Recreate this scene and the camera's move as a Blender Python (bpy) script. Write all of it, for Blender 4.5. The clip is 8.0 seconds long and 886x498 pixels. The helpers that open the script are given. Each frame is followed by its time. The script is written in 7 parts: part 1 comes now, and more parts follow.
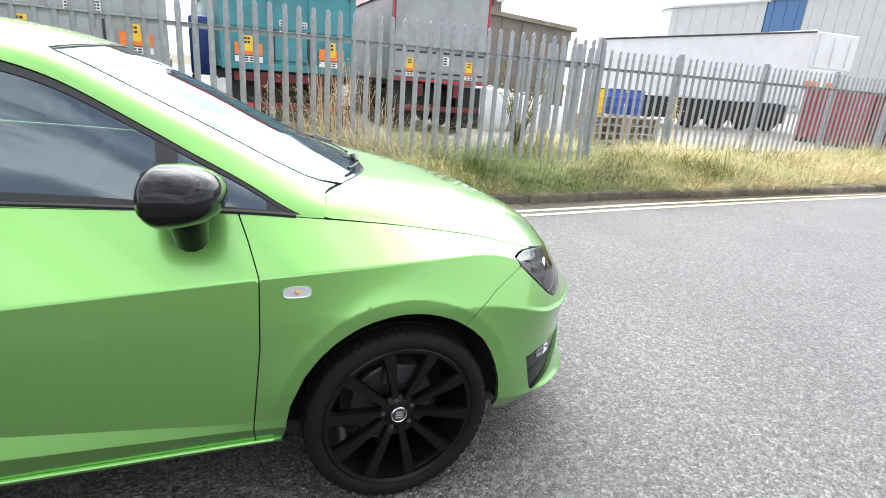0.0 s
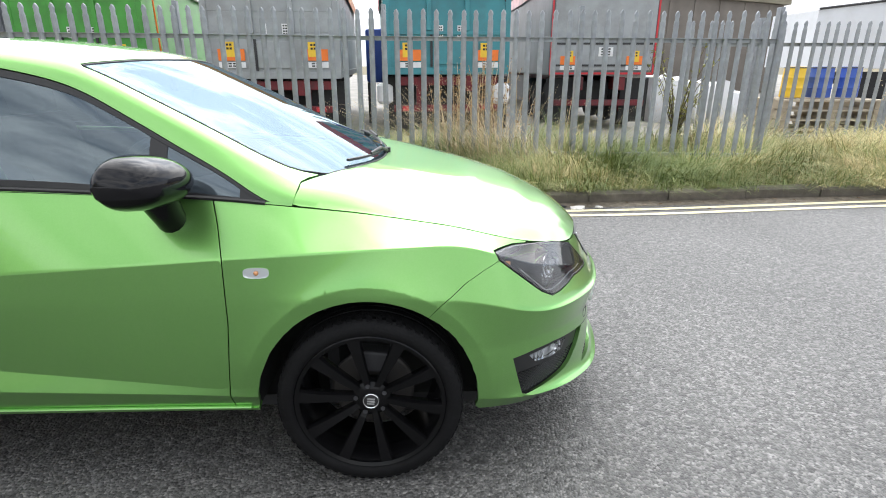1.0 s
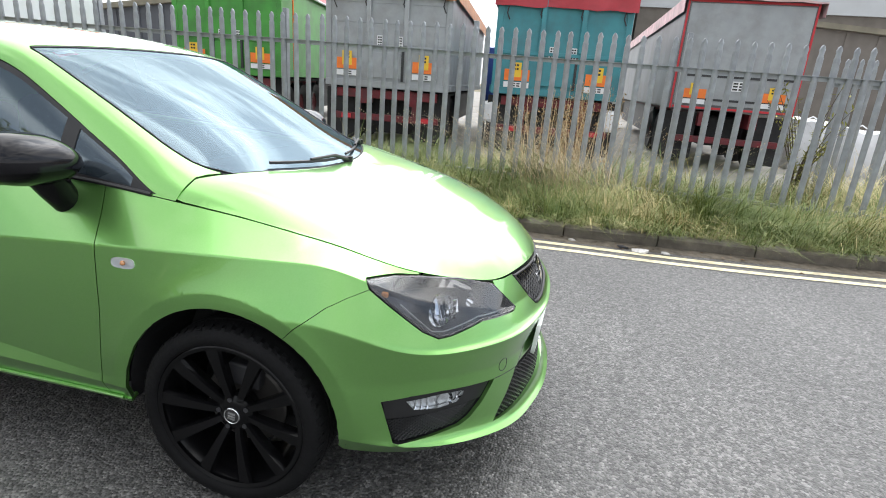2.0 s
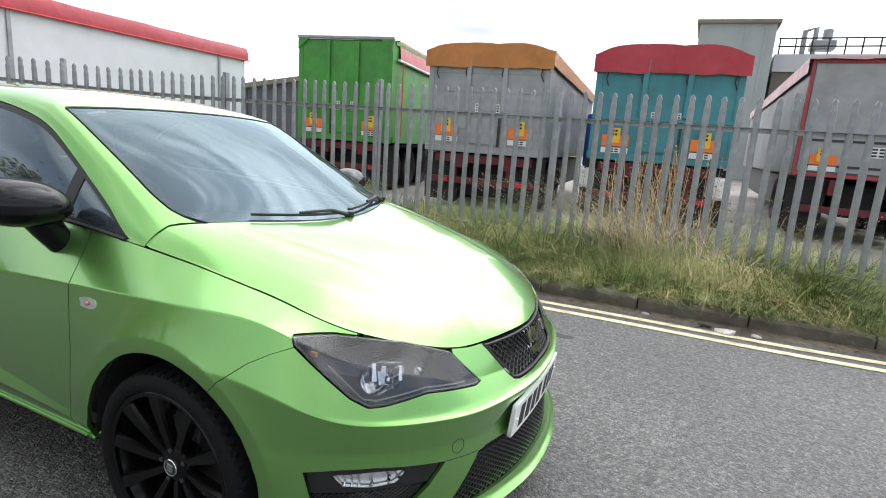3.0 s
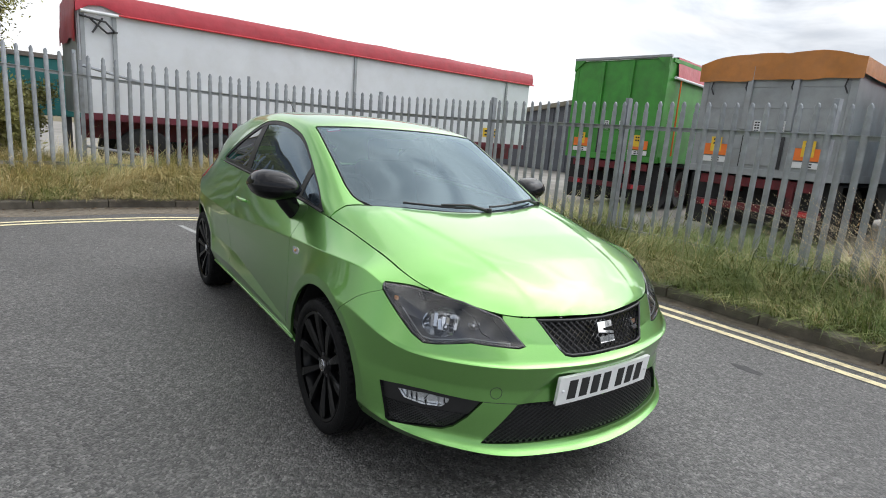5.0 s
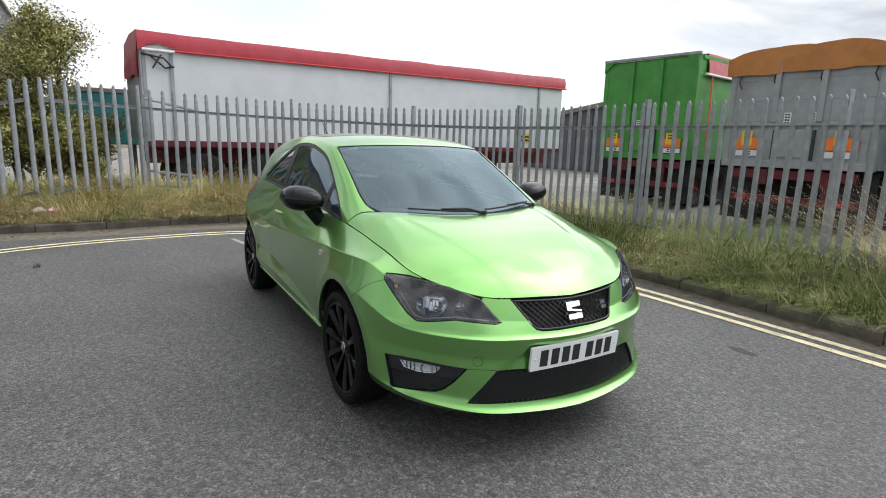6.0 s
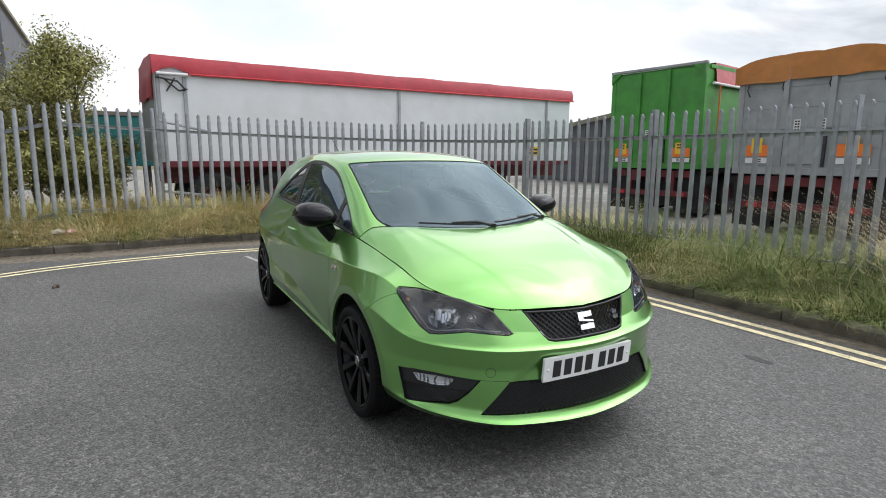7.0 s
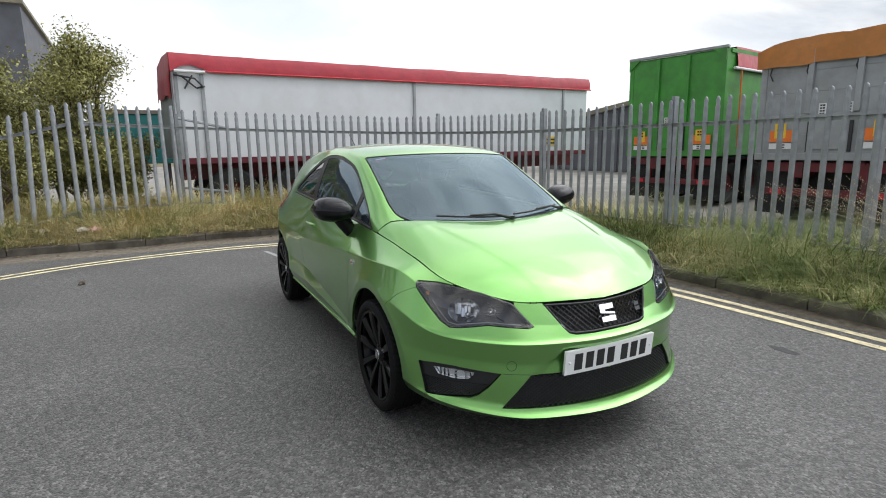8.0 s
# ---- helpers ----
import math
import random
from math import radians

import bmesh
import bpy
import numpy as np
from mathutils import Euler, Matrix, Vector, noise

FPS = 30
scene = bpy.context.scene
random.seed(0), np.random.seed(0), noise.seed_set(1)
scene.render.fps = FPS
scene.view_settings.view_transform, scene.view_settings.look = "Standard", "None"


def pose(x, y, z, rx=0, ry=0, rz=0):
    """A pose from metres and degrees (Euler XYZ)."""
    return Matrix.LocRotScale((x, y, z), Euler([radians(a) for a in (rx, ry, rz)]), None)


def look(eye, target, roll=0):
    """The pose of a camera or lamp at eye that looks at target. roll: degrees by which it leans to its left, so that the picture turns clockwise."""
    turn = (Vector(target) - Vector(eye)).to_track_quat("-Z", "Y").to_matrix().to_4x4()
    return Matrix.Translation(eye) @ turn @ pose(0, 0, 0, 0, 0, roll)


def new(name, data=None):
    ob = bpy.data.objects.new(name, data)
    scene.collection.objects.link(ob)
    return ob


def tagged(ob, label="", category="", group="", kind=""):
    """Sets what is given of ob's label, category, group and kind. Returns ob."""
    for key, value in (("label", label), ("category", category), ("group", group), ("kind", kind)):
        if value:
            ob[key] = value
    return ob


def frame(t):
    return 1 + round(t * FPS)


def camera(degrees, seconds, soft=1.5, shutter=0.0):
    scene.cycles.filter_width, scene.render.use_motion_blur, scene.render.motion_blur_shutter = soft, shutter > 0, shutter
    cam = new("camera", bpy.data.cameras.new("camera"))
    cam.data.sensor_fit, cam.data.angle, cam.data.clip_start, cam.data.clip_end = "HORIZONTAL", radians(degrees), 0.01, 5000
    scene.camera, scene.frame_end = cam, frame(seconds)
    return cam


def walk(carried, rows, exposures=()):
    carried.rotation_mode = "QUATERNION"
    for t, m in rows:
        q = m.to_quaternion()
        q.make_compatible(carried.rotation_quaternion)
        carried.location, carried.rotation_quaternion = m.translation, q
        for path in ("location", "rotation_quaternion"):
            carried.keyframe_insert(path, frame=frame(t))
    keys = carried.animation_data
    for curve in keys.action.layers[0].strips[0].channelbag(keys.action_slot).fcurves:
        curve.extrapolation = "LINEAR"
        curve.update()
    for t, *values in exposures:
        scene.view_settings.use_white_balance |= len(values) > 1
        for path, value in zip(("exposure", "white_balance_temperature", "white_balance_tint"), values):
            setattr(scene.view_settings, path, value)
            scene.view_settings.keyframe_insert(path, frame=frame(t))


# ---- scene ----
cam = camera(79.0, 8.0, 1.0)
EXPOSURES = [(0, 2.3), (0.5, 2.1), (1, 1.95), (1.2, 1.88), (2.3, 1.72), (2.5, 1.66), (3, 1.5), (3.5, 1.34), (4, 1.26), (4.5, 1.2), (6, 1.08), (8, 1.06)]
PATH = [
    (0, (-0.452, -2.204, 1.341), (0.257, -0.439, 0.721), 4.4),
    (0.5, (-0.134, -2.269, 1.332), (0.301, -0.4, 0.768), 0.3),
    (1, (0.191, -2.303, 1.329), (0.244, -0.411, 0.681), -0.0),
    (1.2, (0.322, -2.25, 1.306), (0.238, -0.36, 0.657), -1.2),
    (2.3, (1.027, -2.013, 1.332), (0.563, -0.157, 0.75), 4.2),
    (2.5, (1.097, -1.976, 1.336), (0.584, -0.126, 0.776), 2.2),
    (3, (1.285, -1.79, 1.313), (0.468, -0.009, 0.913), 4.1),
    (3.2, (1.361, -1.718, 1.324), (0.497, 0.041, 0.924), 3.6),
    (3.5, (1.476, -1.61, 1.34), (0.549, 0.147, 1.113), 1.6),
    (4, (1.71, -1.572, 1.346), (0.27, -0.216, 1.049), 2.0),
    (4.5, (1.925, -1.592, 1.338), (0.455, -0.295, 0.943), 0.5),
    (4.7, (1.965, -1.656, 1.323), (0.428, -0.446, 0.909), 2.9),
    (5.8, (2.55, -1.705, 1.371), (0.86, -0.705, 0.988), 3.0),
    (6, (2.589, -1.708, 1.378), (0.888, -0.73, 0.988), 1.5),
    (6.5, (2.612, -1.718, 1.376), (0.894, -0.748, 1.047), 0.3),
    (7, (2.617, -1.724, 1.379), (0.888, -0.778, 1.04), 0.2),
    (7.5, (2.611, -1.725, 1.383), (0.869, -0.803, 1.044), -0.4),
    (8, (2.602, -1.726, 1.384), (0.848, -0.838, 1.016), -0.9),
]
walk(cam, [(t, look(eye, target, roll)) for t, eye, target, roll in PATH], EXPOSURES)

# ---- light ----
world = bpy.data.worlds.new("sky")
scene.world = world
world.use_nodes = True
wn, wl = world.node_tree.nodes, world.node_tree.links
SUN_EL, SUN_AZ = radians(50), radians(80)      # azimuth of the sun, from +x towards +y


def build_sky():
    wn.clear()
    out = wn.new("ShaderNodeOutputWorld")
    bg = wn.new("ShaderNodeBackground")
    sky = wn.new("ShaderNodeTexSky")
    sky.sky_type = "NISHITA"
    sky.sun_disc = False
    sky.sun_elevation, sky.sun_rotation = SUN_EL, radians(90) - SUN_AZ
    sky.air_density, sky.dust_density = 1.0, 2.0
    dim = wn.new("ShaderNodeMixRGB")
    dim.blend_type = "MULTIPLY"
    dim.inputs[0].default_value = 1.0
    dim.inputs[2].default_value = (0.10, 0.10, 0.10, 1)
    wl.new(sky.outputs[0], dim.inputs[1])
    geo = wn.new("ShaderNodeTexCoord")
    mp = wn.new("ShaderNodeMapping")
    mp.inputs["Scale"].default_value = (1.0, 1.0, 2.6)
    wl.new(geo.outputs["Generated"], mp.inputs["Vector"])
    n1 = wn.new("ShaderNodeTexNoise")
    n1.inputs["Scale"].default_value, n1.inputs["Detail"].default_value = 3.0, 8.0
    n1.inputs["Roughness"].default_value, n1.inputs["Distortion"].default_value = 0.55, 0.6
    wl.new(mp.outputs[0], n1.inputs["Vector"])
    shade = wn.new("ShaderNodeValToRGB")           # cloud: grey undersides to bright white
    e = shade.color_ramp.elements
    e[0].position, e[0].color = 0.40, (0.42, 0.47, 0.55, 1)
    e[1].position, e[1].color = 0.60, (1.40, 1.41, 1.42, 1)
    wl.new(n1.outputs["Fac"], shade.inputs[0])
    n2 = wn.new("ShaderNodeTexNoise")
    n2.inputs["Scale"].default_value, n2.inputs["Detail"].default_value = 1.4, 5.0
    wl.new(mp.outputs[0], n2.inputs["Vector"])
    cover = wn.new("ShaderNodeValToRGB")
    c = cover.color_ramp.elements
    c[0].position, c[0].color = 0.36, (0.6, 0.6, 0.6, 1)
    c[1].position, c[1].color = 0.52, (1, 1, 1, 1)
    wl.new(n2.outputs["Fac"], cover.inputs[0])
    glow = wn.new("ShaderNodeVectorMath")          # thin cloud passes more light near the sun
    glow.operation = "MULTIPLY_ADD"
    glow.inputs[1].default_value, glow.inputs[2].default_value = (0.18, 0.18, 0.18), (0.355, 0.355, 0.355)
    grey = wn.new("ShaderNodeRGBToBW")
    wl.new(dim.outputs[0], grey.inputs[0])
    wl.new(grey.outputs[0], glow.inputs[0])
    sep = wn.new("ShaderNodeSeparateXYZ")           # towards the horizon haze evens the clouds out
    wl.new(geo.outputs["Generated"], sep.inputs[0])
    low = wn.new("ShaderNodeMapRange")
    low.inputs["From Min"].default_value, low.inputs["From Max"].default_value = 0.08, 0.34
    low.inputs["To Min"].default_value, low.inputs["To Max"].default_value = 0.75, 0.0
    wl.new(sep.outputs["Z"], low.inputs["Value"])
    west = wn.new("ShaderNodeVectorMath")           # a wide bright veil of thin cloud beyond the bend
    west.operation = "DOT_PRODUCT"
    west.inputs[1].default_value = (-0.95, 0.22, 0.22)
    wl.new(geo.outputs["Generated"], west.inputs[0])
    thin = wn.new("ShaderNodeMapRange")
    thin.interpolation_type = "SMOOTHSTEP"
    thin.inputs["From Min"].default_value, thin.inputs["From Max"].default_value = 0.62, 0.98
    thin.inputs["To Min"].default_value, thin.inputs["To Max"].default_value = 0.0, 0.85
    wl.new(west.outputs["Value"], thin.inputs["Value"])
    dull = wn.new("ShaderNodeMixRGB")
    dull.inputs[2].default_value = (0.84, 0.87, 0.92, 1)
    wl.new(low.outputs[0], dull.inputs[0])
    wl.new(shade.outputs[0], dull.inputs[1])
    haze = wn.new("ShaderNodeMixRGB")
    haze.inputs[2].default_value = (1.50, 1.51, 1.53, 1)
    wl.new(thin.outputs[0], haze.inputs[0])
    wl.new(dull.outputs[0], haze.inputs[1])
    toward = wn.new("ShaderNodeVectorMath")         # and most of all round the veiled sun itself
    toward.operation = "DOT_PRODUCT"
    toward.inputs[1].default_value = (math.cos(SUN_EL) * math.cos(SUN_AZ), math.cos(SUN_EL) * math.sin(SUN_AZ), math.sin(SUN_EL))
    wl.new(geo.outputs["Generated"], toward.inputs[0])
    up = wn.new("ShaderNodeMath")
    up.operation = "MAXIMUM"
    up.inputs[1].default_value = 0.0
    wl.new(toward.outputs["Value"], up.inputs[0])
    lobe = wn.new("ShaderNodeMath")
    lobe.operation = "POWER"
    lobe.inputs[1].default_value = 11.0
    wl.new(up.outputs[0], lobe.inputs[0])
    veil = wn.new("ShaderNodeMath")
    veil.operation = "MULTIPLY"
    veil.inputs[1].default_value = 2.25
    wl.new(lobe.outputs[0], veil.inputs[0])
    near = wn.new("ShaderNodeVectorMath")
    near.operation = "ADD"
    wl.new(glow.outputs[0], near.inputs[0])
    wl.new(veil.outputs[0], near.inputs[1])
    lit = wn.new("ShaderNodeVectorMath")
    lit.operation = "MULTIPLY"
    wl.new(haze.outputs[0], lit.inputs[0])
    wl.new(near.outputs[0], lit.inputs[1])
    mix = wn.new("ShaderNodeMixRGB")
    wl.new(cover.outputs[0], mix.inputs[0])
    wl.new(dim.outputs[0], mix.inputs[1])
    wl.new(lit.outputs[0], mix.inputs[2])
    wl.new(mix.outputs[0], bg.inputs["Color"])
    bg.inputs["Strength"].default_value = 1.0
    wl.new(bg.outputs[0], out.inputs[0])


build_sky()
sun = new("sun", bpy.data.lights.new("sun", "SUN"))
sun.data.energy, sun.data.angle, sun.data.color = 0.70, radians(110), (1.0, 0.98, 0.95)
sun.matrix_world = look((0, 0, 20), (-math.cos(SUN_EL) * math.cos(SUN_AZ), -math.cos(SUN_EL) * math.sin(SUN_AZ), 20 - math.sin(SUN_EL)))

# ---- materials ----
def mat(name, color, rough=0.6, metal=0.0, var=0.0, scale=8.0, bump=0.0, bscale=60.0, coat=0.0, spec=0.5, dirt=None, dirt_amt=0.0, dscale=1.5, rand=0.0, island=0.0):
    """A surface with grain (bump), mottling (var), stains (dirt) and, for repeats, a random shade."""
    m = bpy.data.materials.new(name)
    m.use_nodes = True
    n, l = m.node_tree.nodes, m.node_tree.links
    b = n["Principled BSDF"]
    b.inputs["Roughness"].default_value, b.inputs["Metallic"].default_value = rough, metal
    b.inputs["Coat Weight"].default_value, b.inputs["Coat Roughness"].default_value = coat, 0.03
    b.inputs["Specular IOR Level"].default_value = spec
    b.inputs["Base Color"].default_value = (*color, 1)
    tc = n.new("ShaderNodeTexCoord")
    last = None
    if var > 0:
        t = n.new("ShaderNodeTexNoise")
        t.inputs["Scale"].default_value, t.inputs["Detail"].default_value = scale, 6
        l.new(tc.outputs["Object"], t.inputs["Vector"])
        r = n.new("ShaderNodeValToRGB")
        r.color_ramp.elements[0].position, r.color_ramp.elements[1].position = 0.3, 0.7
        r.color_ramp.elements[0].color = (*[c * (1 - var) for c in color], 1)
        r.color_ramp.elements[1].color = (*[min(1, c * (1 + var)) for c in color], 1)
        l.new(t.outputs["Fac"], r.inputs[0])
        last = r.outputs[0]
    if dirt:
        t = n.new("ShaderNodeTexNoise")
        t.inputs["Scale"].default_value, t.inputs["Detail"].default_value, t.inputs["Roughness"].default_value = dscale, 9, 0.65
        l.new(tc.outputs["Object"], t.inputs["Vector"])
        r = n.new("ShaderNodeValToRGB")
        r.color_ramp.elements[0].position, r.color_ramp.elements[1].position = 0.46, 0.72
        r.color_ramp.elements[0].color, r.color_ramp.elements[1].color = (0, 0, 0, 1), (dirt_amt, dirt_amt, dirt_amt, 1)
        l.new(t.outputs["Fac"], r.inputs[0])
        x = n.new("ShaderNodeMixRGB")
        l.new(r.outputs[0], x.inputs[0])
        x.inputs[1].default_value, x.inputs[2].default_value = (*color, 1), (*dirt, 1)
        if last:
            l.new(last, x.inputs[1])
        last = x.outputs[0]
    if rand > 0 or island > 0:
        src = n.new("ShaderNodeObjectInfo").outputs["Random"] if rand > 0 else n.new("ShaderNodeNewGeometry").outputs["Random Per Island"]
        amt = max(rand, island)
        mr = n.new("ShaderNodeMapRange")
        mr.inputs["To Min"].default_value, mr.inputs["To Max"].default_value = 1 - amt, 1 + amt
        l.new(src, mr.inputs["Value"])
        x = n.new("ShaderNodeVectorMath")
        x.operation = "SCALE"
        x.inputs[0].default_value = color
        if last:
            l.new(last, x.inputs[0])
        l.new(mr.outputs[0], x.inputs["Scale"])
        last = x.outputs[0]
    if last:
        l.new(last, b.inputs["Base Color"])
    if bump > 0:
        t = n.new("ShaderNodeTexNoise")
        t.inputs["Scale"].default_value, t.inputs["Detail"].default_value = bscale, 4
        l.new(tc.outputs["Object"], t.inputs["Vector"])
        bp = n.new("ShaderNodeBump")
        bp.inputs["Strength"].default_value, bp.inputs["Distance"].default_value = bump, 0.01
        l.new(t.outputs["Fac"], bp.inputs["Height"])
        l.new(bp.outputs[0], b.inputs["Normal"])
    return m


def asphalt_mat():
    """Worn asphalt: pale and dark chippings in a grey binder, patches and oil marks."""
    m = bpy.data.materials.new("asphalt")
    m.use_nodes = True
    n, l = m.node_tree.nodes, m.node_tree.links
    b = n["Principled BSDF"]
    b.inputs["Roughness"].default_value, b.inputs["Specular IOR Level"].default_value = 0.55, 0.6
    tc = n.new("ShaderNodeTexCoord")
    v = n.new("ShaderNodeTexVoronoi")
    v.inputs["Scale"].default_value = 105
    l.new(tc.outputs["Object"], v.inputs["Vector"])
    sep = n.new("ShaderNodeSeparateColor")
    l.new(v.outputs["Color"], sep.inputs[0])
    r = n.new("ShaderNodeValToRGB")
    e = r.color_ramp.elements
    e[0].position, e[0].color = 0.0, (0.046, 0.045, 0.043, 1)
    e[1].position, e[1].color = 1.0, (0.215, 0.209, 0.199, 1)
    k = e.new(0.55)
    k.color = (0.100, 0.098, 0.094, 1)
    k = e.new(0.86)
    k.color = (0.152, 0.148, 0.142, 1)
    l.new(sep.outputs[0], r.inputs[0])
    big = n.new("ShaderNodeTexNoise")
    big.inputs["Scale"].default_value, big.inputs["Detail"].default_value = 0.9, 6
    l.new(tc.outputs["Object"], big.inputs["Vector"])
    mr = n.new("ShaderNodeMapRange")
    mr.inputs["From Min"].default_value, mr.inputs["From Max"].default_value = 0.3, 0.7
    mr.inputs["To Min"].default_value, mr.inputs["To Max"].default_value = 0.80, 1.10
    l.new(big.outputs["Fac"], mr.inputs["Value"])
    sc = n.new("ShaderNodeVectorMath")
    sc.operation = "SCALE"
    l.new(r.outputs[0], sc.inputs[0])
    mid = n.new("ShaderNodeTexNoise")
    mid.inputs["Scale"].default_value, mid.inputs["Detail"].default_value = 26, 4
    l.new(tc.outputs["Object"], mid.inputs["Vector"])
    mm = n.new("ShaderNodeMapRange")
    mm.inputs["From Min"].default_value, mm.inputs["From Max"].default_value = 0.3, 0.7
    mm.inputs["To Min"].default_value, mm.inputs["To Max"].default_value = 0.68, 1.36
    l.new(mid.outputs["Fac"], mm.inputs["Value"])
    both = n.new("ShaderNodeMath")
    both.operation = "MULTIPLY"
    l.new(mr.outputs[0], both.inputs[0])
    l.new(mm.outputs[0], both.inputs[1])
    l.new(both.outputs[0], sc.inputs["Scale"])
    spots = n.new("ShaderNodeTexNoise")
    spots.inputs["Scale"].default_value, spots.inputs["Detail"].default_value = 3.1, 2
    l.new(tc.outputs["Object"], spots.inputs["Vector"])
    sr = n.new("ShaderNodeValToRGB")
    sr.color_ramp.elements[0].position, sr.color_ramp.elements[1].position = 0.72, 0.80
    sr.color_ramp.elements[0].color, sr.color_ramp.elements[1].color = (1, 1, 1, 1), (0.6, 0.6, 0.6, 1)
    l.new(spots.outputs["Fac"], sr.inputs[0])
    mx = n.new("ShaderNodeMixRGB")
    mx.blend_type = "MULTIPLY"
    mx.inputs[0].default_value = 1
    l.new(sc.outputs[0], mx.inputs[1])
    l.new(sr.outputs[0], mx.inputs[2])
    l.new(mx.outputs[0], b.inputs["Base Color"])
    bp = n.new("ShaderNodeBump")
    bp.inputs["Strength"].default_value, bp.inputs["Distance"].default_value = 0.9, 0.006
    l.new(v.outputs["Distance"], bp.inputs["Height"])
    bp.invert = True
    l.new(bp.outputs[0], b.inputs["Normal"])
    return m


def grass_mat(name="grass", dry=0.0):
    """Rank verge grass: each blade its own shade from green to straw, drier in patches."""
    m = bpy.data.materials.new(name)
    m.use_nodes = True
    n, l = m.node_tree.nodes, m.node_tree.links
    b = n["Principled BSDF"]
    b.inputs["Roughness"].default_value, b.inputs["Specular IOR Level"].default_value = 0.6, 0.25
    g = n.new("ShaderNodeNewGeometry")
    t = n.new("ShaderNodeTexNoise")
    t.inputs["Scale"].default_value, t.inputs["Detail"].default_value = 0.9, 3
    l.new(g.outputs["Position"], t.inputs["Vector"])
    ad = n.new("ShaderNodeMath")
    ad.operation = "MULTIPLY_ADD"
    ad.inputs[1].default_value = 0.46
    l.new(g.outputs["Random Per Island"], ad.inputs[0])
    t2 = n.new("ShaderNodeTexNoise")                       # tuft by tuft
    t2.inputs["Scale"].default_value, t2.inputs["Detail"].default_value = 5.5, 2
    l.new(g.outputs["Position"], t2.inputs["Vector"])
    tuft = n.new("ShaderNodeMath")
    tuft.operation = "MULTIPLY_ADD"
    tuft.inputs[1].default_value = 0.55
    l.new(t2.outputs["Fac"], tuft.inputs[0])
    off = n.new("ShaderNodeMath")
    off.operation = "SUBTRACT"
    off.inputs[1].default_value = 0.25 - dry
    l.new(t.outputs["Fac"], off.inputs[0])
    l.new(off.outputs[0], tuft.inputs[2])
    l.new(tuft.outputs[0], ad.inputs[2])
    r = n.new("ShaderNodeValToRGB")
    e = r.color_ramp.elements
    e[0].position, e[0].color = 0.46, (0.105, 0.155, 0.038, 1)
    e[1].position, e[1].color = 1.0, (0.64, 0.53, 0.28, 1)
    k = e.new(0.74)
    k.color = (0.22, 0.26, 0.08, 1)
    k = e.new(0.88)
    k.color = (0.36, 0.34, 0.14, 1)
    l.new(ad.outputs[0], r.inputs[0])
    l.new(r.outputs[0], b.inputs["Base Color"])
    return m


M_ASPHALT = asphalt_mat()
M_GRASS = grass_mat("grass", -0.09)
M_STRAW = grass_mat("straw_grass", 0.20)
M_DRY = mat("dry_stalk", (0.60, 0.49, 0.32), 0.7, island=0.35)
M_SOIL = mat("soil", (0.15, 0.125, 0.065), 0.95, var=0.4, scale=5, bump=0.5, bscale=30)
M_KERB = mat("kerb_concrete", (0.14, 0.122, 0.10), 0.9, var=0.3, scale=7, bump=0.6, bscale=90, dirt=(0.06, 0.055, 0.04), dirt_amt=0.8, dscale=3, rand=0.12)
M_YELLOW = mat("yellow_line", (0.78, 0.68, 0.42), 0.75, var=0.12, scale=20, bump=0.4, bscale=120, dirt=(0.25, 0.23, 0.2), dirt_amt=0.8, dscale=9)
M_GRIT = mat("road_grit", (0.17, 0.145, 0.11), 0.95, var=0.35, scale=14, bump=0.8, bscale=120)
M_GALV = mat("galvanised_steel", (0.31, 0.33, 0.355), 0.55, metal=0.35, var=0.16, scale=9, dirt=(0.20, 0.19, 0.17), dirt_amt=0.5, dscale=4, rand=0.10)
M_YARD = mat("yard_concrete", (0.27, 0.255, 0.23), 0.9, var=0.2, scale=0.8, bump=0.3, bscale=40, dirt=(0.16, 0.15, 0.13), dirt_amt=0.7, dscale=0.6)
M_GREENBODY = mat("green_steel", (0.06, 0.30, 0.045), 0.45, var=0.12, scale=3, dirt=(0.05, 0.12, 0.04), dirt_amt=0.6, dscale=2)
M_SILVER = mat("weathered_aluminium", (0.34, 0.36, 0.375), 0.5, metal=0.25, var=0.1, scale=2.5, dirt=(0.22, 0.22, 0.21), dirt_amt=0.7, dscale=1.6)
M_TEAL = mat("teal_steel", (0.05, 0.25, 0.29), 0.5, var=0.1, scale=3, dirt=(0.06, 0.13, 0.15), dirt_amt=0.6, dscale=2)
M_WHITE = mat("white_panel", (0.70, 0.72, 0.75), 0.4, var=0.03, scale=2, dirt=(0.52, 0.52, 0.50), dirt_amt=0.4, dscale=1.2)
M_REDTARP = mat("red_tarpaulin", (0.44, 0.032, 0.048), 0.36, var=0.12, scale=5, bump=1.0, bscale=5, dirt=(0.50, 0.12, 0.14), dirt_amt=0.12, dscale=2)
M_ORTARP = mat("orange_tarpaulin", (0.52, 0.20, 0.045), 0.40, var=0.12, scale=5, bump=1.0, bscale=5, dirt=(0.35, 0.16, 0.06), dirt_amt=0.6, dscale=3)
M_CHASSIS = mat("red_chassis", (0.15, 0.014, 0.02), 0.6, var=0.3, scale=6, dirt=(0.05, 0.03, 0.03), dirt_amt=0.9, dscale=4)
M_BLACK = mat("black_rubber", (0.018, 0.018, 0.019), 0.75, var=0.3, scale=10)
M_DARK = mat("dark_steel", (0.035, 0.035, 0.038), 0.6, var=0.3, scale=6)
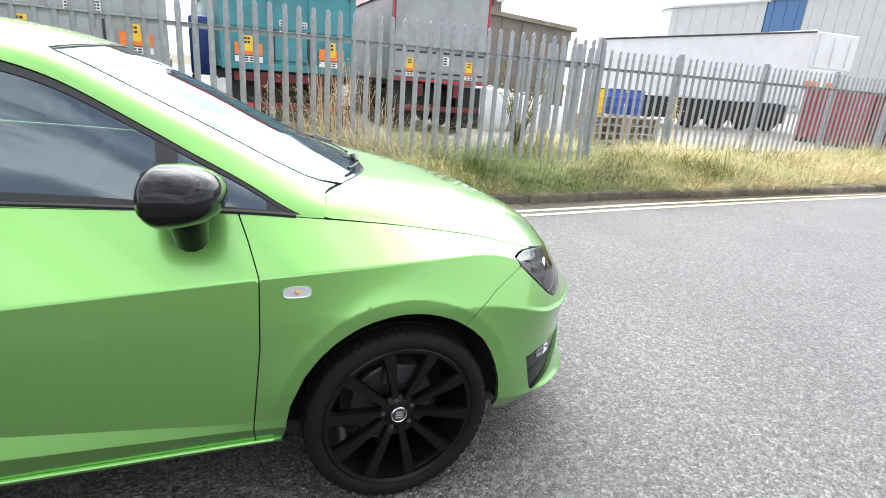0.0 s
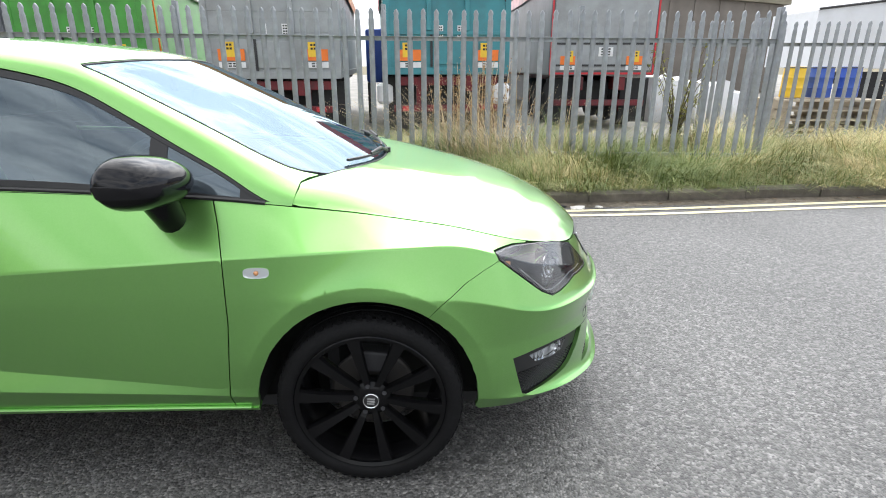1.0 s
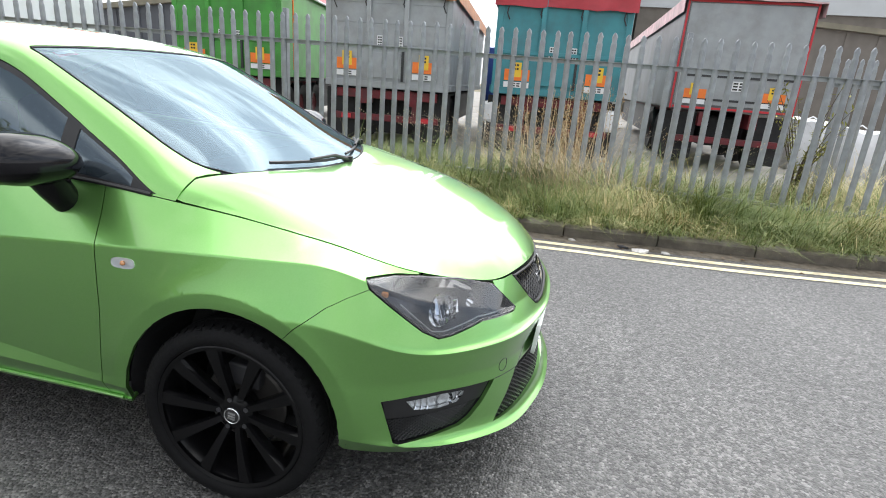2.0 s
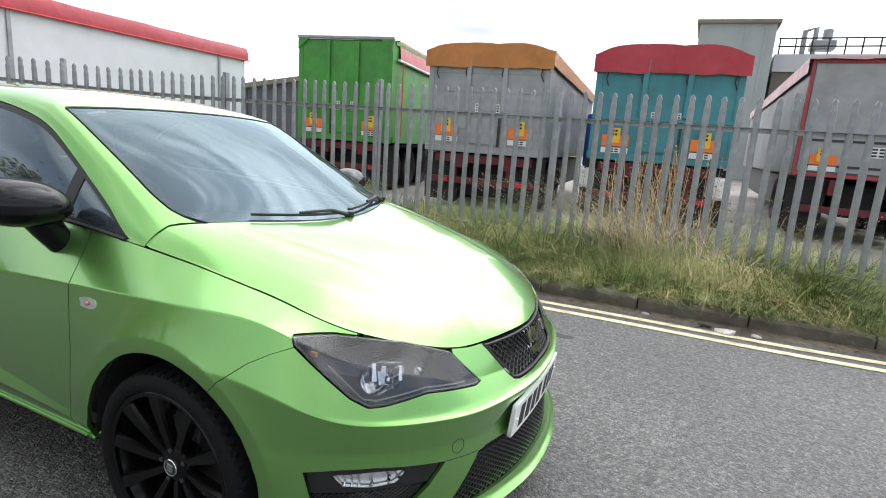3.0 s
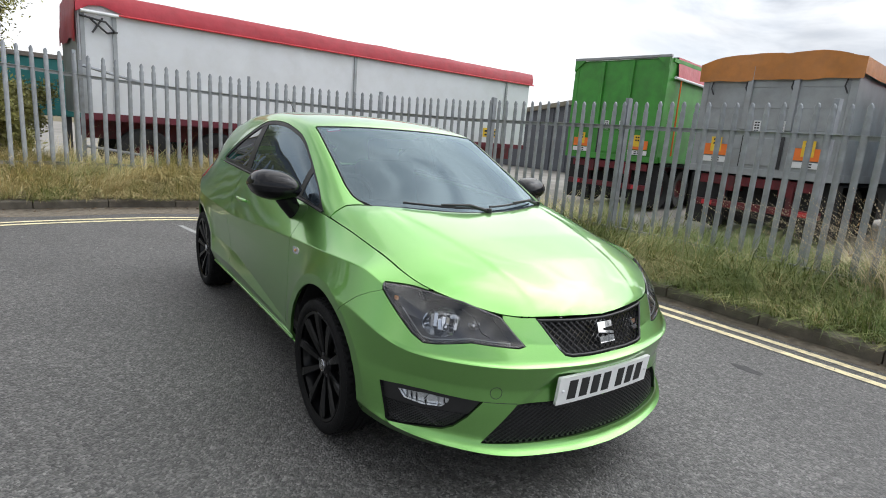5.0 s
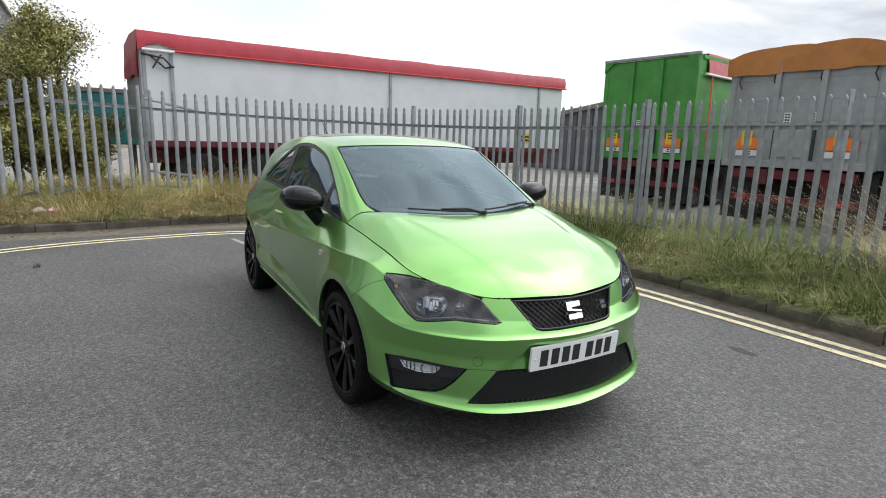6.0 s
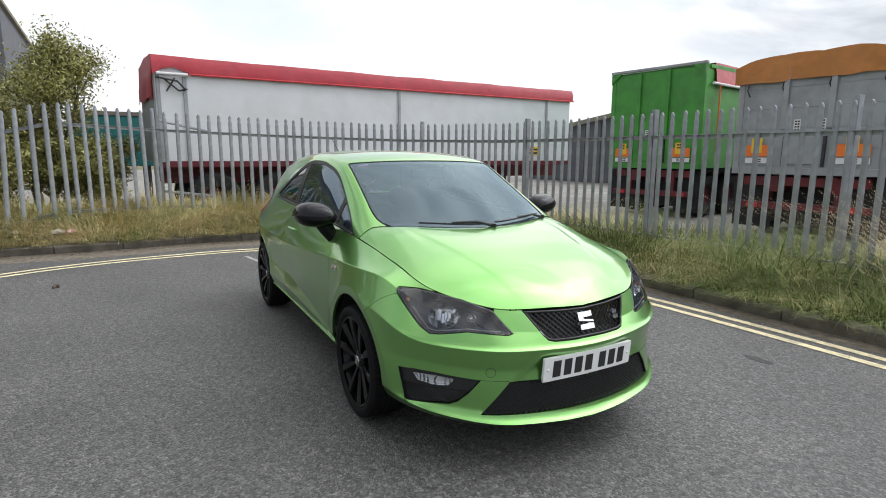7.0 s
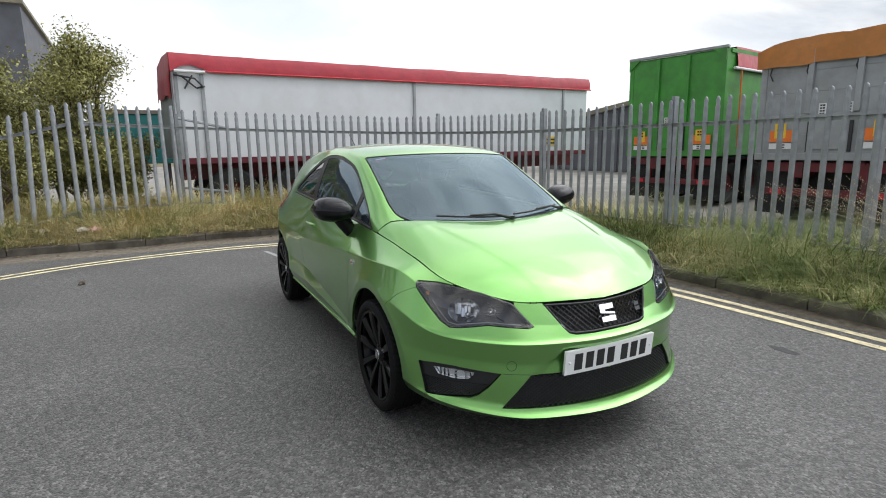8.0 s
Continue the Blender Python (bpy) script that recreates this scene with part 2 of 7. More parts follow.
M_ORANGE = mat("orange_board", (0.85, 0.20, 0.03), 0.5, var=0.08, scale=8)
M_AMBER = mat("yellow_board", (0.80, 0.52, 0.04), 0.5, var=0.08, scale=8)
M_LABEL = mat("white_label", (0.75, 0.76, 0.77), 0.5, var=0.06, scale=10)
M_INK = mat("black_ink", (0.02, 0.02, 0.02), 0.6)
M_REDPAINT = mat("red_paint", (0.55, 0.03, 0.04), 0.45, var=0.1, scale=5)
M_BLUE = mat("blue_plastic", (0.04, 0.10, 0.42), 0.5, var=0.1, scale=4)
M_BARK = mat("bark", (0.10, 0.08, 0.06), 0.9, var=0.3, scale=12, bump=0.6, bscale=30)
M_LEAF = mat("leaf", (0.25, 0.245, 0.075), 0.6, var=0.2, scale=2, island=0.45)
M_CLAD = mat("grey_cladding", (0.52, 0.54, 0.56), 0.5, var=0.05, scale=1)
M_CLADBLUE = mat("blue_cladding", (0.06, 0.16, 0.34), 0.5, var=0.05, scale=1)
M_SHED = mat("brown_sheeting", (0.17, 0.15, 0.13), 0.7, var=0.15, scale=1.5)
M_DARKSHEET = mat("dark_sheeting", (0.10, 0.105, 0.12), 0.7, var=0.15, scale=1.5)
M_ROOFING = mat("dull_roofing", (0.22, 0.20, 0.15), 0.8, var=0.2, scale=1.5)


# ---- building helpers ----
def part(name, bm, material, parent=None, label="", smooth=False):
    """Links a bmesh as one mesh object, under a thing or a part when given."""
    me = bpy.data.meshes.new(name)
    bm.to_mesh(me)
    bm.free()
    me.materials.append(material)
    if smooth:
        me.polygons.foreach_set("use_smooth", [True] * len(me.polygons))
        me.set_sharp_from_angle(angle=radians(38))
    ob = new(name, me)
    if parent:
        ob.parent = parent
    if label:
        ob["label"] = label
    return ob


def mesh_part(name, verts, faces, material, parent=None, label="", smooth=False):
    me = bpy.data.meshes.new(name)
    me.from_pydata([tuple(v) for v in verts], [], [tuple(f) for f in faces])
    me.materials.append(material)
    if smooth:
        me.polygons.foreach_set("use_smooth", [True] * len(me.polygons))
        me.set_sharp_from_angle(angle=radians(38))
    ob = new(name, me)
    if parent:
        ob.parent = parent
    if label:
        ob["label"] = label
    return ob


def box(bm, x0, x1, y0, y1, z0, z1, bevel=0.0):
    vs = [bm.verts.new(p) for p in ((x0, y0, z0), (x1, y0, z0), (x1, y1, z0), (x0, y1, z0), (x0, y0, z1), (x1, y0, z1), (x1, y1, z1), (x0, y1, z1))]
    fs = [bm.faces.new([vs[i] for i in f]) for f in ((3, 2, 1, 0), (4, 5, 6, 7), (0, 1, 5, 4), (1, 2, 6, 5), (2, 3, 7, 6), (3, 0, 4, 7))]
    if bevel:
        es = {e for f in fs for e in f.edges}
        bmesh.ops.bevel(bm, geom=list(es), offset=bevel, segments=2, profile=0.5, affect="EDGES")
    return bm


def boxed(*a, **k):
    return box(bmesh.new(), *a, **k)


def tube(bm, pts, r, n=8, cap=True):
    """A round bar along a line of points; r may be one radius or one a point."""
    pts = [Vector(p) for p in pts]
    rs = r if isinstance(r, (list, tuple)) else [r] * len(pts)
    rings = []
    for i, p in enumerate(pts):
        d = (pts[min(i + 1, len(pts) - 1)] - pts[max(i - 1, 0)]).normalized()
        a = d.orthogonal().normalized() if i == 0 else (rings_a - d * rings_a.dot(d)).normalized()
        rings_a = a
        b = d.cross(a)
        rings.append([bm.verts.new(p + (a * math.cos(t) + b * math.sin(t)) * rs[i]) for t in [2 * math.pi * k / n for k in range(n)]])
    for q, w in zip(rings, rings[1:]):
        for k in range(n):
            bm.faces.new((q[k], q[(k + 1) % n], w[(k + 1) % n], w[k]))
    if cap:
        bm.faces.new(rings[0][::-1])
        bm.faces.new(rings[-1])
    return bm


def lathe(bm, prof, n=48, axis="Y", closed=False):
    """Spins a profile of (radius, along) about an axis."""
    rings = []
    for k in range(n):
        c, s = math.cos(2 * math.pi * k / n), math.sin(2 * math.pi * k / n)
        rings.append([bm.verts.new((r * c, h, r * s) if axis == "Y" else ((r * c, r * s, h) if axis == "Z" else (h, r * c, r * s))) for r, h in prof])
    m = len(prof)
    for k in range(n):
        a, b = rings[k], rings[(k + 1) % n]
        for i in range(m if closed else m - 1):
            bm.faces.new((a[i], a[(i + 1) % m], b[(i + 1) % m], b[i]))
    return bm


def spline(pts, step):
    """Points at about even steps on a smooth line through the given ones."""
    P = [np.array(p, float) for p in pts]
    P = [2 * P[0] - P[1]] + P + [2 * P[-1] - P[-2]]
    dense = []
    for i in range(1, len(P) - 2):
        for t in np.linspace(0, 1, 40, endpoint=False):
            a, b, c, d = P[i - 1], P[i], P[i + 1], P[i + 2]
            dense.append(0.5 * (2 * b + (c - a) * t + (2 * a - 5 * b + 4 * c - d) * t * t + (3 * b - a - 3 * c + d) * t ** 3))
    dense.append(P[-2])
    dense = np.array(dense)
    s = np.concatenate([[0], np.cumsum(np.linalg.norm(np.diff(dense[:, :2], axis=0), axis=1))])
    q = np.linspace(0, s[-1], max(2, int(round(s[-1] / step)) + 1))
    return np.stack([np.interp(q, s, dense[:, k]) for k in range(dense.shape[1])], 1)


def normals2(p):
    """Unit normals, to the left of the way, of a line in plan."""
    d = np.gradient(p[:, :2], axis=0)
    d /= np.linalg.norm(d, axis=1)[:, None]
    return np.stack([-d[:, 1], d[:, 0]], 1)


def strip(name, line, offs, zs, material, parent=None, smooth=False):
    """A ribbon along a line in plan, through offsets to its left at given heights."""
    nn = normals2(line)
    m = len(offs)
    v = [(p[0] + q[0] * o, p[1] + q[1] * o, z) for p, q in zip(line, nn) for o, z in zip(offs, zs)]
    f = [(i * m + k, (i + 1) * m + k, (i + 1) * m + k + 1, i * m + k + 1) for i in range(len(line) - 1) for k in range(m - 1)]
    return mesh_part(name, v, f, material, parent, smooth=smooth)


def empty(name, m, label, category, group=""):
    ob = new(name)
    ob.empty_display_size = 0.2
    ob.matrix_world = m
    return tagged(ob, label, category, group)


# ---- ground, road, verge ----
# the kerb's road edge, walked from the far right round the bend to the near left: land lies on its right hand
KERB = spline([(40, 5.2), (20, 4.0), (9.6, 3.42), (5, 3.18), (1.5, 2.95), (-1.4, 2.88), (-3.6, 2.72), (-5.2, 1.95), (-6.3, 0.7), (-6.62, -0.8), (-6.52, -2.2), (-6.55, -3.5), (-6.6, -6), (-7.2, -12), (-8, -30)], 0.12)
LINES = spline([(40, 5.0), (20, 3.85), (9.6, 3.32), (4.8, 2.95), (2.3, 2.7), (1, 2.66), (0, 2.62), (-1.2, 2.52), (-2.8, 2.2), (-4.2, 1.55), (-5.25, 0.6), (-5.7, -0.4), (-5.72, -1.4), (-5.55, -2.5), (-5.2, -3.4), (-4.4, -4.8), (-3.2, -6.6), (-1.5, -9)], 0.15)
FENCE = spline([(4.42, 4.5), (2, 4.6), (-0.6, 4.66), (-2.94, 4.45), (-5.15, 4.05), (-7.3, 3.1), (-8.35, 1.0), (-8.4, -1.4), (-7.75, -2.85)], 0.05)


def kerb_gap(x, y):
    """How far a place lies behind the kerb's road edge."""
    d = (KERB[:, 0] - x) ** 2 + (KERB[:, 1] - y) ** 2
    return math.sqrt(d.min())


def verge_z(x, y):
    d = kerb_gap(x, y)
    left = min(1, max(0, (-x - 4.0) / 2.5)) if y < 4.2 else 0
    return 0.11 + min(d, 2.5) * (0.02 + 0.10 * left) + 0.03 * noise.noise((x * 0.9, y * 0.9, 3))


def flat(name, x0, x1, y0, y1, z, material, label):
    v = [(x0, y0, z), (x1, y0, z), (x1, y1, z), (x0, y1, z)]
    return tagged(mesh_part(name, v, [(0, 1, 2, 3)], material), label, "ground", kind="structure")


flat("ground", -600, 600, -600, 600, -0.06, M_SOIL, "dull bare earth and rough land round the site")
flat("yard", -60, 60, 4.0, 80, -0.02, M_YARD, "pale worn concrete of the haulage yard")
flat("yard_side", -60, -7.6, -60, 4.0, -0.024, M_YARD, "pale worn concrete beside the haulage yard")
flat("scrub_ground", -16, -7.7, -40, -2.2, -0.012, M_SOIL, "dark weedy earth behind the fence")


def build_road():
    """The road surface, up to the kerb."""
    v, f = [], []
    for p in KERB:
        v += [(p[0], p[1], 0.0), (p[0] * 0.3 + 18 * 0.7, p[1] * 0.3 - 40 * 0.7, 0.0)]
    for i in range(len(KERB) - 1):
        f.append((2 * i, 2 * i + 2, 2 * i + 3, 2 * i + 1))
    return tagged(mesh_part("road", v, f, M_ASPHALT), "grey worn asphalt road with pale chippings", "road", kind="structure")


road = build_road()


def build_lines():
    for off in (0.0, 0.17):
        ob = strip("road_line", LINES, (off - 0.037, off + 0.037), (0.005, 0.005), M_YELLOW)
        tagged(ob, "faded pale yellow no-parking line painted on asphalt", "road marking", "double yellow lines", "structure")


build_lines()
tagged(strip("gutter_grit", KERB, (-0.02, 0.05, 0.16), (0.012, 0.010, 0.001), M_GRIT), "brown grit and silt lying along the kerb", "grit", kind="stuff")
part_left = KERB[(KERB[:, 0] < -3.0) & (KERB[:, 1] > -9)]
tagged(strip("bend_silt", part_left, (0.1, 0.3, 0.55), (0.006, 0.006, 0.001), M_GRIT), "brown silt swept into the bend of the road", "silt", kind="stuff")


def build_kerb():
    """Concrete kerb stones end to end, each a little out of line."""
    kerb = tagged(new("kerb"), "weathered dark concrete kerb of laid stones", "kerb", kind="structure")
    run = KERB[(KERB[:, 0] < 22) & (KERB[:, 1] > -12)]
    seg = 7
    nn = normals2(run)
    for i in range(0, len(run) - seg, seg):
        bm = bmesh.new()
        rows = []
        h = 0.115 + random.uniform(-0.008, 0.008)
        push = random.uniform(-0.006, 0.006)
        for j in range(seg + 1):
            p, q = run[i + j], nn[i + j]
            t = 0.006 if j == 0 else (-0.006 if j == seg else 0)
            d = run[min(i + j + 1, len(run) - 1)] - run[max(i + j - 1, 0)]
            d = d / np.linalg.norm(d)
            row = []
            for o, z in ((0.0, -0.04), (0.005, h - 0.02), (-0.016, h), (-0.125, h), (-0.125, -0.04)):
                row.append(bm.verts.new((p[0] + q[0] * (o + push) + d[0] * t, p[1] + q[1] * (o + push) + d[1] * t, z)))
            rows.append(row)
        for a, b in zip(rows, rows[1:]):
            for k in range(4):
                bm.faces.new((a[k], b[k], b[k + 1], a[k + 1]))
        bm.faces.new(rows[0])
        bm.faces.new(rows[-1][::-1])
        part("kerb_stone", bm, M_KERB, kerb)


build_kerb()


def build_verge():
    """The earth bank behind the kerb, in a band that follows it."""
    offs = [-0.12, -0.3, -0.6, -1.0, -1.5, -2.0, -2.6, -3.2]
    run = KERB[::3]
    nn = normals2(run)
    v, f = [], []
    m = len(offs)
    for p, q in zip(run, nn):
        for o in offs:
            x, y = p[0] + q[0] * o, p[1] + q[1] * o
            v.append((x, y, verge_z(x, y) if o > -3 else -0.1))
    for i in range(len(run) - 1):
        for k in range(m - 1):
            f.append((i * m + k, i * m + k + 1, (i + 1) * m + k + 1, (i + 1) * m + k))
    tagged(mesh_part("verge", v, f, M_SOIL, smooth=True), "earth bank of the grass verge behind the kerb", "ground", kind="structure")


build_verge()


def build_grass():
    """Long uncut grass on the verge, blade by blade, in tufts laid over by the wind."""
    rng = np.random.default_rng(4)
    run = KERB[(KERB[:, 0] < 24) & (KERB[:, 1] > -7)]
    nn = normals2(run)
    tufts = []
    for _ in range(13500):
        i = int(rng.integers(0, len(run)))
        o = -0.06 - (rng.random() ** 1.05) * 2.7
        x, y = run[i][0] + nn[i][0] * o, run[i][1] + nn[i][1] * o
        hump = 0.5 + 0.5 * noise.noise((x * 0.8, y * 0.8, 7))
        clump = 0.5 + 0.5 * noise.noise((x * 2.6, y * 2.6, 1))
        base = (0.14 + 0.35 * min(1, -o / 0.8) * (0.35 + hump) * (0.45 + clump)) * (0.95 if x < -6.2 and y < 2 else 1.0)
        base *= 0.65 + 0.7 * rng.random() ** 2
        az = 7.0 * noise.noise((x * 0.45, y * 0.45, 11)) + rng.normal() * 0.8
        if o > -0.34:                                      # the outer tufts hang over the kerb
            az, base = math.atan2(nn[i][1], nn[i][0]) + rng.normal() * 0.7, max(base, 0.17 + 0.15 * clump * rng.random())
        for _ in range(6 if run[i][0] > 8 else int(rng.integers(10, 27))):
            tufts.append((x, y, verge_z(x, y) - 0.02 if not tufts or tufts[-1][0] != x else tufts[-1][2], base, az))
    t = np.array(tufts)
    n = len(t)
    r, a = 0.085 * np.sqrt(rng.random(n)), rng.random(n) * 6.28
    h = t[:, 3] * (0.45 + 0.75 * rng.random(n) + 0.7 * rng.random(n) ** 4)
    w, az, lean = 0.0018 + 0.0022 * rng.random(n), t[:, 4] + rng.normal(size=n) * 0.5, 0.5 + 1.6 * rng.random(n)
    root = np.stack([t[:, 0] + r * np.cos(a), t[:, 1] + r * np.sin(a), t[:, 2]], 1)
    ca, sa = np.cos(az), np.sin(az)
    pts = []
    for k, wide in ((0, 1.0), (0.45, 0.85), (0.8, 0.5), (1.0, 0.0)):
        b, up = lean * k * k * h, h * (k - 0.42 * lean * k * k)
        mid = root + np.stack([ca * b, sa * b, np.maximum(up, 0.01 * k)], 1)
        side = np.stack([-sa, ca, np.zeros(n)], 1) * (w * wide)[:, None]
        pts += [mid - side, mid + side] if wide else [mid]
    V = np.stack(pts, 1).reshape(-1, 3)
    return V.reshape(n, 7, 3), (t[:, 0] < -4.6 + 1.2 * rng.random(n)) | (t[:, 0] > 3.2 + 2.6 * rng.random(n))


def link_grass(name, V, material, label):
    c = 7 * np.arange(len(V))[:, None]
    F = np.concatenate([c + [0, 1, 3, 2], c + [2, 3, 5, 4]]).tolist() + (c + [4, 5, 6]).tolist()
    tagged(mesh_part(name, V.reshape(-1, 3).tolist(), F, material), label, "grass", kind="stuff")


blades, bend = build_grass()
link_grass("grass", blades[~bend], M_GRASS, "long uncut verge grass, green going to straw")
link_grass("straw_grass", blades[bend], M_STRAW, "dry straw-yellow verge grass round the bend and by the far fence")


def build_stalks():
    """Tall dry stalks with seed heads, thickest in one clump before the fence."""
    rng = np.random.default_rng(9)
    V, F = [], []

    def stalk(x, y, h, az, lean):
        z = verge_z(x, y)
        n0 = len(V)
        for t in (0, 0.35, 0.7, 1.0):
            w = 0.0022 * (1.3 - t)
            b = lean * t * t * h
            for s in (-1, 1):
                V.append((x + math.cos(az) * b - math.sin(az) * w * s, y + math.sin(az) * b + math.cos(az) * w * s, z + h * t * (1 - 0.2 * lean * t)))
        for k in range(3):
            a = n0 + 2 * k
            F.append((a, a + 1, a + 3, a + 2))
        tip = Vector(V[-1])
        for k in range(5):
            q = len(V)
            c = tip - Vector((math.cos(az) * lean, math.sin(az) * lean, 1.0)).normalized() * (0.03 * k)
            u = Vector(rng.normal(size=3)).normalized() * 0.004
            w = Vector((math.cos(az) * 0.5, math.sin(az) * 0.5, 0.8)) * 0.02
            V.extend([tuple(c - u), tuple(c + u), tuple(c + w + u * 0.3)])
            F.append((q, q + 1, q + 2))

    for _ in range(460):
        x, y = rng.normal(1.0, 0.33), rng.normal(4.2, 0.22)
        stalk(x, min(y, 4.5), 0.35 + 0.85 * rng.random(), math.pi + rng.normal() * 0.8 if rng.random() < .7 else rng.random() * 6.3, 0.5 + 1.3 * rng.random())
    for _ in range(650):
        i = int(rng.integers(0, len(KERB)))
        p, q = KERB[i], normals2(KERB[max(0, i - 1):i + 2])[0]
        if p[0] > 14 or p[1] < -5:
            continue
        o = -0.6 - 1.6 * rng.random()
        stalk(p[0] + q[0] * o, p[1] + q[1] * o, 0.3 + 0.35 * rng.random(), rng.random() * 6.3, 0.2 + 0.7 * rng.random())
    tagged(mesh_part("dry_grass", V, F, M_DRY), "tall dry straw-coloured grass stalks before the fence", "dry grass", kind="stuff")


build_stalks()


# ---- palisade fence ----
def pale_mesh(h):
    """One pressed-steel pale: a ridged strip with a notched, pointed head."""
    rows = ((0.0, 1.0), (h - 0.13, 1.0), (h - 0.10, 0.78), (h - 0.075, 0.80), (h - 0.045, 0.94), (h - 0.015, 0.6), (h, 0.12))
    sec = ((-0.033, 0.0), (-0.024, -0.013), (-0.008, -0.020), (0.008, -0.020), (0.024, -0.013), (0.033, 0.0))
    v, f = [], []
    for z, k in rows:
        for x, y in sec:
            v.append((x * k, y, z))
        for x, y in sec:
            v.append((x * k * 0.93, y + 0.003, z))
    n = len(sec)
    for i in range(len(rows) - 1):
        a, b = i * 2 * n, (i + 1) * 2 * n
        for k in range(n - 1):
            f.append((a + k, a + k + 1, b + k + 1, b + k))
            f.append((a + n + k + 1, a + n + k, b + n + k, b + n + k + 1))
        f.append((a, b, b + n, a + n))
        f.append((a + n - 1, a + 2 * n - 1, b + 2 * n - 1, b + n - 1))
    e = (len(rows) - 1) * 2 * n
    for k in range(n - 1):
        f.append((e + k, e + k + 1, e + n + k + 1, e + n + k))
    me = bpy.data.meshes.new("pale")
    me.from_pydata(v, [], f)
    me.materials.append(M_GALV)
    return me


PALE = pale_mesh(1.86)


def build_fence(line, tops, label, pitch=([0, 1], [0.158, 0.158]), every=15, start=0, lean=0.0):
    """A run of palisade fence along a line; tops gives the pales' height above the road, along the run."""
    fence = tagged(new("palisade_fence"), label, "fence", kind="structure")
    s = np.concatenate([[0], np.cumsum(np.linalg.norm(np.diff(line[:, :2], axis=0), axis=1))])
    at = lambda q: (np.interp(q, s, line[:, 0]), np.interp(q, s, line[:, 1]))
    qs = [0.0]
    while qs[-1] < s[-1]:
        qs.append(qs[-1] + float(np.interp(qs[-1], *pitch)))
    lo, hi = [], []
    rng = random.Random(len(line))
    for k, q in enumerate(qs):
        q = min(q, s[-1])
        x, y = at(q)
        x2, y2 = at(min(q + 0.05, s[-1]))
        x1, y1 = at(max(q - 0.05, 0))
        az = math.atan2(y2 - y1, x2 - x1) + math.pi
        top = float(np.interp(q, *tops))
        nx, ny = -math.sin(az), math.cos(az)
        if (k + start) % every == 0:
            post = part("post", boxed(-0.026, 0.026, -0.05, 0.05, 0.0, 1.93, bevel=0.004), M_GALV, fence)
            post.matrix_local = Matrix.Translation((x + nx * 0.075, y + ny * 0.075, top - 1.88)) @ Matrix.Rotation(az, 4, "Z")
        ob = new("pale", PALE)
        ob.parent = fence
        ob.matrix_local = Matrix.Translation((x, y, top - 1.86 + rng.uniform(-0.008, 0.008))) @ Matrix.Rotation(az + rng.uniform(-0.05, 0.05), 4, "Z") @ Matrix.Rotation(lean * min(1, q) + rng.uniform(-0.008, 0.008), 4, "Y")
        lo.append((x + nx * 0.02, y + ny * 0.02, top - 1.70))
        hi.append((x + nx * 0.02, y + ny * 0.02, top - 0.33))
    for name, pts in (("rail", lo), ("rail", hi)):
        v, f = [], []
        for i, p in enumerate(pts):
            d = Vector(pts[min(i + 1, len(pts) - 1)]) - Vector(pts[max(i - 1, 0)])
            nx, ny = -d.y, d.x
            L = math.hypot(nx, ny)
            nx, ny = nx / L * -1, ny / L * -1
            for o, z in ((0, -0.025), (0, 0.025), (0.045, 0.025), (0.045, 0.02), (0.005, 0.02), (0.005, -0.025)):
                v.append((p[0] + nx * -o, p[1] + ny * -o, p[2] + z))
        for i in range(len(pts) - 1):
            for k in range(6):
                f.append((i * 6 + k, (i + 1) * 6 + k, (i + 1) * 6 + (k + 1) % 6, i * 6 + (k + 1) % 6))
        mesh_part(name, v, f, M_GALV, fence)
    return fence


build_fence(FENCE, ([0, 7, 10, 12.5, 15, 17.5, 19.5], [1.93, 1.98, 1.98, 2.03, 2.1, 2.17, 2.2]), "grey galvanised palisade fence along the verge, bending with the road", pitch=([0, 14.6, 15.5, 19.5], [0.158, 0.160, 0.182, 0.19]), start=0)
build_fence(spline([(-7.68, -3.03), (-7.45, -3.9), (-7.3, -5.4), (-7.4, -8)], 0.05), ([0, 1.0, 2.5, 6], [2.17, 1.92, 1.7, 1.7]), "grey galvanised palisade fence sagging beside shrubs", pitch=([0, 1], [0.20, 0.205]), start=9, lean=0.07)
build_fence(spline([(18.5, 6.6), (13.5, 6.3), (10.8, 6.2), (8.65, 6.15), (6.6, 6.2), (4.2, 6.3)], 0.05), ([0, 20], [1.95, 1.95]), "grey galvanised palisade fence farther along the yard", start=0, every=14)


# ---- trailers in the yard ----
def wheel_pair(parent, x, y, r=0.5, w=0.28):
    bm = bmesh.new()
    lathe(bm, [(0.22, -w / 2 + 0.06), (0.30, -w / 2 + 0.02), (r - 0.05, -w / 2), (r - 0.01, -w / 2 + 0.04), (r, -w / 2 + 0.09), (r, w / 2 - 0.09), (r - 0.01, w / 2 - 0.04), (r - 0.05, w / 2), (0.30, w / 2 - 0.02), (0.22, w / 2 - 0.06)], 28, "X", closed=True)
    t = part("tyre", bm, M_BLACK, parent, smooth=True)
    t.location = (x, y, r)
    bm = bmesh.new()
    lathe(bm, [(0.0, -0.02), (0.09, -0.03), (0.10, 0.03), (0.2, 0.05), (0.23, -w / 2 + 0.05), (0.23, w / 2 - 0.05), (0.2, 0.02), (0.0, 0.02)], 20, "X")
    t = part("rim", bm, M_CHASSIS, parent, smooth=True)
    t.location = (x, y, r)


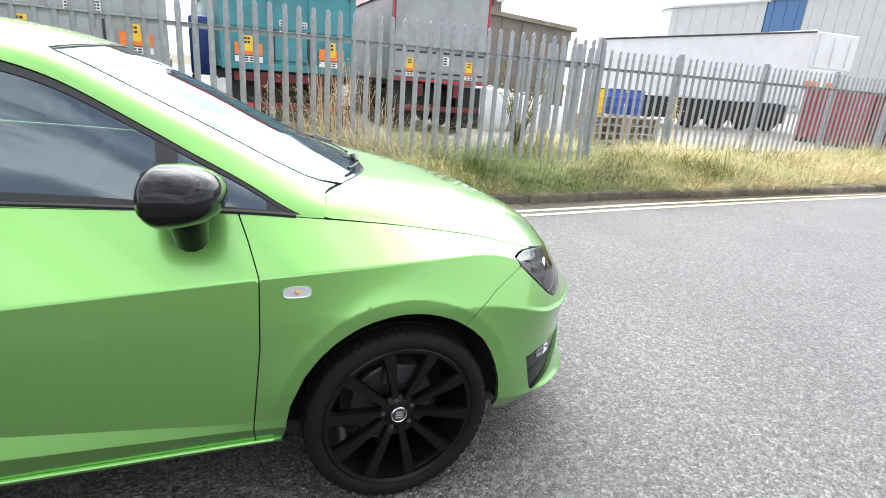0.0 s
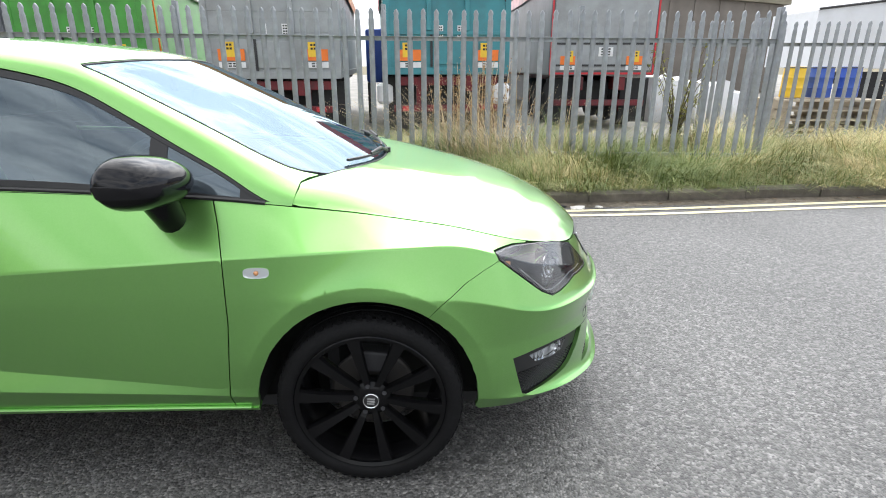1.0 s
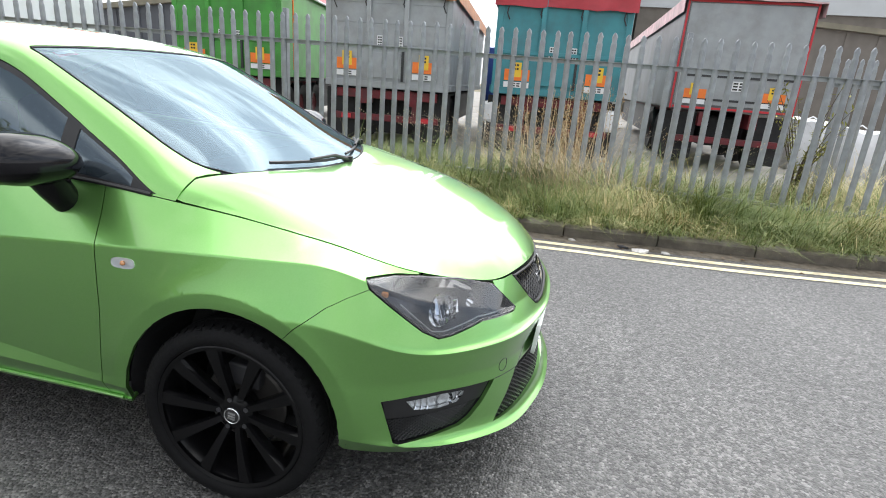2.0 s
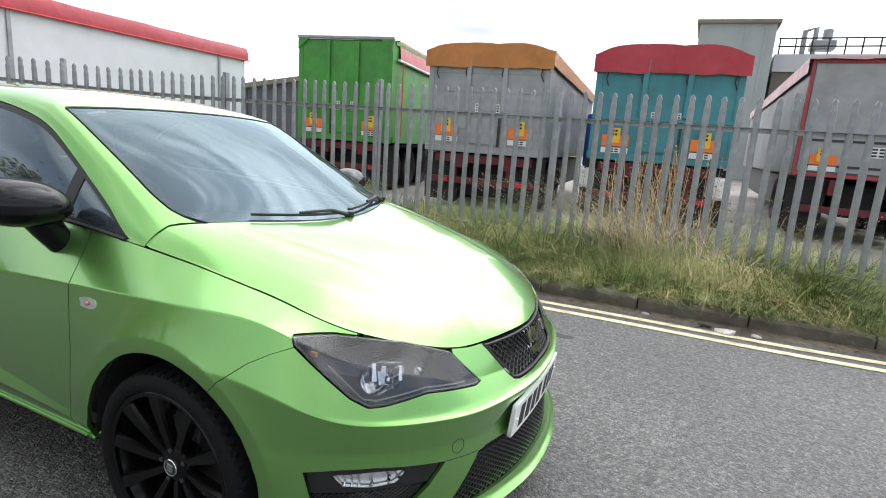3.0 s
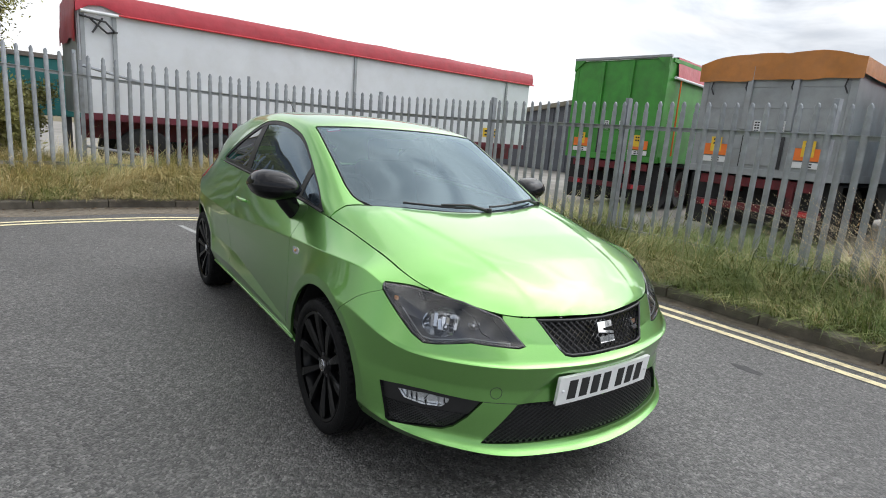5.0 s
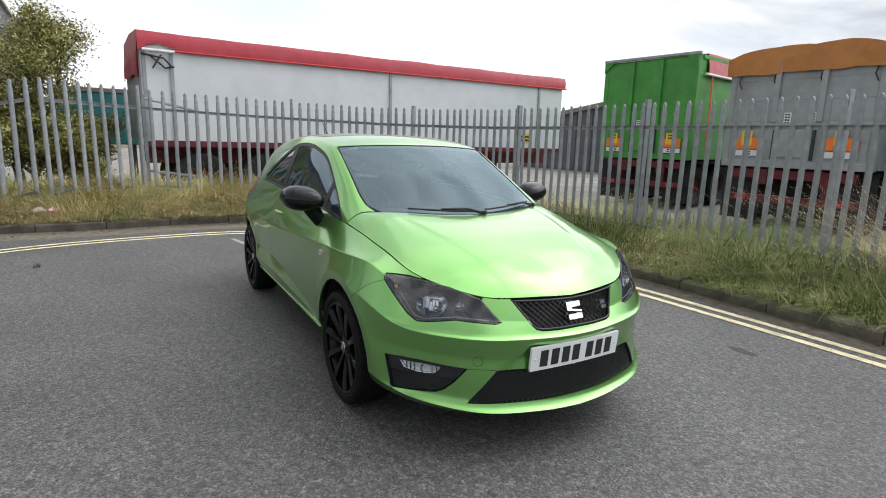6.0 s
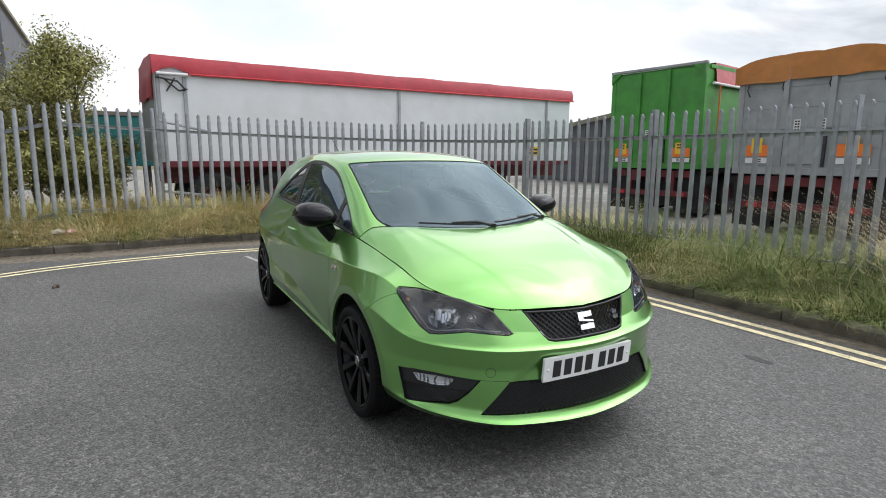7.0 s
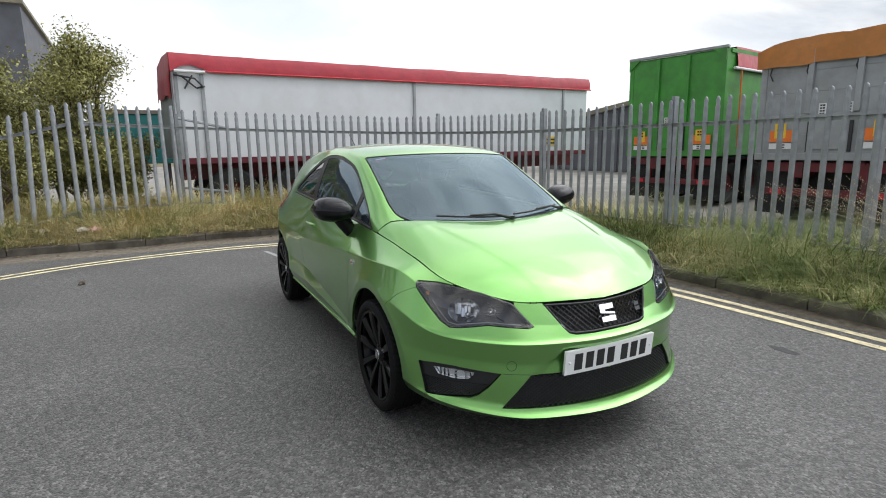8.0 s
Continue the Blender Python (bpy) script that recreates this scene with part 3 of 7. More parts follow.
def bars(parent, name, x, z, w, h, y, n, material=None):
    """Unreadable print: plain bars on a label."""
    for i in range(n):
        zz = z + h * (0.5 - (i + 0.5) / n)
        for a, b in ((-0.38, -0.06), (0.05, 0.36)):
            part(name, boxed(x + w * a, x + w * b, y - 0.001, y + 0.002, zz - h * 0.28 / n, zz + h * 0.28 / n), material or M_INK, parent)


def marker(parent, x, z, y, s=1.0):
    """An orange and yellow hazard board on the tailgate, with a white label under it."""
    part("orange_board", boxed(x - 0.20 * s, x + 0.20 * s, y - 0.006, y, z - 0.085 * s, z + 0.085 * s), M_ORANGE, parent, "orange reflective marker board")
    part("yellow_board", boxed(x - 0.10 * s, x + 0.06 * s, y - 0.012, y - 0.008, z - 0.03 * s, z + 0.19 * s), M_AMBER, parent, "yellow marker board with black print")
    bars(parent, "print_bar", x - 0.02 * s, z + 0.12 * s, 0.11 * s, 0.11 * s, y - 0.014, 2)
    part("white_label", boxed(x - 0.20 * s, x + 0.20 * s, y - 0.006, y, z - 0.19 * s, z - 0.105 * s), M_LABEL, parent, "white printed strip")
    bars(parent, "print_bar", x, z - 0.147 * s, 0.16 * s, 0.07 * s, y - 0.008, 2)


def tarp(parent, W, L, z, rise, drop_back, drop_side, material, name="tarpaulin"):
    """A sheet drawn over the open body: crowned, drooping and creased at its edges."""
    nx, ny = 22, 26
    v, f = [], []
    xs = [-W / 2 - 0.06] * 2 + list(np.linspace(-W / 2 - 0.045, W / 2 + 0.045, nx)) + [W / 2 + 0.06] * 2
    for j in range(ny + 3):
        for i, x in enumerate(xs):
            t = 2 * x / W
            crown = rise * (1 - min(1, abs(t)) ** 6)
            y = -0.085 if j < 2 else -0.03 + (L + 0.03) * (j - 2) / ny
            zz = z + crown
            if i in (0, len(xs) - 1):
                zz = z - drop_side - 0.015 * noise.noise((y * 2.0, x, 1))
            if j == 0:
                zz = min(zz, z - drop_back + 0.035 * noise.noise((x * 3, 2.0, z)))
            wob = 0.03 * noise.noise((x * 2.6, y * 1.6, zz * 2 + z)) + 0.022 * noise.noise((x * 7.5 + zz, y * 2.2, z))
            v.append((x, y + (1.4 * wob - 0.03 if j < 2 else 0), zz + wob * (0.8 if j < 2 else 0.35)))
    m = len(xs)
    for j in range(ny + 2):
        for i in range(m - 1):
            f.append((j * m + i, j * m + i + 1, (j + 1) * m + i + 1, (j + 1) * m + i))
    ob = mesh_part(name, v, f, material, parent, smooth=True)
    return ob


def strap(parent, x, z0, z1, y):
    part("strap", tube(bmesh.new(), [(x, y - 0.02, z0), (x - 0.02, y - 0.025, (z0 + z1) / 2), (x + 0.03, y - 0.02, z1)], 0.012, 6), M_DARK, parent)


def tipper(name, centre, yaw, W, L, z0, z1, material, label, group, rise, tarp_material=None, ribs=(), board_z=1.5, planks=0):
    t = empty(name, pose(centre[0], centre[1], 0, 0, 0, yaw), label, "trailer", group)
    bm = boxed(-W / 2, W / 2, 0.0, L, z0, z1, bevel=0.02)
    part("body", bm, material, t)
    part("tailgate", boxed(-W / 2 + 0.05, W / 2 - 0.05, -0.035, -0.003, z0 + 0.06, z1 - 0.04, bevel=0.008), material, t)
    for k in range(planks):                                # extruded boards of the tailgate
        a, b = z0 + 0.08 + (z1 - z0 - 0.14) * k / planks, z0 + 0.08 + (z1 - z0 - 0.14) * (k + 1) / planks - 0.012
        part("plank", boxed(-W / 2 + 0.11, W / 2 - 0.11, -0.043, -0.036, a, b, bevel=0.003), material, t)
    for x in (-W / 2 + 0.05, W / 2 - 0.05):
        part("corner_post", boxed(x - 0.055, x + 0.055, -0.05, 0.09, z0 - 0.02, z1, bevel=0.01), material, t)
    for x in ribs:
        part("rib", boxed(x * W - 0.045, x * W + 0.045, -0.10, -0.036, z0 + 0.75, z1 - 0.05, bevel=0.012), material, t)
    part("sill_beam", boxed(-W / 2, W / 2, -0.07, -0.037, z0 - 0.02, z0 + 0.10, bevel=0.008), material, t)
    part("cross_beam", boxed(-W / 2 + 0.05, W / 2 - 0.05, -0.065, -0.037, z0 + 0.68, z0 + 0.74, bevel=0.006), material, t)
    part("grain_hatch", boxed(-0.28 * W / 2.3, 0.28 * W / 2.3, -0.075, -0.038, z0 + 0.16, z0 + 0.62, bevel=0.01), material, t)
    for x in (-0.3, 0.3):
        part("hatch_runner", boxed(x * W / 2.3 - 0.02, x * W / 2.3 + 0.02, -0.09, -0.04, z0 + 0.12, z0 + 0.68), M_DARK, t)
    for x in (-0.31, 0.31):
        marker(t, x * W, board_z, -0.076, 1.15)
    for x, z in ((-0.06, board_z + 0.42), (0.10, board_z + 0.42)):
        part("white_label", boxed(x * W - 0.055, x * W + 0.055, -0.05, -0.044, z - 0.10, z + 0.10), M_LABEL, t, "white printed label")
        bars(t, "print_bar", x * W, z, 0.1, 0.18, -0.052, 4)
    # sides: a few uprights and a lower rail
    for sx in (-1, 1):
        part("side_rail", boxed(min(sx * W / 2, sx * (W / 2 + 0.04)), max(sx * W / 2, sx * (W / 2 + 0.04)), 0.1, L, z0, z0 + 0.12), material, t)
        part("top_rail", boxed(min(sx * W / 2, sx * (W / 2 + 0.035)), max(sx * W / 2, sx * (W / 2 + 0.035)), 0.1, L, z1 - 0.08, z1), material, t)
    # running gear, its gaps closed by added black pieces that stand in for shade
    for x in (-0.45, 0.45):
        part("chassis_beam", boxed(x - 0.08, x + 0.08, 0.0, L, z0 - 0.32, z0 - 0.05), M_CHASSIS, t)
    part("bumper_beam", boxed(-W / 2 + 0.15, W / 2 - 0.15, -0.02, 0.10, 0.48, 0.60, bevel=0.01), M_CHASSIS, t, "dull red under-run bar")
    part("cross_member", boxed(-W / 2 + 0.2, W / 2 - 0.2, 0.02, 0.12, z0 - 0.22, z0 - 0.06, bevel=0.01), M_CHASSIS, t)
    for x in (-0.55, 0.55):
        part("bumper_stay", boxed(x - 0.04, x + 0.04, 0.0, 0.08, 0.55, z0 - 0.1), M_CHASSIS, t)
        part("tail_lamp", boxed(x * 1.4 - 0.09, x * 1.4 + 0.09, -0.04, -0.021, 0.50, 0.58), M_REDPAINT, t)
    for x in (-0.85, 0.85):
        # mudflaps, widened to darken the space below
        part("mudflap", boxed(x * W / 2.3 - 0.36, x * W / 2.3 + 0.34, 0.2, 0.215, 0.12, z0 - 0.06), M_BLACK, t)
        # dark panel added along each side to stop light passing beneath
        part("side_guard_or_shade", boxed(x * W / 2.3 - 0.02, x * W / 2.3 + 0.02, 3.75, L - 0.2, 0.32, z0 - 0.08), M_DARK, t)
        for y in (0.85, 2.0, 3.15):
            wheel_pair(t, x * W / 2.3, y)
    # sheet, box and plate in black, added where only shade lies
    part("underside_shade_sheet", boxed(-W / 2 + 0.08, W / 2 - 0.08, 0.46, 0.48, 0.22, z0 - 0.12), M_BLACK, t)
    part("underside_shade_box", boxed(-0.36, 0.36, 0.5, L - 0.6, 0.42, z0 - 0.1, bevel=0.06), M_BLACK, t)
    part("underside_shade_plate", boxed(-W / 2 + 0.06, W / 2 - 0.06, 0.42, L - 2, z0 - 0.09, z0 - 0.04), M_BLACK, t)
    part("axle", tube(bmesh.new(), [(-W / 2 + 0.3, 0.85, 0.5), (W / 2 - 0.3, 0.85, 0.5)], 0.07), M_DARK, t)
    if tarp_material:
        tarp(t, W, L, z1, rise, 0.30, 0.24, tarp_material)
        for x in (-0.42, -0.17, 0.13, 0.44):
            strap(t, x * W, z1 - 0.30, z1 - 0.52, -0.06)
    return t


GROUP = "parked trailers in the yard"
green = tipper("green_trailer", (-6.4, 8.88), 10, 2.33, 7.5, 1.14, 3.38, M_GREENBODY, "bright green steel tipping trailer with ribbed tailgate and red side sheet", GROUP, 0.0, None, (-0.17, 0.14), 1.49)
tipper("silver_trailer", (-2.56, 8.08), 5, 2.35, 8.0, 1.11, 2.97, M_SILVER, "weathered grey aluminium tipping trailer under an orange tarpaulin", GROUP, 0.13, M_ORTARP, (-0.15, 0.15), 1.5, planks=5)
teal = tipper("teal_trailer", (0.575, 8.44), 5, 2.35, 8.0, 1.18, 2.95, M_TEAL, "teal-blue steel tipping trailer under a red tarpaulin", GROUP, 0.17, M_REDTARP, (-0.15, 0.15), 1.5)


def build_box_trailer():
    """Grey box-sided trailer with red and white edging."""
    t = empty("grey_trailer", pose(3.88, 9.6, 0, 0, 0, 0), "dirty grey box-sided trailer edged with red reflective tape", "trailer", GROUP)
    W, L, z0, z1 = 2.25, 12.5, 1.12, 3.1
    part("body", boxed(-W / 2, W / 2, 0, L, z0, z1, bevel=0.03), mat("grimy_aluminium", (0.17, 0.18, 0.19), 0.5, metal=0.2, var=0.2, scale=1.2, dirt=(0.10, 0.10, 0.10), dirt_amt=0.7, dscale=0.9), t)
    part("rear_door", boxed(-W / 2 + 0.07, W / 2 - 0.07, -0.03, -0.003, z0 + 0.1, z1 - 0.08, bevel=0.008), M_SILVER, t)
    for x in (-W / 2 + 0.03, W / 2 - 0.03):
        part("red_tape", boxed(x - 0.018, x + 0.018, -0.012, -0.003, z0, z1), M_REDPAINT, t, "red reflective edge tape")
    part("red_tape", boxed(-W / 2 + 0.06, W / 2 - 0.06, -0.012, -0.003, z1 - 0.06, z1 - 0.02), M_REDPAINT, t, "red reflective edge tape")
    part("red_tape", boxed(-W / 2 + 0.06, W / 2 - 0.06, -0.04, -0.033, z0 + 0.02, z0 + 0.06), M_REDPAINT, t, "red reflective edge tape")
    for x in (-0.31, 0.31):
        marker(t, x * W, 1.42, -0.04)
    part("white_label", boxed(-0.1, 0.2, -0.04, -0.034, 1.5, 1.68), M_LABEL, t)
    bars(t, "print_bar", 0.05, 1.59, 0.26, 0.16, -0.042, 3)
    for z in (1.75, 1.32):
        part("hinge_bar", boxed(-W / 2 + 0.1, W / 2 - 0.1, -0.045, -0.031, z - 0.02, z + 0.02), M_DARK, t)
    part("bumper_beam", boxed(-W / 2 + 0.15, W / 2 - 0.15, -0.02, 0.1, 0.5, 0.62, bevel=0.01), M_CHASSIS, t)
    for x in (-0.45, 0.45):
        part("chassis_beam", boxed(x - 0.08, x + 0.08, 0, L, z0 - 0.3, z0 - 0.03), M_CHASSIS, t)
    for x in (-0.82, 0.82):
        part("mudflap", boxed(x - 0.30, x + 0.30, 0.2, 0.215, 0.14, z0 - 0.06), M_BLACK, t)
        # dark panel added to keep light out from under the floor
        part("side_guard_or_shade", boxed(x - 0.02, x + 0.02, 3.95, L - 0.2, 0.32, z0 - 0.08), M_DARK, t)
        for y in (0.9, 2.1, 3.3):
            wheel_pair(t, x, y)
    # black box standing in for the shade between the wheels
    part("underside_shade_box", boxed(-0.36, 0.36, 0.5, L - 0.6, 0.42, z0 - 0.1, bevel=0.06), M_BLACK, t)
    tarp(t, W, L, z1, 0.03, 0.02, 0.25, mat("faded_red_sheet", (0.62, 0.42, 0.43), 0.55, var=0.25, scale=3))


build_box_trailer()


M_MAROON = mat("maroon_rail", (0.13, 0.016, 0.03), 0.55, var=0.2, scale=5)


def build_long_trailer():
    """The long white tipping trailer seen from its side."""
    a, b = Vector((-9.55, -1.46, 0)), Vector((-10.56, 9.94, 0))
    yaw = math.degrees(math.atan2(b.y - a.y, b.x - a.x))
    L = (b - a).length
    t = empty("long_white_trailer", pose(a.x, a.y, 0, 0, 0, yaw), "long white-sided bulk trailer under a red tarpaulin, side on", "trailer", GROUP)
    W, z0 = 2.4, 1.25
    za, zb = 2.98, 3.08
    bm = bmesh.new()
    box(bm, 0, L, 0.0, W, z0, za)
    for v in bm.verts:
        if v.co.z > 2:
            v.co.z = za + (zb - za) * v.co.x / L
    part("body", bm, M_WHITE, t)
    for x in (0.06, 0.54, 5.41, 10.46):
        zt = za + (zb - za) * x / L
        part("side_post", boxed(x - 0.035, x + 0.035, -0.035, -0.003, z0, zt, bevel=0.006), M_SILVER, t)
    bm = box(bmesh.new(), -0.02, L, -0.02, -0.004, z0 - 0.10, z0 + 0.02)
    part("side_rail", bm, M_MAROON, t, "dull red lower side rail")
    v, f = [], []
    n = 60
    for i in range(n + 1):
        x = -0.03 + (L + 0.11) * i / n
        zt = za + (zb - za) * x / L
        w = 0.02 * noise.noise((x * 1.4, 0.3, 2)) 
        hang = -0.10 * math.exp(-((x - 0.34) / 0.22) ** 4) + 0.10 * max(0, min(1, (0.06 - x) / 0.15))
        zt += 0.03 * max(0, min(1, (0.75 - x) / 0.6))
        v += [(x, -0.05 - abs(w), zt - 0.02 - hang + w * 0.6), (x, -0.06, zt + 0.16 + w), (x, 0.0, zt + 0.30 + w), (x, W / 2, zt + 0.38 + w), (x, W, zt + 0.30), (x, W + 0.05, zt - 0.1)]
    for i in range(n):
        for k in range(5):
            f.append((i * 6 + k, (i + 1) * 6 + k, (i + 1) * 6 + k + 1, i * 6 + k + 1))
    f += [(0, 1, 2, 3, 4, 5), tuple(n * 6 + k for k in range(5, -1, -1))]
    mesh_part("tarpaulin", v, f, M_REDTARP, t, smooth=True)
    v, f = [], []
    for k in range(25):                                    # the sheet's flap over the front end, creased and hanging in points
        y = -0.06 + (W + 0.1) * k / 24
        fold = 0.035 * math.sin(k * 1.7) + 0.02 * noise.noise((y * 4, 1, 5))
        low = 0.52 + 0.10 * noise.noise((y * 2.2, 3, 1)) + 0.10 * max(0, 1 - abs(y) / 0.3)
        for d, out in ((-0.24, -0.035), (-0.02, -0.045), (0.18, -0.055), (low - 0.06, -0.06)):
            v.append((out - 0.6 * abs(fold) * (d > 0), y, za + (0.1 if 0 < k < 24 else -0.05) * (d < -0.1) - d))
    for k in range(24):
        for j in range(3):
            f.append((4 * k + j, 4 * k + 4 + j, 4 * k + 5 + j, 4 * k + 1 + j))
    mesh_part("tarp_flap", v, f, M_REDTARP, t, "red tarpaulin flap hanging over the end", smooth=True)
    part("front_board", boxed(0.02, 0.70, -0.003, 0.03, za - 0.05, za + 0.14), M_WHITE, t)
    part("sheet_bar", tube(bmesh.new(), [(0.04, -0.09, za - 0.03), (0.60, -0.09, za - 0.03)], 0.03, 8), M_LABEL, t, "pale steel sheet bar")
    for x0, z_, x1, z2 in ((0.16, -0.12, 0.42, -0.34), (0.20, -0.36, 0.36, -0.10), (0.42, -0.34, 0.58, -0.30)):
        part("bracket", tube(bmesh.new(), [(x0, -0.06, za + z_), (x1, -0.07, za + z2)], 0.016, 6), M_DARK, t)
    part("tarp_end", boxed(-0.028, -0.002, 0.02, W - 0.02, z0 + 0.02, za, bevel=0.006), M_SILVER, t, "grey end frame")
    part("tarp_bar", tube(bmesh.new(), [(0.05, -0.075, za - 0.02), (L + 0.1, -0.075, zb - 0.02)], 0.018), M_REDPAINT, t)
    part("chassis_beam", boxed(0.1, L, 0.6, 0.78, z0 - 0.45, z0 - 0.11), M_CHASSIS, t)
    part("chassis_beam", boxed(0.1, L, W - 0.78, W - 0.6, z0 - 0.45, z0 - 0.11), M_CHASSIS, t)
    for x in (1.0, 2.35, 3.7):
        for y in (0.2, W - 0.2):
            bm = bmesh.new()
            lathe(bm, [(0.24, -0.13), (0.34, -0.16), (0.47, -0.16), (0.52, -0.10), (0.52, 0.10), (0.47, 0.16), (0.34, 0.16), (0.24, 0.13)], 32, "Y", closed=True)
            o = part("tyre", bm, M_BLACK, t, smooth=True)
            o.location = (x, y, 0.52)
            bm = bmesh.new()
            lathe(bm, [(0.0, -0.05), (0.1, -0.06), (0.11, 0.02), (0.2, 0.04), (0.25, -0.12), (0.25, 0.12)], 24, "Y")
            o = part("rim", bm, M_CHASSIS, t, smooth=True)
            o.location = (x, y, 0.52)
    part("yellow_board", boxed(9.68, 10.26, -0.02, -0.006, 1.43, 1.68), M_AMBER, t, "yellow marker board")
    bars_x = 9.97
    for k in range(2):
        part("print_bar", boxed(bars_x - 0.24, bars_x + 0.24, -0.026, -0.022, 1.47 + 0.1 * k, 1.52 + 0.1 * k), M_INK, t)
    part("side_guard_or_shade", boxed(4.6, L - 2.5, 0.02, 0.05, 0.55, 0.65), M_DARK, t)
    part("landing_leg", boxed(L - 2.2, L - 2.08, 0.5, 0.62, 0.0, z0 - 0.2), M_DARK, t)
    part("hook_bar", tube(bmesh.new(), [(0.02, -0.06, za - 0.1), (0.4, -0.09, za - 0.16), (0.55, -0.09, za - 0.32)], 0.018), M_DARK, t)


build_long_trailer()


def trim_trailers():
    # the green trailer's top frame, gussets and rolled red side sheet
    W, z1 = 2.33, 3.38
    part("top_bar", boxed(-W / 2 - 0.02, W / 2 + 0.02, -0.08, 0.02, z1, z1 + 0.06, bevel=0.01), M_SILVER, green)
    for x in (-1, 1):
        bm = bmesh.new()
        a = [bm.verts.new((x * W / 2, -0.085, z1)), bm.verts.new((x * (W / 2 - 0.28), -0.085, z1)), bm.verts.new((x * W / 2, -0.085, z1 - 0.24))]
        b = [bm.verts.new((v.co.x, -0.055, v.co.z)) for v in a]
        bm.faces.new(a)
        bm.faces.new(b[::-1])
        for i in range(3):
            bm.faces.new((a[i], b[i], b[(i + 1) % 3], a[(i + 1) % 3]))
        bmesh.ops.recalc_face_normals(bm, faces=bm.faces)
        part("corner_gusset", bm, M_GREENBODY, green)
    v, f = [], []
    for j in range(25):
        y = 0.32 + 6.9 * j / 24
        w = 0.015 * noise.noise((y * 2, 1, 1))
        v += [(0.0, y, z1 + 0.07), (W / 2 + 0.01, y, z1 + 0.05 + w), (W / 2 + 0.05 + w, y, z1 - 0.18), (W / 2 + 0.075, y, z1 - 0.40 - 0.02 * (j % 2))]
    f = [(4 * j + k, 4 * j + 4 + k, 4 * j + 5 + k, 4 * j + 1 + k) for j in range(24) for k in range(3)]
    mesh_part("side_sheet", v, f, M_REDTARP, green, "red tarpaulin rolled over the side", smooth=True)
    part("roller_pole", tube(bmesh.new(), [(W / 2 + 0.08, 0.15, z1 - 0.40), (W / 2 + 0.08, 7.2, z1 - 0.42)], 0.03), M_LABEL, green)
    part("crank_pole", tube(bmesh.new(), [(W / 2 + 0.07, 0.5, z1 - 0.42), (W / 2 + 0.07, 0.55, 1.3)], 0.018), M_ORANGE, green)
    for x, y in ((-1.15, 0.35), (1.05, 0.15)):
        bm = bmesh.new()
        lathe(bm, [(0.0, -0.2), (0.15, -0.19), (0.19, -0.14), (0.19, 0.14), (0.15, 0.19), (0.0, 0.2)], 20, "Z")
        o = part("water_tank", bm, M_LABEL, teal, "white plastic water tank", smooth=True)
        o.location = (x, y, 0.80)


trim_trailers()


# ---- things farther off ----
def building(name, x0, x1, y0, y1, h0, h1, material, label, roof=None, ribs=1.0):
    """A sheeted industrial building with a sloping roof and ribbed walls: h0, h1 the eaves at its two ends in x."""
    b = empty(name, pose((x0 + x1) / 2, y0, 0), label, "building")
    w = (x1 - x0) / 2
    bm = box(bmesh.new(), -w, w, 0, y1 - y0, 0, 1)
    for v in bm.verts:
        if v.co.z > 0.5:
            v.co.z = h0 if v.co.x < 0 else h1
    part("wall", bm, material, b)
    n = int((x1 - x0) / ribs)
    for i in range(n):
        x = -w + (i + 0.5) * (x1 - x0) / n
        h = h0 + (h1 - h0) * (x + w) / (2 * w)
        part("cladding_rib", boxed(x - 0.08, x + 0.08, -0.05, -0.004, 0, h - 0.05), material, b)
    bm = box(bmesh.new(), -w - 0.2, w + 0.2, -0.25, y1 - y0 + 0.2, 0, 0.22)
    for v in bm.verts:
        v.co.z += h0 if v.co.x < 0 else h1
    part("roof", bm, roof or M_ROOFING, b)
    return b


building("brown_shed", 6.5, 17.7, 26, 34, 4.95, 4.1, M_SHED, "low brown sheeted shed behind the trailers", ribs=1.2)
building("gable_shed", -62, -40, -30, -8.7, 8.0, 10.4, M_DARKSHEET, "tall dark shed far behind the trees", ribs=2.0)
building("dark_shed", -26, -14, 20, 30, 2.55, 3.95, M_DARKSHEET, "dark low shed at the yard's far side", ribs=1.2)
building("warehouse", 41.3, 53.9, 45, 46.5, 9.2, 11.2, M_CLAD, "large pale grey clad warehouse", roof=M_CLAD, ribs=1.6)
building("blue_bay", 54.0, 59.5, 44.9, 46.4, 11.3, 12.2, M_CLADBLUE, "blue clad bay of the warehouse", roof=M_CLAD, ribs=1.4)
building("warehouse_end", 59.6, 95, 44.8, 46.3, 12.2, 18, M_CLAD, "pale grey clad end of the warehouse", roof=M_CLAD, ribs=2.0)


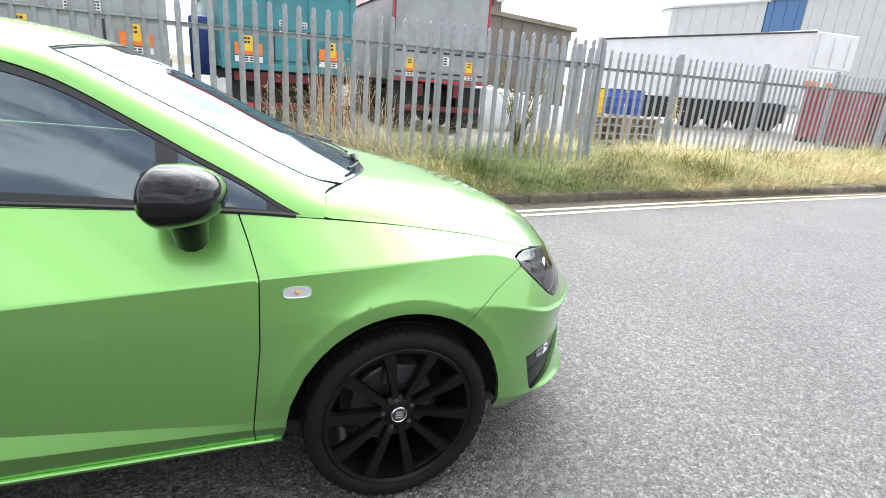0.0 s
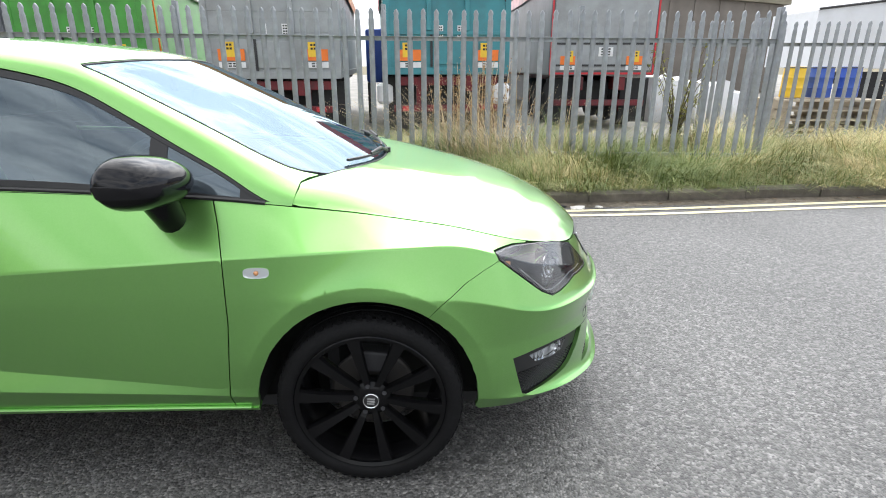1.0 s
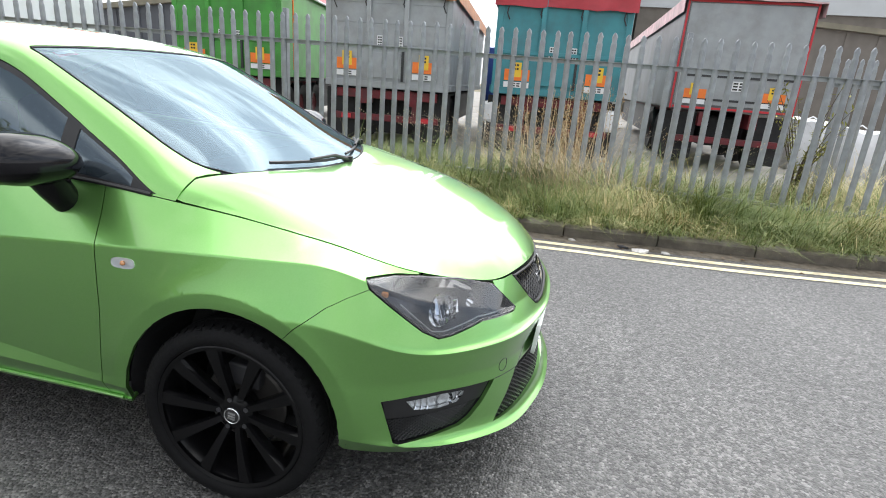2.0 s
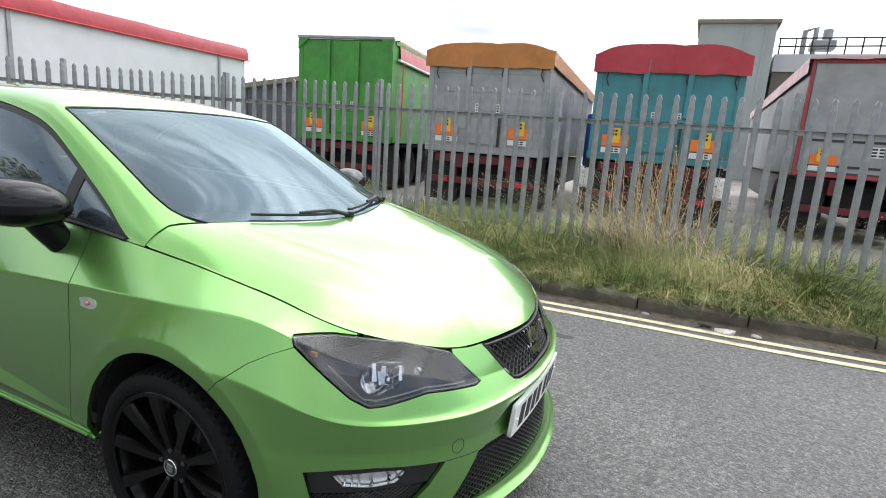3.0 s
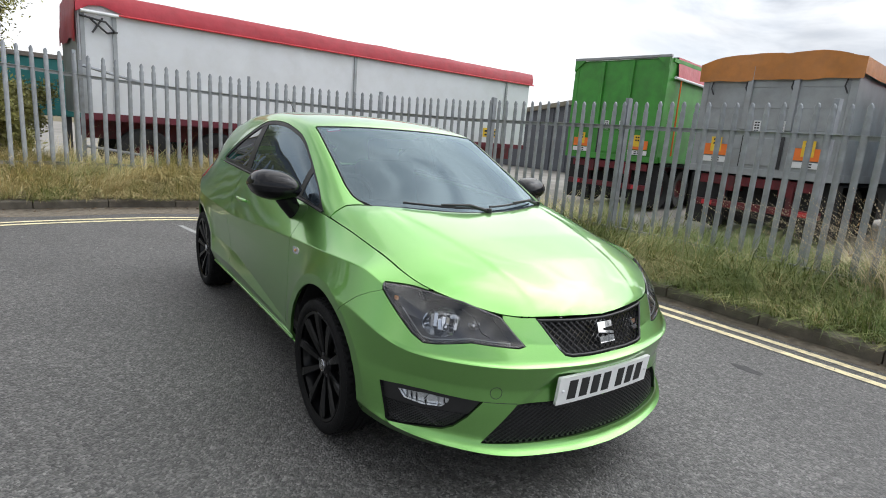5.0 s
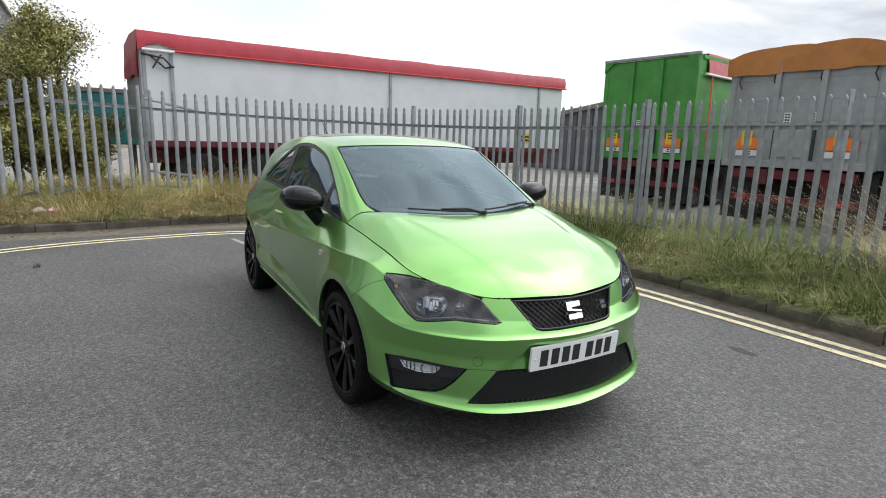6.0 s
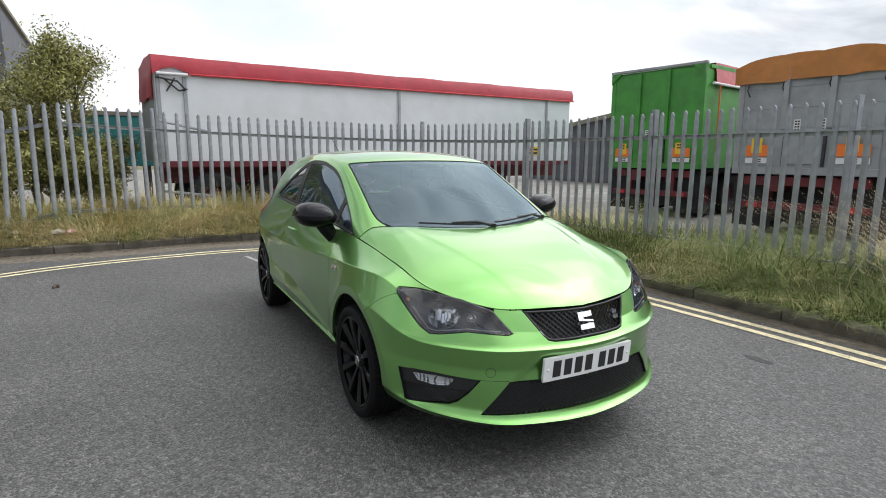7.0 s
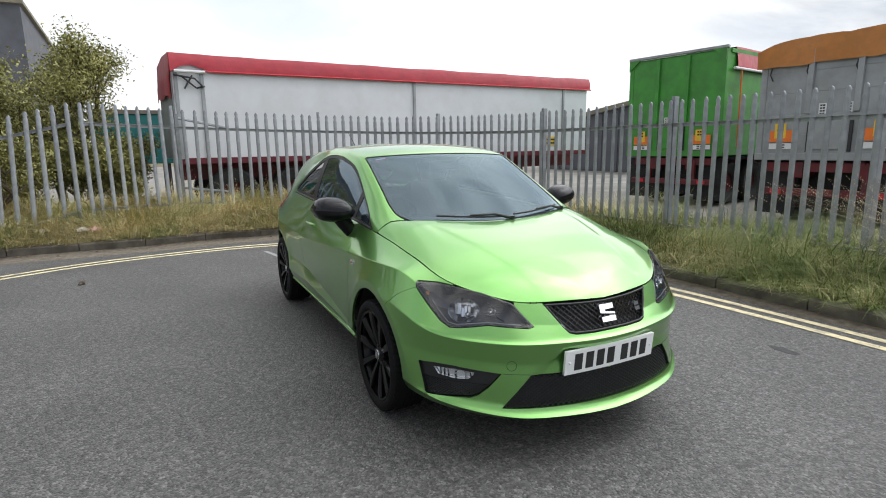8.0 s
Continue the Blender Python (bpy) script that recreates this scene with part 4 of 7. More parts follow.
def build_tower():
    t = building("process_tower", -0.1, 4.4, 40, 46, 10.1, 10.0, mat("green_grey_sheeting", (0.36, 0.40, 0.40), 0.6, var=0.08, scale=0.8), "grey-green sheeted process tower", ribs=1.1)
    g = empty("rooftop_plant", pose(4.6, 41, 0), "grey rooftop plant with rails and ducts", "plant")
    part("deck", boxed(0.0, 16, 0, 5, 7.2, 8.3), M_CLAD, g)
    part("deck_wall", boxed(0.05, 15.9, 0.2, 4.9, 0, 7.2), M_SHED, g)
    for x in np.arange(0.2, 9, 0.9):
        part("rail_post", boxed(x - 0.04, x + 0.04, 0.1, 0.16, 8.3, 9.3), M_DARK, g)
    for z in (8.8, 9.3):
        part("rail", boxed(0.1, 8.6, 0.1, 0.16, z - 0.04, z + 0.04), M_DARK, g)
    part("duct", tube(bmesh.new(), [(1.6, 1, 8.3), (1.6, 1, 9.9), (2.2, 1, 10.1), (2.2, 1, 8.3)], 0.16), M_SILVER, g)
    part("fan_housing", boxed(2.0, 3.4, 0.6, 1.8, 8.7, 9.3, bevel=0.1), M_SILVER, g)
    part("fan_cowl", tube(bmesh.new(), [(2.9, 1.2, 9.3), (2.9, 1.2, 10.0)], 0.28, 12), M_SILVER, g)


build_tower()


def build_far_lorry():
    """The white tipping trailer in the next yard, seen from its side and tail."""
    a, b = Vector((12.0, 15, 0)), Vector((22.0, 14.6, 0))
    t = empty("white_tipper", pose(a.x, a.y, 0, 0, 0, -2), "long plain white tipping trailer with a ribbed tailgate", "trailer", GROUP)
    L = 10.0
    bm = box(bmesh.new(), 0, L, 0, 2.4, 1.25, 3)
    for v in bm.verts:
        if v.co.z > 2:
            v.co.z = 2.9 + 1.15 * v.co.x / L
        elif v.co.x > 5:
            v.co.z = 1.15
    part("body", bm, M_WHITE, t)
    part("top_rail", tube(bmesh.new(), [(0, -0.03, 2.93), (L, -0.03, 4.07)], 0.035), M_DARK, t)
    part("tailgate", boxed(L + 0.02, L + 0.1, 0.0, 2.4, 1.2, 4.15, bevel=0.02), M_WHITE, t)
    g = part("tail_frame", boxed(L + 0.12, L + 2.6, 0.02, 0.12, 2.7, 4.1, bevel=0.03), M_WHITE, t)
    part("tail_frame", boxed(L + 0.0, L + 2.2, 0.02, 0.12, 1.0, 2.66, bevel=0.03), M_WHITE, t)
    for x in (0.3, 1.2, 2.1):
        part("rib", boxed(L + x, L + x + 0.1, -0.05, 0.018, 2.8, 4.0), M_WHITE, t)
    for x in (0.5, 1.7):
        part("orange_board", boxed(L + x - 0.3, L + x + 0.3, -0.02, 0.018, 1.85, 2.15), M_ORANGE, t)
    part("chassis_beam", boxed(1.5, L, 0.7, 0.9, 0.75, 1.12), M_DARK, t)
    for x in (2.2, 4.6, 6.0, 7.4, 8.8):
        bm = bmesh.new()
        lathe(bm, [(0.2, -0.14), (0.45, -0.15), (0.5, -0.1), (0.5, 0.1), (0.45, 0.15), (0.2, 0.14)], 24, "Y", closed=True)
        part("tyre", bm, M_BLACK, t, smooth=True).location = (x, 0.2, 0.5)
    part("side_skirt", boxed(1.8, L - 0.4, 0.05, 0.09, 0.35, 1.1), M_BLACK, t)


build_far_lorry()


def build_yard_goods():
    c = empty("red_container", pose(20.6, 9.2, 0), "dull red steel container", "container")
    part("body", boxed(-2.6, 2.6, 0, 2.3, 0.12, 1.75, bevel=0.02), mat("dull_red_steel", (0.20, 0.03, 0.05), 0.6, var=0.15, scale=2), c)
    for i in range(17):
        part("rib", boxed(-2.5 + i * 0.31, -2.38 + i * 0.31, -0.04, -0.003, 0.2, 1.65), M_CHASSIS, c)
    for x in (-2.3, 2.3):
        part("skid", boxed(x - 0.15, x + 0.15, 0, 2.3, -0.02, 0.115), M_DARK, c)
    c = empty("teal_container", pose(-14.0, -2.6, 0), "dark teal steel container beyond the fence", "container")
    teal_dark = mat("dark_teal", (0.02, 0.16, 0.16), 0.5, var=0.1, scale=2)
    part("body", boxed(-2.4, 0, -0.7, 1.2, 1.1, 2.4, bevel=0.03), teal_dark, c)
    part("lid", boxed(-2.42, 0.03, -0.72, 1.22, 2.4, 2.5), M_SHED, c)
    for y in (-0.5, 0.9):
        part("stand", boxed(-2.2, -0.1, y - 0.1, y + 0.1, -0.02, 1.095), M_DARK, c)
    for x, m, lab in ((7.42, M_AMBER, "yellow plastic drum"), (7.95, M_BLUE, "blue plastic drum"), (8.5, M_BLUE, "blue plastic drum")):
        d = empty("drum", pose(x, 8.6, 0.72), lab + " on a pallet stack", "drum", "drums behind the fence")
        bm = bmesh.new()
        lathe(bm, [(0.0, 0.0), (0.2, 0.0), (0.215, 0.02), (0.21, 0.16), (0.22, 0.18), (0.21, 0.2), (0.21, 0.36), (0.22, 0.38), (0.21, 0.4), (0.2, 0.55), (0.17, 0.58), (0.0, 0.58)], 20, "Z")
        part("barrel", bm, m, d, smooth=True)
        part("lid_ring", tube(bmesh.new(), [(0.2 * math.cos(k), 0.2 * math.sin(k), 0.56) for k in np.linspace(0, 6.283, 17)], 0.012, 5, False), M_DARK, d)
    p = empty("pallet_stack", pose(8.0, 8.65, -0.02), "stack of pale wooden pallets", "pallets")
    wood = mat("pallet_wood", (0.42, 0.36, 0.27), 0.85, var=0.2, scale=6)
    for k in range(4):
        for y in (-0.45, -0.15, 0.15, 0.45):
            part("board", boxed(-1.0, 1.0, y - 0.1, y + 0.1, 0.145 + 0.18 * k, 0.175 + 0.18 * k), wood, p)
        for x in (-0.9, 0, 0.9):
            part("block", boxed(x - 0.08, x + 0.08, -0.5, 0.5, 0.18 * k, 0.145 + 0.18 * k), wood, p)
    for k, (x, y, w, h) in enumerate(((6.1, 11.6, 0.8, 1.05), (7.0, 11.4, 0.85, 0.95), (7.9, 11.7, 0.8, 0.7))):
        bag = empty("bulk_bag", pose(x, y, -0.02, 0, 0, 12 * k), "slumped white woven bulk bag", "bag", "white bags in the yard")
        bm = box(bmesh.new(), -w / 2, w / 2, -w / 2, w / 2, 0, h)
        bmesh.ops.subdivide_edges(bm, edges=bm.edges[:], cuts=5, use_grid_fill=True)
        for v in bm.verts:
            q = noise.noise(v.co * 3 + Vector((k, 0, 0)))
            v.co += Vector((v.co.x, v.co.y, 0)) * (0.18 * math.sin(math.pi * v.co.z / h)) + Vector((q, q, 0)) * 0.05
            v.co.z *= 1 - 0.12 * q
        part("sack", bm, M_LABEL, bag, smooth=True)
        part("sack_loop", tube(bmesh.new(), [(-w / 3, 0, h * 0.95), (0, 0, h + 0.1), (w / 3, 0, h * 0.95)], 0.015), M_LABEL, bag)
    b = empty("blue_tank", pose(-0.95, 11.2, -0.02), "blue plastic tank on a dark stand", "tank")
    part("tank", boxed(-0.3, 0.3, 0, 0.6, 0.95, 2.15, bevel=0.06), M_BLUE, b, smooth=True)
    for x in (-0.25, 0.25):
        part("leg", boxed(x - 0.04, x + 0.04, 0.05, 0.55, 0, 0.948), M_DARK, b)


build_yard_goods()


def build_gate_frame():
    g = empty("barrier_frame", pose(0, 0, 0), "bent steel barrier frame behind the fence", "barrier")
    pts = [(-8.95, -1.44, 2.02), (-8.95, -0.58, 1.84), (-8.95, -0.66, 0.60), (-8.95, -1.50, 0.72)]
    for a, b in ((0, 1), (2, 3)):
        part("bar", tube(bmesh.new(), [pts[a], pts[b]], 0.025, 6), M_GALV, g)
    part("bar", tube(bmesh.new(), [pts[1], (-8.95, -0.66, 0.1)], 0.025, 6), M_GALV, g)
    part("upright", boxed(-8.98, -8.92, -1.50, -1.44, 0.1, 2.1), M_GALV, g)


build_gate_frame()


def tree(name, x, y, h, spread, seed, label, base=0.3, n_leaf=9000, leaf=0.05):
    """A shrubby tree: forking limbs, and leaves in loose clumps about the twigs."""
    rng = np.random.default_rng(seed)
    t = empty(name, pose(x, y, -0.05), label, "tree", "trees round the road")
    bm = bmesh.new()
    tips = []

    def limb(p, d, r, length, depth):
        q = [Vector(p)]
        for k in range(3):
            d = (d + Vector(rng.normal(size=3)) * 0.16).normalized()
            q.append(q[-1] + d * length / 3)
        tube(bm, q, [r, r * 0.85, r * 0.7, r * 0.55], 6)
        if depth == 0:
            tips.extend(q[1:])
            return
        if depth < 3:
            tips.extend(q[2:])
        for _ in range(3):
            side = Vector(rng.normal(size=3))
            side.z = abs(side.z) * 0.5
            limb(q[-1] if rng.random() < .6 else q[2], (d * 0.9 + side.normalized() * spread).normalized(), r * 0.55, length * 0.68, depth - 1)

    for _ in range(3):
        d = Vector((rng.normal() * 0.35, rng.normal() * 0.35, 1)).normalized()
        limb((rng.normal() * 0.1, rng.normal() * 0.1, 0), d, 0.09 * h / 4, h * 0.36, 3)
    part("trunk", bm, M_BARK, t, "grey-brown forked trunk", smooth=True)
    T = np.array([tuple(p) for p in tips])
    T = T[T[:, 2] > base]
    n = n_leaf
    c = T[rng.integers(0, len(T), n)] + rng.normal(size=(n, 3)) * 0.13 * h / 4
    a = rng.normal(size=(n, 3))
    a /= np.linalg.norm(a, axis=1)[:, None]
    b = np.cross(a, rng.normal(size=(n, 3)))
    b /= np.linalg.norm(b, axis=1)[:, None] + 1e-9
    size = (leaf * (0.6 + 0.8 * rng.random(n)))[:, None]
    V = np.stack([c - a * size, c + b * size * 0.42, c + a * size, c - b * size * 0.42], 1).reshape(-1, 3).tolist()
    F = np.arange(4 * n).reshape(-1, 4).tolist()
    tagged(mesh_part("crown", V, F, M_LEAF, t, "olive green leaves in loose clumps"), kind="stuff")
    return t


tree("tree", -11.4, -3.6, 4.6, 0.8, 3, "olive green shrubby tree behind the fence", 0.3, 30000, 0.033)
tree("tree", -10.9, -5.5, 4.2, 1.0, 5, "dense olive shrub against the fence", 0.1, 22000, 0.042)
tree("tree", -10.2, -4.9, 2.4, 1.1, 6, "low dense shrub tangled in the fence", 0.0, 14000, 0.035)
tree("tree", -10.3, -3.0, 2.2, 1.2, 18, "low dark shrub behind the fence", 0.0, 17000, 0.038)
tree("tree", -11.2, -3.2, 2.9, 1.1, 19, "low dark shrub behind the fence", 0.0, 20000, 0.038)
tree("tree", -8.7, -4.5, 2.6, 1.1, 22, "orange-tinged olive shrub leaning over the fence", 0.2, 14000, 0.035)
tree("tree", -9.7, -4.3, 2.0, 1.2, 16, "low shrub behind the fence", 0.0, 12000, 0.035)
tree("tree", -9.6, -6.0, 2.6, 1.1, 17, "dense shrub behind the fence", 0.0, 14000, 0.035)
tree("tree", -14.5, -6.8, 5.4, 0.9, 8, "taller olive tree beyond the fence", 0.5, 16000, 0.055)
tree("tree", -10.4, -12.0, 8.5, 0.9, 11, "tree standing across the road", 0.8, 14000, 0.09)
tree("tree", -14.5, -13.0, 9.0, 0.9, 14, "tree standing across the road", 0.8, 14000, 0.10)


def build_weeds():
    """A yellowing weed bush by the fence's end, and a tall dead dock."""
    rng = np.random.default_rng(21)
    w = empty("weed_bush", pose(3.7, 5.4, 0.1), "yellow-green weed bush growing through the fence", "bush")
    bm = bmesh.new()
    V, F = [], []
    for _ in range(26):
        az, ln = rng.random() * 6.28, 0.6 + 0.9 * rng.random()
        q = [Vector((math.cos(az) * 0.4 * k * k * ln, math.sin(az) * 0.2 * k * k * ln, k * ln)) for k in (0, .35, .7, 1.0)]
        tube(bm, q, [0.008, 0.007, 0.005, 0.003], 4)
        for _ in range(26):
            k = rng.random() ** 0.6
            c = np.array((math.cos(az) * 0.4 * k * k * ln, math.sin(az) * 0.2 * k * k * ln, k * ln))
            a = rng.normal(size=3)
            a /= np.linalg.norm(a)
            b = np.cross(a, (0.3, 0.2, 1.0))
            n = len(V)
            V += [tuple(c), tuple(c + a * 0.03 + b * 0.014), tuple(c + a * 0.075), tuple(c + a * 0.03 - b * 0.014)]
            F.append((n, n + 1, n + 2, n + 3))
    tagged(part("stem", bm, M_BARK, w), kind="stuff")
    tagged(mesh_part("leaves", V, F, mat("weed_leaf", (0.30, 0.30, 0.05), 0.6, island=0.4), w), kind="stuff")
    g = empty("dry_weeds", pose(0.92, 5.25, 0.05), "tall brown seeding weeds growing behind the fence", "weeds")
    bm = bmesh.new()
    V, F = [], []
    for _ in range(70):
        x, y, ln = rng.normal() * 0.32, rng.normal() * 0.16, 0.75 + 0.6 * rng.random()
        lx = rng.normal() * 0.12
        tube(bm, [(x, y, 0), (x + lx * 0.4, y, ln * 0.6), (x + lx, y, ln)], [0.006, 0.005, 0.003], 4)
        for _ in range(46):
            k = 0.35 + 0.65 * rng.random()
            c = np.array((x + lx * k * k, y, ln * k)) + rng.normal(size=3) * 0.035
            p, q = rng.normal(size=3) * 0.014, rng.normal(size=3) * 0.014
            n = len(V)
            V += [tuple(c), tuple(c + p), tuple(c + q)]
            F.append((n, n + 1, n + 2))
    tagged(part("stem", bm, M_DRY, g), kind="stuff")
    tagged(mesh_part("seed_heads", V, F, mat("brown_seed", (0.36, 0.23, 0.11), 0.8, island=0.5), g), kind="stuff")
    d = empty("dead_dock", pose(6.4, 5.0, 0.12), "tall dead dock stalk on the verge", "weed")
    bm = bmesh.new()
    tube(bm, [(0, 0, 0), (0.02, 0, 0.5), (-0.01, 0.02, 1.1)], [0.008, 0.007, 0.004], 5)
    part("stem", bm, M_DRY, d)
    V, F = [], []
    for _ in range(150):
        c = np.array((0, 0, 0.75 + 0.36 * rng.random())) + rng.normal(size=3) * (0.05, 0.05, 0.01)
        a, b = rng.normal(size=3) * 0.014, rng.normal(size=3) * 0.014
        n = len(V)
        V += [tuple(c), tuple(c + a), tuple(c + b)]
        F.append((n, n + 1, n + 2))
    tagged(mesh_part("seed_head", V, F, M_DRY, d), kind="stuff")


build_weeds()


def blob(name, x, y, z, r, material, label, category, seed, flat_h=0.02, kind=""):
    """A small irregular scrap lying on the ground."""
    rng = random.Random(seed)
    bm = bmesh.new()
    n = 13
    top = [bm.verts.new((r * rng.uniform(0.5, 1.1) * math.cos(6.283 * k / n) * 1.3, r * rng.uniform(0.5, 1.1) * math.sin(6.283 * k / n) * 0.8, flat_h * rng.uniform(0.1, 1))) for k in range(n)]
    c = bm.verts.new((0, 0, flat_h * 1.2))
    low = [bm.verts.new((v.co.x * 1.02, v.co.y * 1.02, 0)) for v in top]
    for k in range(n):
        bm.faces.new((c, top[k], top[(k + 1) % n]))
        bm.faces.new((top[k], low[k], low[(k + 1) % n], top[(k + 1) % n]))
    ob = part(name, bm, material)
    ob.location = (x, y, z)
    return tagged(ob, label, category, kind=kind)


M_PINK = mat("faded_card", (0.62, 0.36, 0.36), 0.8, var=0.2, scale=30)
M_SCRAP = mat("pale_scrap", (0.60, 0.58, 0.55), 0.8, var=0.25, scale=30)
blob("litter", -7.02, -2.95, verge_z(-7.02, -2.95) + 0.08, 0.13, M_SCRAP, "crumpled white paper litter in the grass", "litter", 1, 0.05)
blob("litter", -7.0, -2.78, verge_z(-7.0, -2.78) + 0.09, 0.11, M_PINK, "faded pink card litter in the grass", "litter", 2, 0.04)
blob("litter", -7.1, -3.45, verge_z(-7.1, -3.45) + 0.07, 0.07, M_SCRAP, "scrap of white litter in the grass", "litter", 3, 0.04)
blob("dead_leaf", -4.2, -2.66, 0.002, 0.05, M_BARK, "dry curled dark leaf on the asphalt", "leaf", 4, 0.03)
blob("broken_plastic", 1.63, 2.73, 0.006, 0.07, M_SCRAP, "broken pale plastic scrap by the kerb", "litter", 5, 0.025)
blob("broken_plastic", 1.50, 2.80, 0.006, 0.04, M_DARK, "broken dark plastic scrap by the kerb", "litter", 6, 0.02)
blob("broken_plastic", 1.86, 2.76, 0.006, 0.035, M_SCRAP, "broken pale plastic scrap by the kerb", "litter", 7, 0.02)
blob("broken_plastic", 1.05, 2.84, 0.006, 0.03, M_SCRAP, "small pale scrap by the kerb", "litter", 8, 0.015)
blob("oil_stain", 0.56, 1.89, 0.0015, 0.085, mat("oil_mark", (0.05, 0.05, 0.05), 0.7, var=0.3, scale=40), "dark oil stain on the asphalt", "stain", 9, 0.002, "structure")
M_WORN = mat("worn_white_paint", (0.33, 0.33, 0.32), 0.8, var=0.3, scale=30)
tagged(strip("road_mark", spline([(-5.15, -0.60), (-4.4, -0.46)], 0.1), (-0.03, 0.03), (0.004, 0.004), M_WORN), "short worn white paint mark on asphalt", "road marking", kind="structure")


def build_leaf_litter():
    """Fallen leaves and bits of straw lying along the kerb of the bend and on the verge's edge."""
    rng = np.random.default_rng(31)
    run = KERB[(KERB[:, 0] < 6) & (KERB[:, 1] > -7)]
    nn = normals2(run)
    V, F = [], []
    for _ in range(4200):
        i = int(rng.integers(0, len(run)))
        bend = run[i][0] < -3.5
        if not bend and rng.random() < 0.75:
            continue
        o = rng.normal(-0.22, 0.16) if rng.random() < 0.6 else abs(rng.normal(0.02, 0.14))
        x, y = run[i][0] + nn[i][0] * o + rng.normal() * 0.05, run[i][1] + nn[i][1] * o + rng.normal() * 0.05
        z = 0.012 if o > 0.0 else verge_z(x, y) + 0.02
        az, s = rng.random() * 6.28, 0.008 + 0.022 * rng.random() ** 2
        w, c = s * (0.25 + 0.4 * rng.random()), s * (rng.random() - 0.2) * 0.8
        ca, sa = math.cos(az), math.sin(az)
        k = len(V)
        V += [(x - ca * s, y - sa * s, z), (x + sa * w, y - ca * w, z + c), (x + ca * s, y + sa * s, z + 0.004), (x - sa * w, y + ca * w, z + c)]
        F += [(k, k + 1, k + 2), (k, k + 2, k + 3)]
    tagged(mesh_part("leaf_litter", V, F, mat("dead_leaf", (0.17, 0.115, 0.07), 0.8, island=0.6)), "brown fallen leaves and straw along the kerb", "leaves", kind="stuff")


build_leaf_litter()


# ---- the car: its surfaces ----
# Front axle at the origin, nose towards +x. The lower body is a profile swept round a plan outline (u: the way along it
# from the nose's middle, z: height); the bonnet is a height over the plan; the cabin is a row of sections (x, q), with
# q = 0 on the middle line, 1 at the roof's edge and 2 at the waist, negative on the car's right.
OUT = spline([(0.885, -0.2), (0.897, 0), (0.882, 0.2), (0.815, 0.44), (0.70, 0.615), (0.56, 0.735), (0.40, 0.805), (0.2, 0.834), (-0.1, 0.84), (-0.6, 0.84), (-1.2, 0.842), (-1.8, 0.845), (-2.3, 0.845), (-2.7, 0.815), (-3.0, 0.72), (-3.13, 0.5), (-3.17, 0.25), (-3.18, 0), (-3.17, -0.2)], 0.004)
_i0, _i1 = int(np.argmin(np.hypot(OUT[:, 0] - 0.897, OUT[:, 1]))), int(np.argmin(np.hypot(OUT[:, 0] + 3.18, OUT[:, 1])))
OUT = OUT[_i0:_i1 + 1]
ON = -normals2(OUT)
ON = ON * np.sign((ON * (OUT[:, :2] - np.array([-1.1, 0]))).sum(1))[:, None]
OU = np.concatenate([[0], np.cumsum(np.linalg.norm(np.diff(OUT, axis=0), axis=1))])
U_END = float(OU[-1])


def uof(x, y=0.84):
    return float(OU[np.argmin(np.hypot(OUT[:, 0] - x, OUT[:, 1] - abs(y)))])


KU = [0, uof(0.815, 0.44), uof(0.56, 0.735), uof(0.30), uof(0), uof(-0.42), uof(-1.5), uof(-2.47), uof(-2.98, 0.73), U_END]
LZ = ((.175, .195, .230, .255, .27, .275, .275, .28, .30, .30),
      (.214, .228, .27, .31, .32, .345, .385, .36, .40, .40),
      (.44, .455, .48, .48, .44, .362, .475, .50, .56, .56),
      (.545, .555, .575, .66, .68, .66, .66, .70, .72, .72),
      (.60, .625, .72, .822, .818, .798, .730, .76, .88, .90),
      (.70, .708, .785, .846, .897, .948, 1.0, 1.03, 1.0, .98))
LD = ((.035, .03, .03, .03, .03, .035, .035, .03, .05, .05),
      (-.030, -.026, -.006, .008, .006, .004, .004, .006, .01, .01),
      (.020, .016, .010, .010, .007, .006, .030, .014, 0, 0),
      (-.002, -.005, -.006, .002, .002, .005, .006, -.004, .01, .01),
      (.035, .05, .056, .046, .020, .008, .002, -.004, .03, .06),
      (.078, .10, .125, .16, .145, .118, .10, .12, .16, .14))


def gauss(a, sig, axis):
    r = int(4 * sig) + 1
    k = np.exp(-0.5 * (np.arange(-r, r + 1) / sig) ** 2)
    k /= k.sum()
    pad = [(0, 0)] * a.ndim
    pad[axis] = (r, r)
    return np.apply_along_axis(lambda m: np.convolve(m, k, "valid"), axis, np.pad(a, pad, mode="reflect", reflect_type="odd"))


TU = np.arange(0, U_END + 0.02, 0.01)
TV = np.linspace(0, 5, 301)


def lut(rows):
    """The profile's levels along u, soft between the creases and crisp on them."""
    a = np.stack([np.interp(TU, KU, r) for r in rows], 1)
    a = gauss(a, 6.0, 0)
    b = np.stack([np.interp(TV, range(6), q) for q in a])
    soft, crisp = gauss(b, 3.4, 1), gauss(b, 0.8, 1)
    flank = np.clip((TU - 1.05) / 0.25, 0, 1)[:, None]
    near = lambda k: np.exp(-((TV - k) / 0.16) ** 2)[None, :]
    w = near(4) + near(1) + near(2) * flank + near(3) * (1 - flank)
    return soft + (crisp - soft) * np.clip(w, 0, 1)


TZ, TD = lut(LZ), lut(LD)
HUBS = ((0.0, 0.302), (-2.469, 0.302))
ARCH_R, ARCH_UP = 0.350, 1.045


